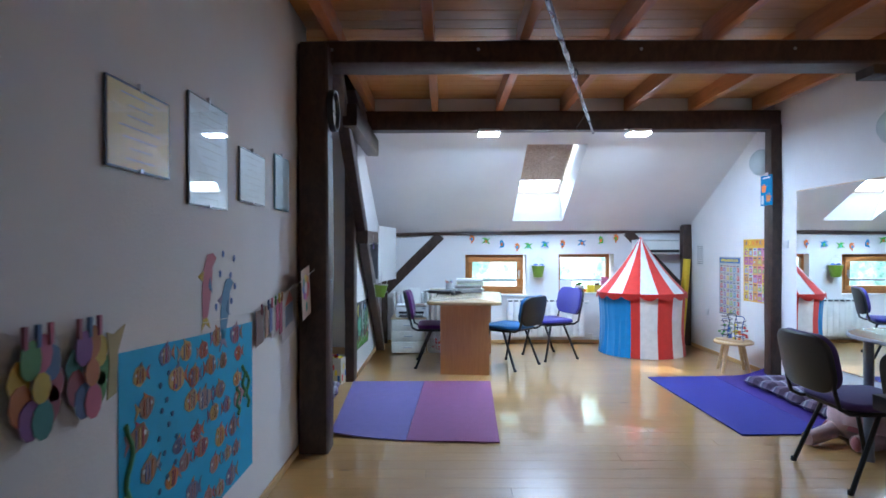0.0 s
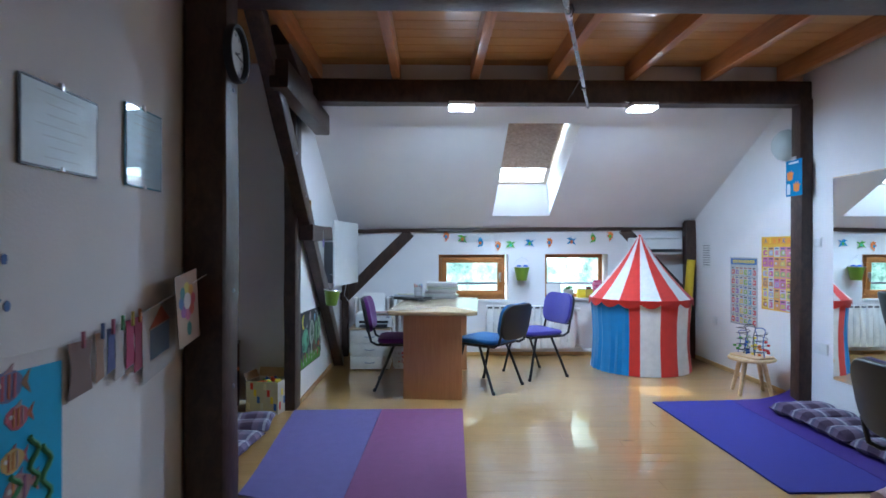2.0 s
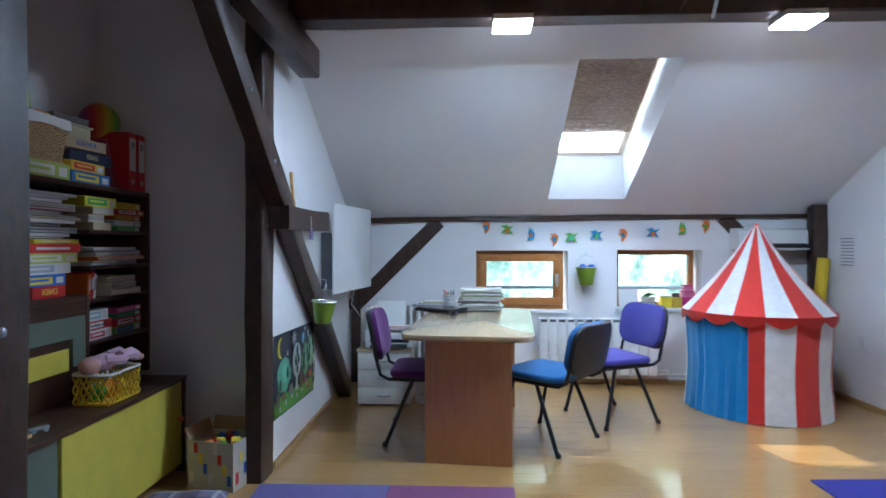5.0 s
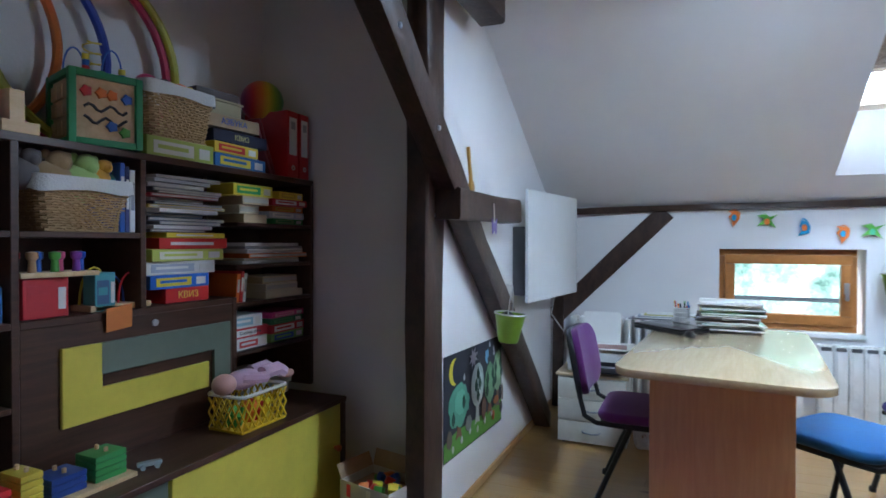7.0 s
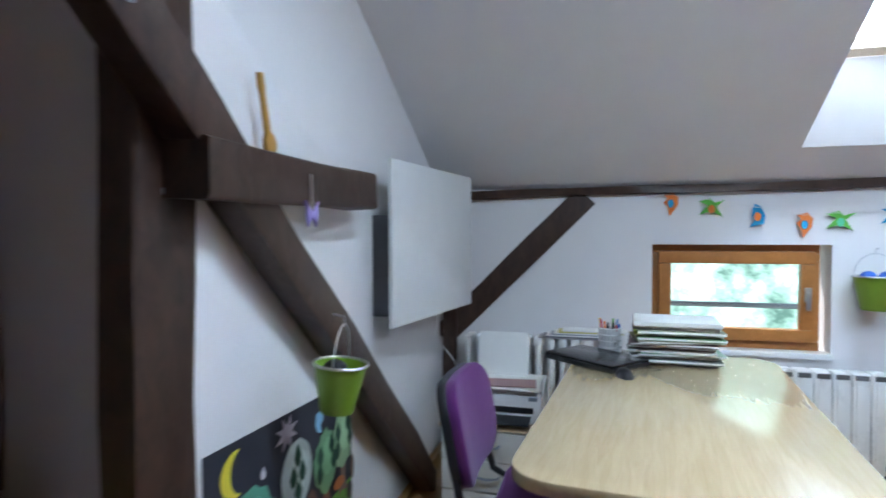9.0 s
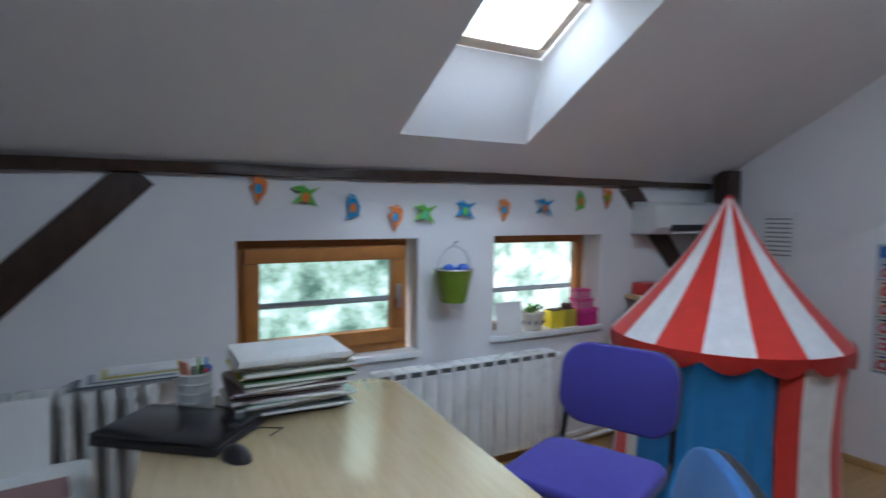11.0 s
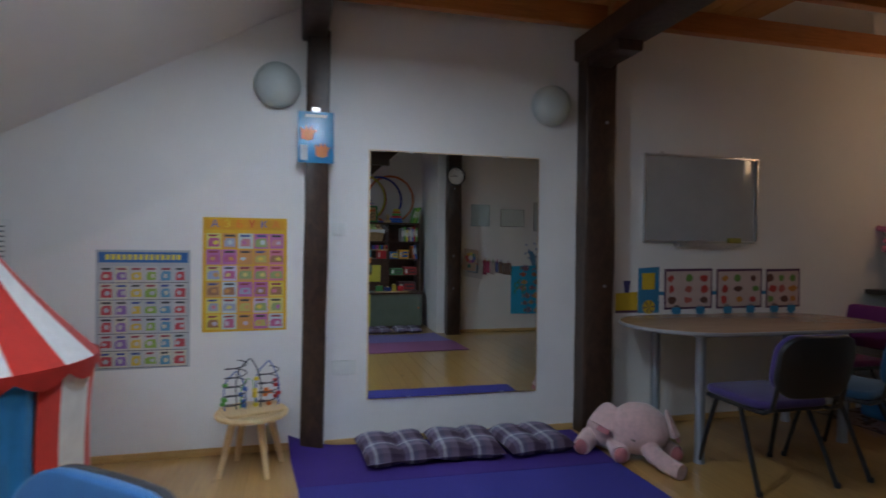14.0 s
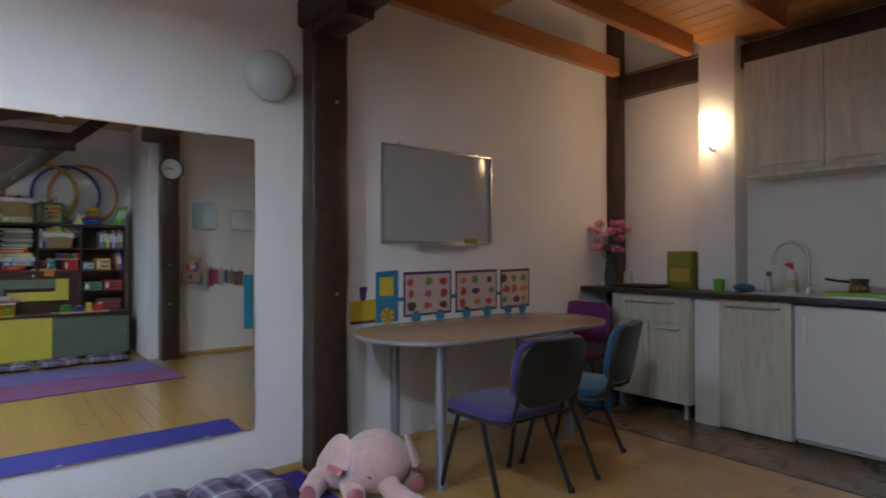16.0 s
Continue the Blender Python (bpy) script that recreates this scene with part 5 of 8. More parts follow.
def doll_basket():
    t = thing("toy_basket", pose(-1.45, 5.09, 0.514), "yellow openwork plastic basket of toys", "basket")
    y = paint((0.66, 0.42, 0.02), 0.35)
    w, d, h = 0.24, 0.16, 0.135
    bm = None
    for side in range(4):
        span = w if side % 2 == 0 else d
        n = 7 if side % 2 == 0 else 5
        for k in range(n):
            a, b = -span / 2 + span * k / n, -span / 2 + span * (k + 1) / n
            for u0, u1 in ((a, b), (b, a)):
                for lv in range(2):
                    za, zb = 0.012 + lv * 0.055, 0.012 + (lv + 1) * 0.055
                    off = (d if side % 2 == 0 else w) / 2 * (1 if side < 2 else -1)
                    p = [(off, u0, za), (off, u1, zb)] if side % 2 == 0 else [(u0, off, za), (u1, off, zb)]
                    bm = b_tube(p, 0.0035, 4, bm)
    part("lattice", bm, y, t)
    part("floor_plate", b_box(-d / 2, d / 2, -w / 2, w / 2, 0, 0.01, 0.003), y, t)
    part("rim", b_tube([(px, py, h) for px, py in rounded(-d / 2 - 0.004, d / 2 + 0.004, -w / 2 - 0.004, w / 2 + 0.004, 0.02, 3)], 0.007, 6, closed=True), paint((0.75, 0.70, 0.62), 0.35), t, "white rim")
    for py, c in ((-0.07, GREEN), (0.0, ORANGE), (0.07, YELLOW), (0.03, RED)):
        solo("toy_block", b_box(-0.03, 0.03, -0.03, 0.03, -0.03, 0.03, 0.006), paint(c, 0.4), "coloured plastic toy block inside the basket", "toy block", "blocks in the basket", pose(-1.45, 5.09 + py, 0.557, 20, 15, 30))
    bm = b_ball((0, -0.125, 0.036), 0.043, (1, 1.08, 0.9))
    doll = thing("doll", pose(-1.45, 5.09, 0.655), "baby doll in lilac clothes lying on the basket", "doll")
    skin, lil = paint((0.56, 0.30, 0.25), 0.5), fabric("doll_clothes", (0.56, 0.36, 0.46))
    part("head", bm, skin, doll)
    bm = b_ball((0, -0.03, 0.036), 0.052, (0.95, 1.5, 0.72))
    bm = b_tube([(0.03, -0.06, 0.05), (0.06, -0.03, 0.045), (0.065, 0.02, 0.04)], 0.022, 8, bm)
    bm = b_tube([(-0.03, 0.04, 0.045), (-0.03, 0.13, 0.05), (-0.03, 0.16, 0.03)], 0.028, 8, bm)
    bm = b_tube([(0.03, 0.04, 0.045), (0.035, 0.12, 0.05), (0.035, 0.155, 0.03)], 0.028, 8, bm)
    part("clothes", bm, lil, doll)
    bm = b_ball((0.035, 0.185, 0.018), 0.022, (1, 1.5, 0.8))
    part("foot", b_ball((-0.03, 0.19, 0.018), 0.022, (1, 1.5, 0.8), bm), skin, doll)


doll_basket()


def sorting_blocks():
    t = thing("sorting_board", pose(-1.47, 4.455, 0.514), "wooden sorting board with stacked coloured plates", "toy")
    part("base", b_box(-0.05, 0.07, -0.36, 0.12, 0, 0.014, 0.003), m_toywood, t)
    for k, (y, c, n, w) in enumerate(((0.055, (0.05, 0.28, 0.07), 4, 0.095), (-0.065, (0.02, 0.06, 0.26), 3, 0.095), (-0.16, (0.62, 0.48, 0.05), 5, 0.055), (-0.25, RED, 4, 0.085))):
        for i in range(n):
            part("plate", b_box(-0.045, 0.045, y - w / 2, y + w / 2, 0.0145 + 0.0185 * i, 0.0315 + 0.0185 * i, 0.003), paint(c, 0.4), t)
        for px in (-0.02, 0.02):
            part("peg", b_lathe([(0.006, 0), (0.006, 0.012), (0, 0.015)], 8, px, y), m_toywood, t).location.z = 0.0145 + 0.0185 * n


sorting_blocks()
bm = b_box(-0.035, 0.035, -0.012, 0.012, 0.008, 0.022, 0.006)
for a in (-0.02, 0.02):
    bm = b_tube([(a, -0.018, 0.008), (a, 0.018, 0.008)], 0.008, 8, bm)
solo("toy_car", bm, paint((0.30, 0.36, 0.38), 0.4), "tiny grey and white toy car on the cabinet", "toy car", m=pose(-1.42, 4.63, 0.514, 0, 0, 60))


def print_box():
    t = thing("toy_carton", pose(-1.06, 5.42, 0, 0, 0, -12), "open printed cardboard carton full of toy blocks", "carton")
    cols = (CREAM, RED, YELLOW, BLUE, (0.6, 0.6, 0.58))
    for x0, x1, y0, y1 in ((-0.13, 0.13, -0.10, -0.096), (-0.13, 0.13, 0.096, 0.10), (-0.13, -0.126, -0.096, 0.096), (0.126, 0.13, -0.096, 0.096)):
        part("side", b_box(x0, x1, y0, y1, 0.0, 0.24), paint((0.55, 0.50, 0.40), 0.6), t)
    part("bottom", b_box(-0.126, 0.126, -0.096, 0.096, 0.0, 0.004), m_card, t)
    part("flap", moved(b_box(-0.13, 0.13, -0.001, 0.001, 0, 0.07), pose(0, 0.098, 0.24, -18, 0, 0)), m_card, t)
    part("flap", moved(b_box(-0.001, 0.001, -0.096, 0.096, 0, 0.06), pose(-0.128, 0, 0.24, 0, -25, 0)), m_card, t)
    for k in range(9):
        part("printed_patch", b_box(-0.12 + 0.027 * k, -0.098 + 0.027 * k, -0.1012, -0.1, 0.03 + 0.05 * ((k * 7) % 4), 0.08 + 0.05 * ((k * 7) % 4)), paint(cols[k % 5], 0.5), t)
    for k in range(5):
        part("printed_patch", b_box(0.13, 0.1312, -0.08 + 0.034 * k, -0.056 + 0.034 * k, 0.03 + 0.035 * ((k * 3) % 5), 0.09 + 0.03 * ((k * 3) % 5)), paint((cols[(k + 1) % 5]), 0.5), t)
    for k in range(14):
        c = (RED, YELLOW, BLUE, GREEN, ORANGE)[k % 5]
        solo("toy_block", b_box(-0.02, 0.02, -0.015, 0.015, -0.015, 0.015, 0.003), paint(c, 0.4), "coloured plastic building block in the carton", "toy block", "blocks in the carton", pose(-1.06 + random.uniform(-0.09, 0.09), 5.42 + random.uniform(-0.06, 0.06), 0.215 + random.uniform(0, 0.02), random.uniform(0, 90), random.uniform(0, 40), random.uniform(0, 90)))
    part("filling", b_box(-0.125, 0.125, -0.095, 0.095, 0.004, 0.205), m_card, t)


print_box()

# ---- under the slope: radiators, air conditioner, things on the desk ----


def radiator():
    t = thing("radiator", pose(0, 0, 0), "white aluminium panel radiator under the windows", "radiator", "radiators")
    x, n = 0.82, 13
    for i in range(n):
        part("section", b_box(x + 0.0775 * i + 0.002, x + 0.0775 * (i + 1) - 0.002, 7.49, 7.585, 0.10, 0.585, 0.010, bm=b_box(x + 0.0775 * i + 0.016, x + 0.0775 * (i + 1) - 0.016, 7.484, 7.50, 0.13, 0.555, 0.005)), m_enamel, t)
        part("grille", b_box(x + 0.0775 * i + 0.012, x + 0.0775 * (i + 1) - 0.012, 7.487, 7.495, 0.556, 0.578), paint((0.10, 0.10, 0.10), 0.5), t)
    part("valve", b_lathe([(0, 0), (0.018, 0), (0.022, 0.02), (0.020, 0.06), (0, 0.062)], 14), m_whiteplastic, t).matrix_basis = pose(1.835, 7.535, 0.545, 0, 90, 0)
    part("pipe", b_tube([(1.85, 7.54, 0.13), (1.93, 7.54, 0.13), (1.94, 7.54, 0.06), (3.05, 7.57, 0.06)], 0.010), m_enamel, t)
    part("pipe", b_tube([(1.85, 7.56, 0.09), (3.05, 7.585, 0.10)], 0.010), m_enamel, t)
    for k in (0, 12):
        part("bracket", b_box(x + 0.0775 * k + 0.02, x + 0.0775 * k + 0.05, 7.585, YK, 0.30, 0.34), m_enamel, t)


radiator()


def iron_radiator():
    t = thing("cast_iron_radiator", pose(0, 0, 0), "old white cast-iron column radiator against the knee wall", "radiator", "radiators")
    for i in range(11):
        x = -0.66 + 0.062 * i
        bm = None
        for y in (7.46, 7.51, 7.56):
            bm = b_tube([(x, y, 0.14), (x, y, 0.66)], 0.017, 8, bm)
        bm = b_box(x - 0.024, x + 0.024, 7.445, 7.575, 0.64, 0.69, 0.016, bm=bm)
        bm = b_box(x - 0.024, x + 0.024, 7.445, 7.575, 0.11, 0.16, 0.016, bm=bm)
        part("column", bm, m_enamel, t)
    for x in (-0.66, -0.04):
        part("foot", b_box(x - 0.015, x + 0.015, 7.46, 7.56, 0, 0.12, 0.004), m_enamel, t)
    z = 0.69
    for k, c in enumerate((GREY, (0.10, 0.11, 0.13), WHITE, (0.3, 0.35, 0.4), WHITE, (0.55, 0.50, 0.16), WHITE)):
        solo("magazine", b_box(-0.16, 0.16, -0.055, 0.055, 0, 0.006), paint(c, 0.5), "magazine lying on the old radiator", "magazine", "magazines on the radiator", pose(-0.13 + 0.02 * k, 7.51, z, 0, 0, random.uniform(-6, 6)))
        z += 0.0065


iron_radiator()


def air_conditioner():
    t = thing("air_conditioner", pose(0, 0, 0), "white wall air conditioner behind the play tent", "air conditioner")
    o = [(7.62, 1.175), (7.62, 1.365), (7.47, 1.365), (7.435, 1.345), (7.43, 1.22), (7.47, 1.18)]
    bm = b_prism(o, 2.48, 3.05, 0.012, 3)
    for v in bm.verts:
        v.co = Vector((v.co.z, v.co.x, v.co.y))
    bmesh.ops.recalc_face_normals(bm, faces=bm.faces[:])
    part("body", bm, m_whiteplastic, t)
    part("louvre", b_box(2.60, 3.04, 7.426, 7.44, 1.20, 1.235, 0.003), m_blackplastic, t)
    part("flap", b_box(2.60, 3.04, 7.40, 7.43, 1.185, 1.195, 0.003), m_whiteplastic, t)


air_conditioner()
solo("foam_roll", b_lathe([(0, 0.001), (0.045, 0.001), (0.045, 1.12), (0.012, 1.12), (0.012, 1.09), (0, 1.09)], 20), paint((0.70, 0.50, 0.02), 0.6), "yellow foam roll standing in the corner", "foam roll", m=pose(2.99, 7.30, 0.0, 2, 4, 0))
solo("wall_shelf", b_box(2.45, 2.66, 7.47, YK, 0.80, 0.825, 0.003), m_toywood, "small wooden shelf behind the tent", "shelf")
solo("red_box", b_box(-0.07, 0.07, -0.05, 0.05, 0, 0.07, 0.004), paint(RED, 0.4), "small red carton on the wooden shelf", "box", m=pose(2.55, 7.54, 0.825))


def drawers():
    t = thing("drawer_unit", pose(-0.435, 7.02, 0), "white drawer unit with three drawers beside the desk", "drawer unit")
    part("carcass", b_box(-0.20, 0.20, -0.18, 0.20, 0.012, 0.41, 0.003), m_enamel, t)
    part("top", b_box(-0.21, 0.21, -0.20, 0.21, 0.41, 0.428, 0.003), m_maple_edge, t)
    for i in range(3):
        d = part("drawer", b_box(-0.198, 0.198, -0.198, -0.178, 0.018 + 0.13 * i, 0.142 + 0.13 * i, 0.003), mat("drawer_front", (0.70, 0.68, 0.62), 0.4), t)
        part("handle", b_tube([(-0.05, -0.199, 0.088 + 0.13 * i), (-0.045, -0.218, 0.085 + 0.13 * i), (0.0, -0.222, 0.080 + 0.13 * i), (0.045, -0.218, 0.085 + 0.13 * i), (0.05, -0.199, 0.088 + 0.13 * i)], 0.005, 6), m_steel, d)
    for x in (-0.17, 0.17):
        for y in (-0.15, 0.17):
            part("foot", b_lathe([(0, 0), (0.014, 0), (0.014, 0.013), (0, 0.013)], 8, x, y), m_blackplastic, t)


drawers()


def printer():
    t = thing("printer", pose(-0.40, 7.02, 0.428), "white desktop printer with paper on the drawer unit", "printer")
    part("body", b_box(-0.19, 0.19, -0.14, 0.15, 0.0, 0.145, 0.018, 3), m_whiteplastic, t)
    part("output_slot", b_box(-0.15, 0.15, -0.1425, -0.12, 0.045, 0.072, 0.004), m_blackplastic, t)
    part("tray", moved(b_box(-0.14, 0.14, -0.10, 0.0, 0, 0.008, 0.003), pose(0, -0.12, 0.03, 8, 0, 0)), m_blackplastic, t, "dark paper tray")
    part("panel_button", b_box(0.13, 0.165, -0.142, -0.139, 0.10, 0.118, 0.001), m_steel, t)
    part("paper", moved(b_box(-0.115, 0.115, 0, 0.003, 0, 0.215), pose(-0.02, 0.09, 0.13, -14, 0, 0)), m_paper, t)
    part("sheet", b_box(-0.12, 0.17, -0.16, 0.05, 0.146, 0.149), m_paper, t)
    part("booklet", moved(b_box(-0.11, 0.12, -0.075, 0.055, 0, 0.003), pose(0.03, -0.05, 0.1495, 0, 0, 6)), paint((0.36, 0.20, 0.19), 0.6), t)


printer()


def waste_basket():
    t = thing("waste_basket", pose(-0.12, 6.98, 0.0, 0, 0, 10), "white openwork plastic basket with red rubbish inside", "waste basket")
    part("bottom", b_prism(rounded(-0.075, 0.075, -0.075, 0.075, 0.02, 4), 0.0, 0.012, 0.003), m_whiteplastic, t)
    for i in range(6):
        w, z = 0.076 + 0.0036 * i, 0.012 + 0.044 * i
        part("hoop", b_tube([(x, y, z) for x, y in rounded(-w, w, -w, w, 0.02, 4)], 0.007 if i < 5 else 0.009, 6, closed=True), m_whiteplastic, t)
    for i in range(16):
        u = (-0.055, -0.018, 0.018, 0.055)[i % 4]
        q = Matrix.Rotation(math.pi / 2 * (i // 4), 4, "Z")
        part("rib", b_tube([q @ Vector((u, -0.076, 0.008)), q @ Vector((u * 1.15, -0.094, 0.232))], 0.0075, 6), m_whiteplastic, t)
    for k in range(6):
        a = k * 1.9
        part("rubbish", b_ball((0.04 * math.cos(a), 0.04 * math.sin(a), 0.045 + 0.022 * k), 0.032, (1, 1.1, 0.7), n=8), paint(((0.55, 0.05, 0.05), (0.6, 0.58, 0.55))[k % 3 == 2], 0.6), t)


waste_basket()


def laptop():
    t = thing("laptop", pose(0.0, 6.82, 0.7245, 0, 0, -40), "closed black laptop on the desk", "laptop")
    part("base", b_prism(rounded(-0.17, 0.17, -0.115, 0.115, 0.015, 3), 0, 0.018, 0.003), m_blackplastic, t)
    part("lid", b_prism(rounded(-0.17, 0.17, -0.115, 0.115, 0.015, 3), 0.019, 0.028, 0.003), mat("laptop_lid", (0.012, 0.012, 0.014), 0.18, var=0.1), t)
    part("cable", b_tube([(-0.15, 0.11, 0.01), (-0.12, 0.17, 0.006), (-0.02, 0.19, 0.006), (0.06, 0.17, 0.006)], 0.003, 6), m_blackplastic, t)
    m = thing("computer_mouse", pose(0.10, 6.60, 0.7245, 0, 0, 20), "black computer mouse with cable on the desk", "mouse")
    part("shell", b_ball((0, 0, 0.0), 0.034, (0.85, 1.4, 0.95), n=16), m_blackplastic, m)
    part("cable", b_tube([(0, 0.045, 0.006), (0.05, 0.10, 0.004), (0.13, 0.12, 0.004), (0.17, 0.07, 0.004), (0.12, 0.05, 0.004)], 0.0018, 5), m_blackplastic, m)


laptop()


def pen_cup():
    t = thing("pen_holder", pose(0.055, 6.985, 0.7245), "white openwork pen holder full of coloured pens", "pen holder")
    part("base", b_lathe([(0, 0), (0.044, 0), (0.046, 0.004), (0, 0.0042)], 20), m_whiteplastic, t)
    for i in range(5):
        part("hoop", b_tube([(0.045 * math.cos(q * 0.314), 0.045 * math.sin(q * 0.314), 0.006 + 0.026 * i) for q in range(20)], 0.0035, 5, closed=True), m_whiteplastic, t)
    for q in range(20):
        part("wire", b_tube([(0.045 * math.cos(q * 0.314), 0.045 * math.sin(q * 0.314), 0.004), (0.045 * math.cos(q * 0.314 + 0.12), 0.045 * math.sin(q * 0.314 + 0.12), 0.112)], 0.003, 4), m_whiteplastic, t)
    part("liner", b_lathe([(0, 0.003), (0.040, 0.003), (0.041, 0.108)], 20), paint((0.55, 0.55, 0.55), 0.5), t)
    for k in range(11):
        a = k * 2.4
        c = (BLUE, RED, BLACK, GREEN, (0.6, 0.1, 0.15), BLUE, ORANGE, BLACK, (0.1, 0.3, 0.55), YELLOW, RED)[k]
        r = 0.024
        part("pen", b_tube([(r * math.cos(a), r * math.sin(a), 0.02), (r * 1.7 * math.cos(a + 0.3), r * 1.7 * math.sin(a + 0.3), 0.125 + 0.006 * (k % 5))], 0.0045, 6), paint(c, 0.35), t)


pen_cup()
z = 0.7245
for i in range(13):
    c = ((0.45, 0.45, 0.45), (0.08, 0.10, 0.10), WHITE, (0.35, 0.5, 0.4), WHITE, (0.14, 0.07, 0.07), (0.12, 0.06, 0.06), (0.5, 0.45, 0.35), (0.10, 0.22, 0.10), (0.72, 0.68, 0.05), (0.30, 0.32, 0.24), WHITE, WHITE)[i]
    h = (0.008, 0.014, 0.012, 0.01, 0.011, 0.016, 0.012, 0.008, 0.014, 0.008, 0.016, 0.014, 0.018)[i]
    t = thing("paper_folder", pose(0.295 + random.uniform(-0.012, 0.018), 6.93 + random.uniform(-0.02, 0.02), z, 0, 0, random.uniform(-7, 7)), "paper or folder in a tall pile on the desk", "folder", "paper pile")
    part("cover", b_box(-0.155, 0.155, -0.115, 0.115, 0, h, 0.001, 1), paint(c, 0.5), t)
    part("paper_block", b_box(-0.153, 0.159, -0.117, 0.113, h * 0.25, h * 0.75), m_paper, t)
    z += h + 0.0005


def bucket(m, label, r=0.085, h=0.15):
    t = thing("bucket", m, label, "bucket", "green metal buckets")
    g = paint((0.20, 0.33, 0.03), 0.35)
    part("pail", b_lathe([(0, 0.0), (r * 0.62, 0.0), (r * 0.66, 0.006), (r, h), (r + 0.004, h), (r + 0.004, h - 0.006), (r - 0.003, h - 0.002), (r * 0.6, 0.012), (0, 0.012)], 24), g, t)
    part("rim", b_tube([((r + 0.002) * math.cos(q * 0.2618), (r + 0.002) * math.sin(q * 0.2618), h) for q in range(24)], 0.004, 6, closed=True), m_chrome, t)
    part("handle", b_tube([(0, -r * math.cos(q * math.pi / 12), h - 0.005 + 0.11 * math.sin(q * math.pi / 12)) for q in range(13)], 0.0025, 6), m_chrome, t)
    part("hook", b_tube([(-0.03, 0, h + 0.13), (0, 0, h + 0.125), (0, 0, h + 0.10)], 0.003, 6), m_chrome, t)
    return t


bucket(pose(-0.662, 5.89, 0.757, 0, 5, 8), "lime green metal bucket hanging on the diagonal brace", 0.070, 0.13)
bucket(pose(1.228, 7.53, 0.875, 0, 0, 90), "lime green metal bucket hanging between the windows", 0.088, 0.155)
for k, (x, z, c) in enumerate(((1.195, 1.03, BLUE), (1.27, 1.03, BLUE), (-0.665, 0.872, BLACK))):
    solo("small_toy", b_ball((0, 0, 0), 0.028, (1.2, 1, 0.9)), paint(c, 0.5), "small toy lying in the green bucket", "toy", "toys in buckets", pose(x, 7.52 if k < 2 else 5.89, z))
ZS = W2[2] + 0.004
t = thing("flower_pot", pose(1.795, YK + 0.035, ZS), "white patterned plant pot on a saucer on the window sill", "flower pot", "pots on the sill")
part("saucer", b_lathe([(0, 0), (0.045, 0), (0.058, 0.014), (0.055, 0.015), (0.04, 0.004), (0, 0.004)], 20), paint((0.66, 0.65, 0.60), 0.4), t)
part("pot", b_lathe([(0, 0.005), (0.040, 0.005), (0.055, 0.03), (0.060, 0.07), (0.066, 0.078), (0.066, 0.094), (0.060, 0.094), (0.056, 0.078), (0, 0.078)], 22), paint((0.66, 0.64, 0.57), 0.35), t)
for q in range(10):
    part("painted_motif", b_ball((0.0575 * math.cos(q * 0.628), 0.0575 * math.sin(q * 0.628), 0.045), 0.009, (1, 1, 1.5), n=8), paint((0.16, 0.17, 0.20), 0.4), t)
for k in range(14):
    a, r = k * 2.4, 0.012 + 0.0028 * k
    part("leaf", moved(b_ball((0, 0, 0), 0.019, (1.3, 0.8, 0.25), n=8), pose(r * math.cos(a), r * math.sin(a), 0.104 + 0.010 * (k % 3), 0, -25, math.degrees(a))), paint(((0.10, 0.28, 0.05), (0.16, 0.36, 0.09))[k % 2], 0.5), t)
t = thing("flower_pot", pose(1.945, YK + 0.035, ZS), "square yellow plant pot on the window sill", "flower pot", "pots on the sill")
part("pot", b_prism(rounded(-0.045, 0.045, -0.045, 0.045, 0.008, 3), 0, 0.095, 0.004), paint((0.74, 0.58, 0.03), 0.4), t)
part("soil", b_box(-0.038, 0.038, -0.038, 0.038, 0.095, 0.098), paint((0.07, 0.045, 0.03), 0.9), t)
t = thing("flower_pot", pose(2.037, YK + 0.04, ZS), "square ochre plant pot with dark succulent on the sill", "flower pot", "pots on the sill")
part("pot", b_prism(rounded(-0.043, 0.043, -0.043, 0.043, 0.008, 3), 0, 0.095, 0.004), paint((0.52, 0.38, 0.05), 0.4), t)
part("soil", b_box(-0.036, 0.036, -0.036, 0.036, 0.095, 0.098), paint((0.07, 0.045, 0.03), 0.9), t)
for k in range(9):
    a = k * 0.7
    part("leaf", moved(b_ball((0, 0, 0.014), 0.014, (0.6, 0.6, 1.3), n=8), pose(0.022 * math.cos(a), 0.022 * math.sin(a), 0.098, 18 * math.sin(a), 18 * math.cos(a), 0)), paint((0.14, 0.06, 0.06), 0.6), t)
t = thing("storage_box", pose(2.152, YK + 0.035, ZS), "bright pink lidded box on the window sill", "box")
part("body", b_box(-0.066, 0.066, -0.055, 0.055, 0, 0.072, 0.004), paint((0.58, 0.03, 0.20), 0.45), t)
part("lid", b_box(-0.069, 0.069, -0.058, 0.058, 0.073, 0.098, 0.004), paint((0.62, 0.045, 0.24), 0.45), t)
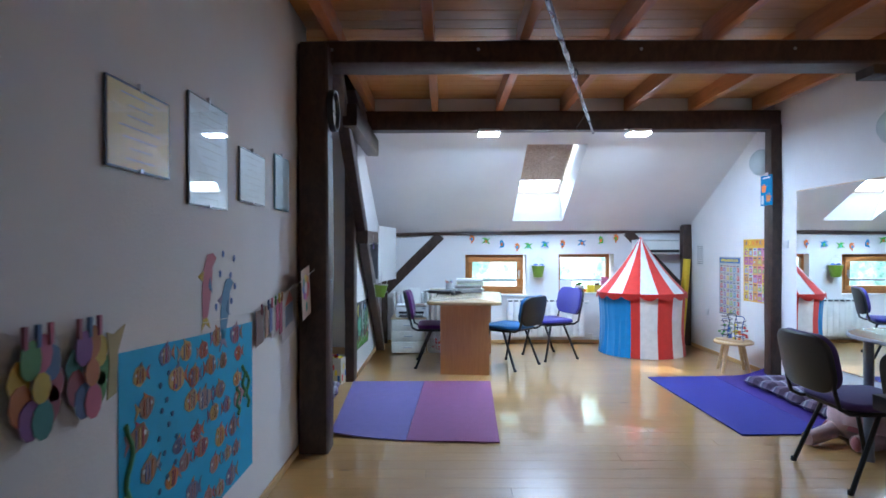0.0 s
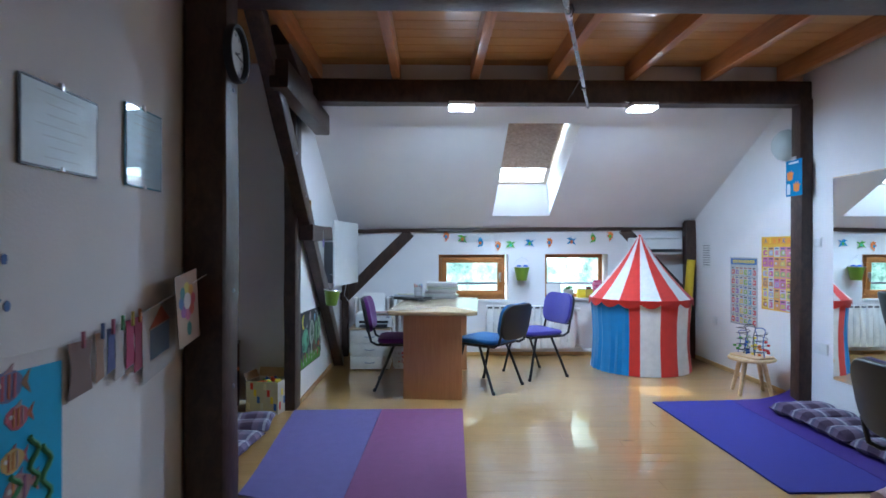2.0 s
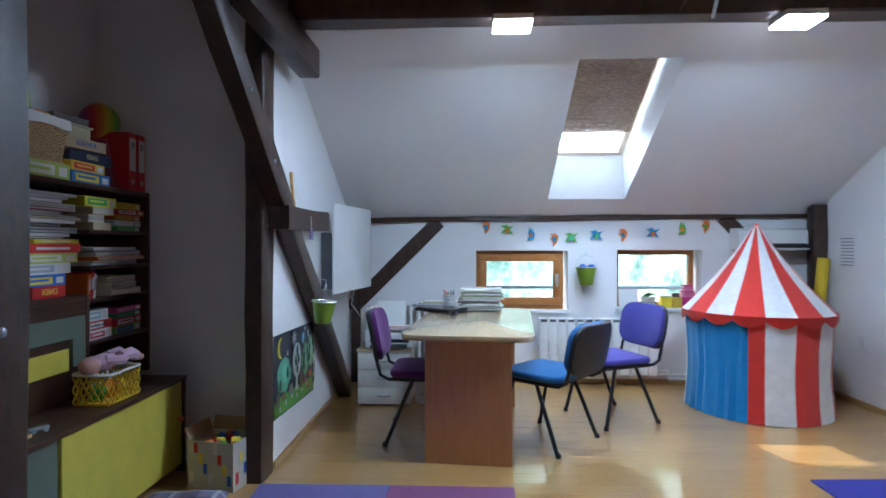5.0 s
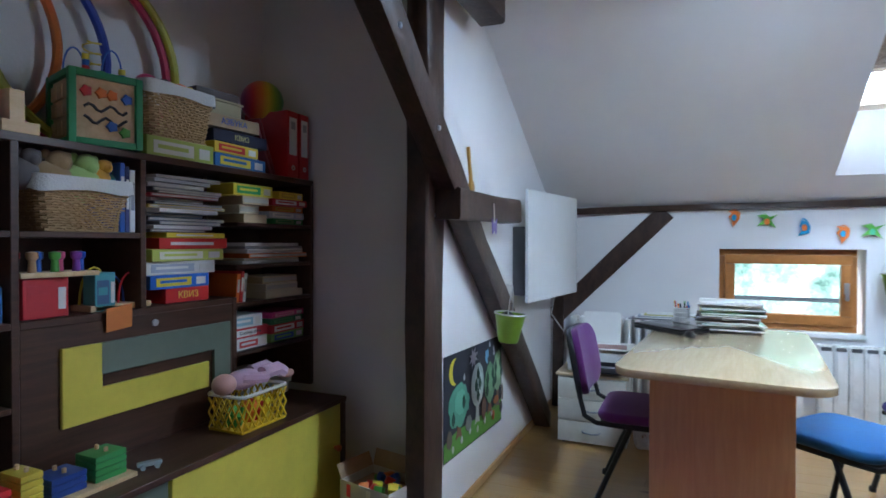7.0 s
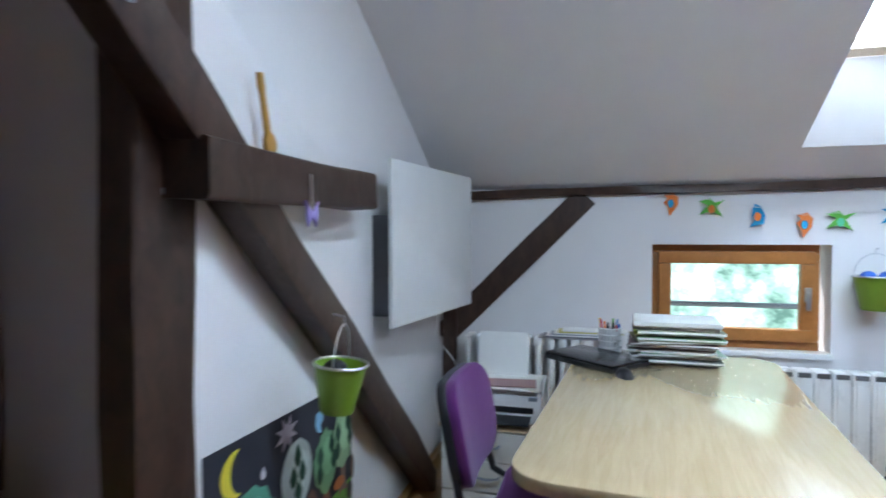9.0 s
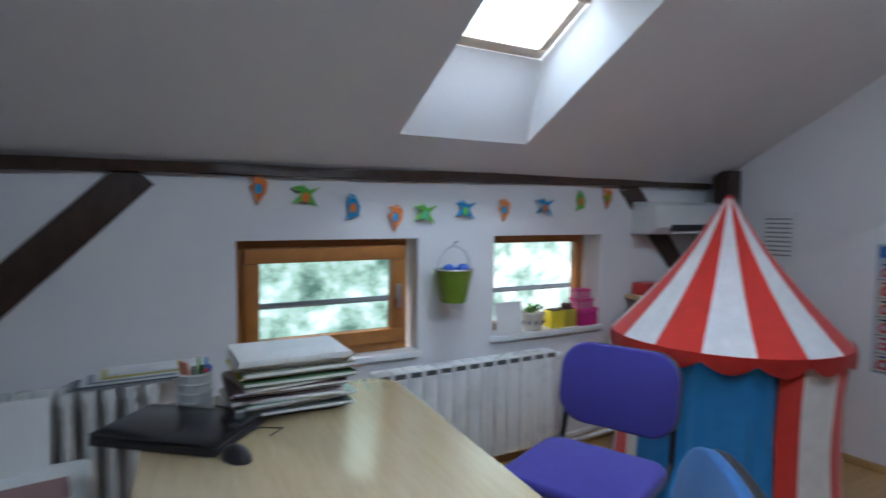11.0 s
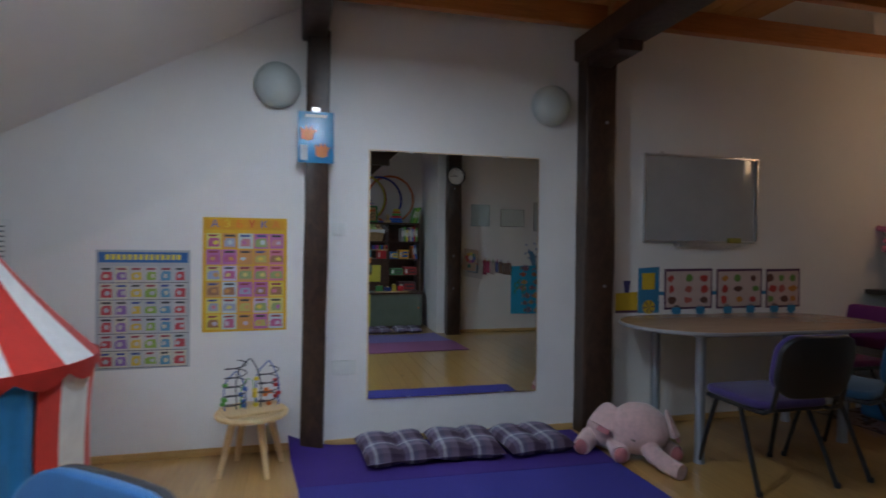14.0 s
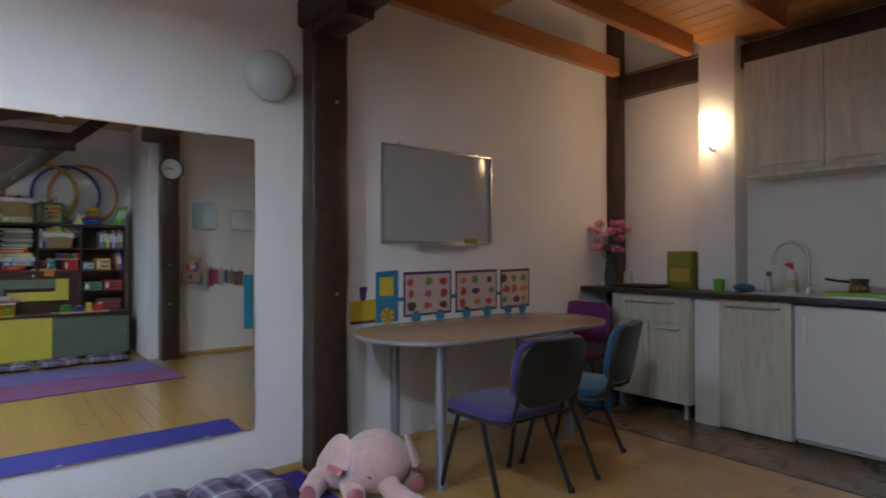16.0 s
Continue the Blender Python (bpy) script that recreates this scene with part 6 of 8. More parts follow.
for k, (z, w, dx) in enumerate(((0.098, 0.046, -0.015), (0.151, 0.038, -0.02))):
    t = thing("gift_box", pose(2.152 + dx, YK + 0.032, ZS + z + 0.001, 0, 0, 4 - 9 * k), "small pink and white striped gift box", "box", "striped gift boxes")
    part("body", b_box(-w, w, -w, w, 0, 0.034, 0.002), paint((0.66, 0.36, 0.44), 0.5), t)
    for j in range(3):
        part("stripe", b_box(-w - 0.0006, w + 0.0006, -w - 0.0006, w + 0.0006, 0.005 + 0.011 * j, 0.010 + 0.011 * j), paint((0.56, 0.03, 0.16), 0.5), t)
    part("lid", b_box(-w - 0.003, w + 0.003, -w - 0.003, w + 0.003, 0.036, 0.051, 0.002), paint((0.58, 0.06, 0.20), 0.5), t)
solo("paper_sheet", b_box(-0.085, 0.085, 0, 0.002, 0, 0.165), m_paper, "white sheet of paper leaning in the window", "paper", m=pose(1.615, YK - 0.01, ZS, -8, 0, 0))


def wall_cabinet():
    t = thing("wall_cupboard", pose(0, 0, 0), "shallow wall cupboard, shaded inside as a dark block, white door open", "cupboard")
    # solid dark block: the shade inside the open cupboard is in its colour
    part("body", b_box(XP, -0.765, 6.62, 7.10, 0.90, 1.305, 0.003), mat("cupboard_inside_shade", (0.10, 0.105, 0.12), 0.5), t)
    a, b = Vector((-0.75, 6.53, 0)), Vector((-0.63, 7.36, 0))
    d = part("door", b_box(0, (b - a).length, -0.009, 0.009, 0.87, 1.515, 0.003), m_panel, t, "white open cupboard door")
    d.matrix_basis = Matrix.Translation(a) @ pose(0, 0, 0, 0, 0, math.degrees(math.atan2(b.y - a.y, b.x - a.x)))
    for z in (1.0, 1.40):
        part("hinge", b_box(-0.70, -0.625, 7.33, 7.36, z - 0.02, z + 0.02, 0.003, bm=b_box(-0.84, -0.66, 7.335, 7.345, z - 0.008, z + 0.008)), m_chrome, t)
    part("cable", b_tube([(-0.70, 7.05, 0.90), (-0.73, 7.06, 0.75), (-0.66, 7.15, 0.62), (-0.62, 7.18, 0.50)], 0.003, 5), m_whiteplastic, t)


wall_cabinet()


def guitar():
    pts = [(0, 0), (0.03, -0.004), (0.042, 0.02), (0.034, 0.045), (0.022, 0.055), (0.020, 0.15), (0.026, 0.165), (0.024, 0.205), (0.008, 0.205), (0.004, 0.165), (0.008, 0.15), (0.004, 0.055), (-0.008, 0.04), (-0.010, 0.015)]
    bm = b_prism(pts, 0, 0.014, 0.003)
    solo("toy_guitar", bm, paint((0.50, 0.26, 0.05), 0.4), "small yellow wooden toy guitar leaning on the wall", "toy guitar", m=Matrix.Translation((-0.825, 5.82, 1.438)) @ pose(0, 0, 0, 14, 0, 0) @ Matrix(((0, 0, 1, 0), (1, 0, 0, 0), (0, 1, 0, 0), (0, 0, 0, 1))))
    bm = b_prism([(0, 0), (0.035, 0.03), (0.03, -0.01), (0.022, -0.04), (0, -0.012), (-0.022, -0.04), (-0.03, -0.01), (-0.035, 0.03)], 0, 0.006, 0.001)
    t = thing("butterfly_hanger", Matrix.Translation((-0.728, 5.88, 1.29)) @ Matrix(((0, 0, 1, 0), (1, 0, 0, 0), (0, 1, 0, 0), (0, 0, 0, 1))), "lilac butterfly ornament hanging from the timber", "ornament")
    part("wings", bm, paint((0.30, 0.24, 0.55), 0.5), t)
    part("ribbon", b_tube([(0, 0.01, 0.003), (0, 0.10, 0.0)], 0.004, 5), m_chrome, t)


guitar()
ON_LEFT = Matrix(((0, 0, 1, 0), (1, 0, 0, 0), (0, 1, 0, 0), (0, 0, 0, 1)))       # u along +y, v up, out along +x
ON_RIGHT = Matrix(((0, 0, -1, 0), (-1, 0, 0, 0), (0, 1, 0, 0), (0, 0, 0, 1)))    # u along -y, v up, out along -x
ON_KNEE = Matrix(((1, 0, 0, 0), (0, 0, -1, 0), (0, 1, 0, 0), (0, 0, 0, 1)))      # u along +x, v up, out along -y


def blob(cx, cy, rx, ry, n=12, wob=0.0, seed=0.0):
    return [(cx + rx * math.cos(2 * math.pi * i / n) * (1 + wob * noise.noise(Vector((i * 1.7, seed, 3.3)))), cy + ry * math.sin(2 * math.pi * i / n) * (1 + wob * noise.noise(Vector((i * 1.3, seed, 9.1))))) for i in range(n)]


def flat(name, pts, color, parent, lift, th=0.0015, rough=0.6):
    return part(name, b_prism(pts, lift, lift + th), paint(color, rough), parent, shade=False)


def forest_poster():
    t = thing("forest_poster", Matrix.Translation((XP + 0.002, 5.60, 0.25)) @ ON_LEFT, "child's collage poster of a night forest with trees", "poster")
    w, h = 0.80, 0.47
    flat("sheet", [(0, 0.01), (w, -0.02), (w, h - 0.02), (0, h)], (0.030, 0.032, 0.045), t, 0)
    flat("grass", [(0.005, 0.015), (w - 0.005, -0.01), (w - 0.005, 0.10), (w * 0.75, 0.085), (w * 0.5, 0.10), (w * 0.2, 0.115), (0.005, 0.095)], (0.13, 0.32, 0.045), t, 0.0016)
    leafage = (0.02, 0.075, 0.045)
    trees = ((0.17, 0.225, 0.118, 0.096, (0.12, 0.35, 0.23), (0.25, 0.10, 0.06), 0.30), (0.41, 0.265, 0.088, 0.105, (0.46, 0.52, 0.50), (0.46, 0.48, 0.45), 0.04), (0.595, 0.235, 0.080, 0.100, (0.17, 0.34, 0.18), (0.24, 0.10, 0.07), 0.28), (0.722, 0.27, 0.072, 0.105, (0.28, 0.44, 0.25), (0.20, 0.12, 0.10), 0.25))
    for k, (x, y, rx, ry, c, tr, wob) in enumerate(trees):
        up_to = 0.003 + 0.0003 * k
        flat("tree_trunk", [(x - 0.036, 0.075), (x - 0.01, 0.085), (x + 0.036, 0.072), (x + 0.020, 0.12), (x + 0.014, y), (x - 0.014, y), (x - 0.018, 0.12)], tr, t, up_to)
        flat("tree_crown", blob(x, y, rx, ry, 28, wob, k + 0.4), c, t, up_to + 0.0016)
        flat("crown_patch", blob(x + 0.01, y + 0.012, rx * 0.55, ry * 0.6, 18, 0.3, k + 2.0), [min(1, q * 1.3) for q in c], t, up_to + 0.0032)
        spots = ((-0.075, -0.045), (0.05, 0.005)) if k == 0 else ((0.0, 0.055), (-0.026, 0.0), (0.026, 0.002), (0.0, -0.05)) if k == 1 else ((-0.045, 0.03), (0.035, 0.045), (-0.05, -0.03), (0.05, -0.01))
        for dx, dy in spots:
            flat("paper_leaf", [(x + dx + px, y + dy + py) for px, py in ((0, -0.034), (0.013, -0.022), (0.020, -0.004), (0.012, 0.016), (0.0, 0.034), (-0.012, 0.016), (-0.020, -0.004), (-0.013, -0.022))], leafage, t, up_to + 0.0048)
    flat("moon", [(0.125 + 0.065 * math.cos(radians(a)), 0.385 + 0.060 * math.sin(radians(a))) for a in range(80, 281, 20)] + [(0.140 + 0.042 * math.cos(radians(a)), 0.385 + 0.055 * math.sin(radians(a))) for a in range(265, 94, -20)], (0.74, 0.62, 0.05), t, 0.0016)
    flat("star", [(0.36 + (0.062 if i % 2 else 0.028) * math.cos(i * 0.3927), 0.405 + (0.052 if i % 2 else 0.024) * math.sin(i * 0.3927)) for i in range(16)], (0.46, 0.40, 0.47), t, 0.0016)
    flat("paper_butterfly", [(0.535, 0.405), (0.575, 0.41), (0.585, 0.375), (0.565, 0.365), (0.57, 0.335), (0.545, 0.345), (0.53, 0.37)], (0.22, 0.46, 0.68), t, 0.0016)
    for x, y in ((0.24, 0.335), (0.60, 0.43), (0.665, 0.40), (0.67, 0.375)):
        flat("paper_drop", [(x, y + 0.020), (x + 0.011, y), (x + 0.007, y - 0.012), (x - 0.007, y - 0.012), (x - 0.011, y)], (0.56, 0.55, 0.58), t, 0.0016)
    for k, (x, y, rx, ry, c) in enumerate(((0.045, 0.105, 0.030, 0.040, (0.14, 0.10, 0.08)), (0.275, 0.115, 0.040, 0.035, (0.22, 0.22, 0.20)), (0.485, 0.13, 0.034, 0.055, (0.16, 0.075, 0.05)), (0.68, 0.125, 0.042, 0.020, (0.46, 0.13, 0.03)), (0.635, 0.055, 0.018, 0.026, (0.50, 0.10, 0.03)), (0.762, 0.065, 0.022, 0.030, (0.05, 0.05, 0.04)), (0.785, 0.14, 0.012, 0.045, (0.20, 0.13, 0.10)))):
        flat("paper_shape", blob(x, y, rx, ry, 20, 0.18, k + 0.7), c, t, 0.0095 + 0.0002 * k)
    for k in range(6):
        flat("paper_flower", blob(0.10 + 0.105 * k, 0.045 + 0.012 * (k % 3), 0.013, 0.018, 14, 0.5, k), (0.52, 0.54, 0.52), t, 0.0034)


forest_poster()


def garland():
    t = thing("bird_garland", Matrix.Translation((0, YK - 0.006, 0)) @ ON_KNEE, "string of felt birds in orange, green and blue", "garland")
    xs = (0.36, 0.55, 0.757, 0.96, 1.11, 1.33, 1.56, 1.82, 2.07, 2.27)
    zs = (1.385, 1.355, 1.315, 1.275, 1.285, 1.305, 1.315, 1.325, 1.365, 1.39)
    part("string", b_tube([(0.26, 1.42, 0.02)] + [(x, z + 0.04, 0.014) for x, z in zip(xs, zs)] + [(2.40, 1.43, 0.02)], 0.0015, 4), m_paper, t)
    og, gn, bl = (0.72, 0.20, 0.04), (0.12, 0.42, 0.06), (0.02, 0.26, 0.50)
    for k, (x, z) in enumerate(zip(xs, zs)):
        c = (og, gn, bl, og, gn, bl, og, bl, gn, og)[k]
        c2 = (bl, og, og, bl, (0.1, 0.5, 0.3), gn, bl, og, og, gn)[k]
        s = 1.15
        if k % 3 == 1 or k == 5:
            body = [(-0.05, 0.03), (-0.015, 0.012), (-0.05, -0.03), (0.0, -0.014), (0.045, -0.04), (0.02, 0.005), (0.055, 0.035), (0.012, 0.022), (-0.005, 0.042)]
        elif k % 3 == 0:
            body = [(-0.03, 0.035), (0.01, 0.045), (0.032, 0.02), (0.028, -0.015), (-0.005, -0.06), (-0.012, -0.02), (-0.03, 0.0), (-0.012, 0.02)]
        else:
            body = [(-0.01, 0.05), (0.012, 0.04), (0.03, 0.0), (0.024, -0.035), (-0.03, -0.05), (-0.012, -0.02), (-0.022, 0.0), (-0.018, 0.03)]
        b = flat("felt_bird", [(x + px * s, z + py * s) for px, py in body], c, t, 0.01, 0.004, 0.9)
        flat("felt_wing", blob(x, z - 0.006, 0.016, 0.022, 8), c2, b, 0.0146, 0.002, 0.9)


garland()

# lamps under the rear beam, opener rod
for lx in (0.425, 1.857):
    t = thing("ceiling_lamp", pose(lx, 5.50, 2.38), "square white LED lamp glowing under the beam", "lamp", "LED lamps")
    part("housing", b_box(-0.10, 0.10, -0.085, 0.085, -0.030, 0.0, 0.006), m_whiteplastic, t)
    part("diffuser", b_box(-0.097, 0.097, -0.082, 0.082, -0.044, -0.0302, 0.004), mat("glowing_diffuser", (0.86, 0.95, 1.0), 0.4, var=0, emit=40.0), t)
t = thing("opener_rod", pose(0, 0, 0), "grey telescopic steel rod slung below the two beams", "rod")
ra, rj, rr, re = (Vector(p) for p in ((0.37, 2.34, 2.392), (0.86, 3.80, 2.373), (1.235, 4.92, 2.351), (1.403, 5.42, 2.340)))
m_rod = mat("dull_steel_rod", (0.30, 0.32, 0.36), 0.28, 0.9, var=0.08)
part("outer_tube", b_tube([ra, rj], 0.0145, 12), m_rod, t)
part("middle_tube", b_tube([rj, rr], 0.0125, 12), m_rod, t)
part("inner_tube", b_tube([rr, re], 0.009, 10), m_rod, t)
part("joint_collar", b_tube([rj - (rj - ra).normalized() * 0.05, rj + (re - rj).normalized() * 0.02], 0.0165, 12), m_chrome, t)
part("ring", b_tube([rr - (re - rr).normalized() * 0.012, rr + (re - rr).normalized() * 0.012], 0.020, 14), m_blackmetal, t)
part("end_cap", b_tube([re - (re - rr).normalized() * 0.01, re + (re - rr).normalized() * 0.012], 0.012, 10), m_blackmetal, t)
part("strap", b_tube([(0.86, 3.75, 2.414), (0.875, 3.76, 2.385), (0.862, 3.77, 2.358), (0.842, 3.76, 2.385), (0.86, 3.75, 2.414)], 0.004, 6), m_blackmetal, t)
part("hanging_wire", b_tube([rr, rr + Vector((0.012, 0.10, 0.09)), rr + Vector((0.02, 0.54, 0.045))], 0.003, 6), m_blackmetal, t)

# ---- right wall ----
t = thing("wall_mirror", Matrix.Translation((XR, 0, 0)), "large rectangular wall mirror with thin wooden edge", "mirror")
part("glass", b_box(-0.014, -0.008, 4.118, 5.200, 0.272, 1.762, 0.001, 1), m_mirror, t, "mirror glass")
part("backing", b_box(-0.008, 0, 4.112, 5.206, 0.266, 1.768), m_toywood, t, "thin wooden edge")
for y in (4.35, 4.95):
    for z in (0.264, 1.755):
        part("clip", b_box(-0.017, -0.0142, y - 0.012, y + 0.012, z, z + 0.014, 0.001, 1), m_chrome, t)


def alphabet_poster(name, y1, z0, w, h, cols, rows, border, head, label, text):
    t = thing(name, Matrix.Translation((XR - 0.002, y1, z0)) @ ON_RIGHT, label, "poster", "alphabet posters")
    bm = b_prism([(0, 0), (w, 0.006), (w, h), (0, h)], 0, 0.0012)
    part("sheet", bm, paint(border, 0.35), t)
    hh = h * 0.105
    flat("title_band", [(0.012, h - hh), (w - 0.012, h - hh), (w - 0.012, h - 0.012), (0.012, h - 0.012)], head, t, 0.0013, 0.0006, 0.35)
    if text:
        for k, ch in enumerate(text):
            words(ch, hh * 0.85, paint((BLUE, YELLOW, ORANGE, RED, BLUE, ORANGE)[k % 6], 0.4), t, Matrix.Translation((w * (0.14 + 0.145 * k), h - hh * 0.55, 0.0028)))
    else:
        for k in range(14):
            flat("title_bar", [(w * (0.10 + 0.058 * k), h - hh * 0.78), (w * (0.14 + 0.058 * k), h - hh * 0.78), (w * (0.14 + 0.058 * k), h - hh * 0.35), (w * (0.10 + 0.058 * k), h - hh * 0.35)], (0.75, 0.62, 0.08), t, 0.002, 0.0006, 0.4)
    cw, ch = (w - 0.03) / cols, (h - hh - 0.03) / rows
    rnd = random.Random(5 + cols)
    pal = ((0.72, 0.58, 0.10), (0.62, 0.20, 0.30), (0.55, 0.48, 0.66), (0.66, 0.60, 0.20), (0.60, 0.34, 0.14), (0.50, 0.60, 0.66), (0.62, 0.30, 0.10), (0.50, 0.16, 0.40)) if text else ((0.52, 0.50, 0.50), (0.58, 0.55, 0.44), (0.46, 0.48, 0.50))
    inner = ((0.55, 0.24, 0.30), (0.34, 0.38, 0.55), (0.52, 0.46, 0.14), (0.40, 0.24, 0.46), (0.62, 0.30, 0.10), (0.50, 0.12, 0.28), (0.30, 0.40, 0.16), (0.36, 0.18, 0.10))
    by_column = ((0.52, 0.06, 0.08), (0.26, 0.14, 0.42), (0.62, 0.44, 0.06), (0.25, 0.40, 0.07), (0.10, 0.28, 0.46))
    for r in range(rows):
        if not text:
            flat("row_line", [(0.010, 0.011 + r * ch), (w - 0.010, 0.011 + r * ch), (w - 0.010, 0.014 + r * ch), (0.010, 0.014 + r * ch)], (0.05, 0.04, 0.06), t, 0.0026, 0.0005, 0.4)
        for c in range(cols):
            x0, y0 = 0.015 + c * cw, 0.012 + r * ch
            cell = flat("picture_cell", [(x0 + 0.003, y0 + 0.003), (x0 + cw - 0.003, y0 + 0.003), (x0 + cw - 0.003, y0 + ch - 0.003), (x0 + 0.003, y0 + ch - 0.003)], rnd.choice(pal), t, 0.0013, 0.0006, 0.4)
            a, b, k = cw * rnd.uniform(0.30, 0.42), ch * rnd.uniform(0.20, 0.28), rnd.uniform(-0.12, 0.12)
            mx, my = x0 + cw * 0.5, y0 + ch * 0.40
            pic = flat("picture", [(mx - a, my - b), (mx + a, my - b), (mx + a * (0.9 + k), my + b), (mx - a * 0.6, my + b * (1 + k)), (mx - a, my + b * 0.3)], rnd.choice(inner) if text else by_column[c % 5], cell, 0.002, 0.0004, 0.4)
            flat("picture_spot", blob(mx + cw * rnd.uniform(-0.15, 0.15), my, a * 0.45, b * 0.55, 8, 0.4, r * 3.0 + c), rnd.choice(pal), pic, 0.0025, 0.0003, 0.4)
            flat("caption_bar", [(x0 + cw * 0.18, y0 + ch * 0.76), (x0 + cw * rnd.uniform(0.6, 0.85), y0 + ch * 0.76), (x0 + cw * 0.8, y0 + ch * 0.88), (x0 + cw * 0.18, y0 + ch * 0.88)], rnd.choice(((0.05, 0.05, 0.06), (0.3, 0.05, 0.08), (0.05, 0.08, 0.3))), cell, 0.002, 0.0004, 0.4)


alphabet_poster("alphabet_poster", 6.13, 0.695, 0.455, 0.648, 5, 6, (0.72, 0.42, 0.02), (0.70, 0.33, 0.02), "yellow and orange alphabet poster with picture squares", "АЗБУКА")
alphabet_poster("picture_poster", 6.665, 0.500, 0.472, 0.655, 6, 6, (0.42, 0.45, 0.50), (0.03, 0.14, 0.42), "pale poster with blue title band and small pictures", "")
t = thing("wall_sign", Matrix.Translation((3.090, 5.62, 1.66)) @ ON_RIGHT, "blue laminated card with two orange shapes on the post", "card")
flat("card", [(0, 0), (0.20, 0), (0.20, 0.29), (0, 0.29)], (0.02, 0.22, 0.46), t, 0, 0.003, 0.15)
for x, y in ((0.055, 0.165), (0.135, 0.07)):
    flat("orange_shape", [(x - 0.035, y - 0.03), (x, y - 0.04), (x + 0.03, y - 0.03), (x + 0.034, y + 0.005), (x + 0.05, y + 0.02), (x + 0.026, y + 0.022), (x + 0.016, y + 0.045), (x + 0.006, y + 0.022), (x - 0.01, y + 0.045), (x - 0.018, y + 0.02), (x - 0.04, y + 0.035)], (0.66, 0.20, 0.02), t, 0.0032, 0.0008, 0.3)
flat("title_bar", [(0.04, 0.258), (0.16, 0.258), (0.16, 0.274), (0.04, 0.274)], (0.60, 0.66, 0.70), t, 0.0032, 0.0008, 0.3)
flat("text_block", [(0.015, 0.015), (0.055, 0.015), (0.055, 0.10), (0.015, 0.10)], (0.60, 0.66, 0.70), t, 0.0032, 0.0008, 0.3)
part("clip", b_box(0.075, 0.125, 0.285, 0.315, -0.002, 0.006, 0.002), m_chrome, t)
for y in (5.735, 4.045):
    t = thing("wall_lamp", Matrix.Translation((XR, y, 2.105)) @ ON_RIGHT, "round frosted glass wall lamp, switched off", "wall lamp", "round wall lamps")
    part("globe", b_lathe([(0.125, 0.012), (0.132, 0.03), (0.122, 0.07), (0.09, 0.105), (0.045, 0.122), (0, 0.127)], 28), mat("frosted_glass", (0.50, 0.56, 0.56), 0.35, var=0.04), t, "frosted glass bowl")
    part("base_ring", b_lathe([(0, 0), (0.115, 0), (0.128, 0.012), (0, 0.012)], 28), m_chrome, t)
    part("cable", b_tube([(0.115, 0.02, 0.006), (0.16, 0.01, 0.006), (0.19, 0.05, 0.006)], 0.003, 5), m_whiteplastic, t)
t = thing("light_switch", Matrix.Translation((XR, 5.420, 1.25)) @ ON_RIGHT, "white double light switch on the wall", "light switch")
part("plate", b_box(0, 0.085, 0, 0.075, 0, 0.010, 0.004), m_whiteplastic, t)
for k in (0.006, 0.044):
    part("rocker", b_box(k, k + 0.036, 0.008, 0.067, 0.0102, 0.016, 0.003), m_whiteplastic, t)
for y0, z0, w in ((5.415, 0.425, 0.145), (3.60, 0.44, 0.085), (7.02, 0.44, 0.08)):
    t = thing("power_socket", Matrix.Translation((XR, y0, z0)) @ ON_RIGHT, "white plastic power socket on the wall", "socket", "power sockets")
    part("plate", b_box(0, w, 0, 0.085, 0, 0.010, 0.004), m_whiteplastic, t)
    for k in range(2 if w > 0.1 else 1):
        part("insert", b_lathe([(0, 0.0085), (0.020, 0.0085), (0.021, 0.0125), (0.024, 0.0125), (0.024, 0.010)], 18, 0.04 + 0.065 * k, 0.0425), m_whiteplastic, t)
t = thing("notice", Matrix.Translation((XR - 0.001, 7.26, 1.03)) @ ON_RIGHT, "white printed sheet pinned to the wall", "notice")
flat("sheet", [(0, 0), (0.20, 0), (0.20, 0.28), (0, 0.28)], (0.74, 0.74, 0.74), t, 0, 0.001)
for k in range(9):
    flat("text_bar", [(0.02, 0.03 + 0.026 * k), (0.17, 0.03 + 0.026 * k), (0.17, 0.038 + 0.026 * k), (0.02, 0.038 + 0.026 * k)], (0.25, 0.25, 0.26), t, 0.0012, 0.0004)


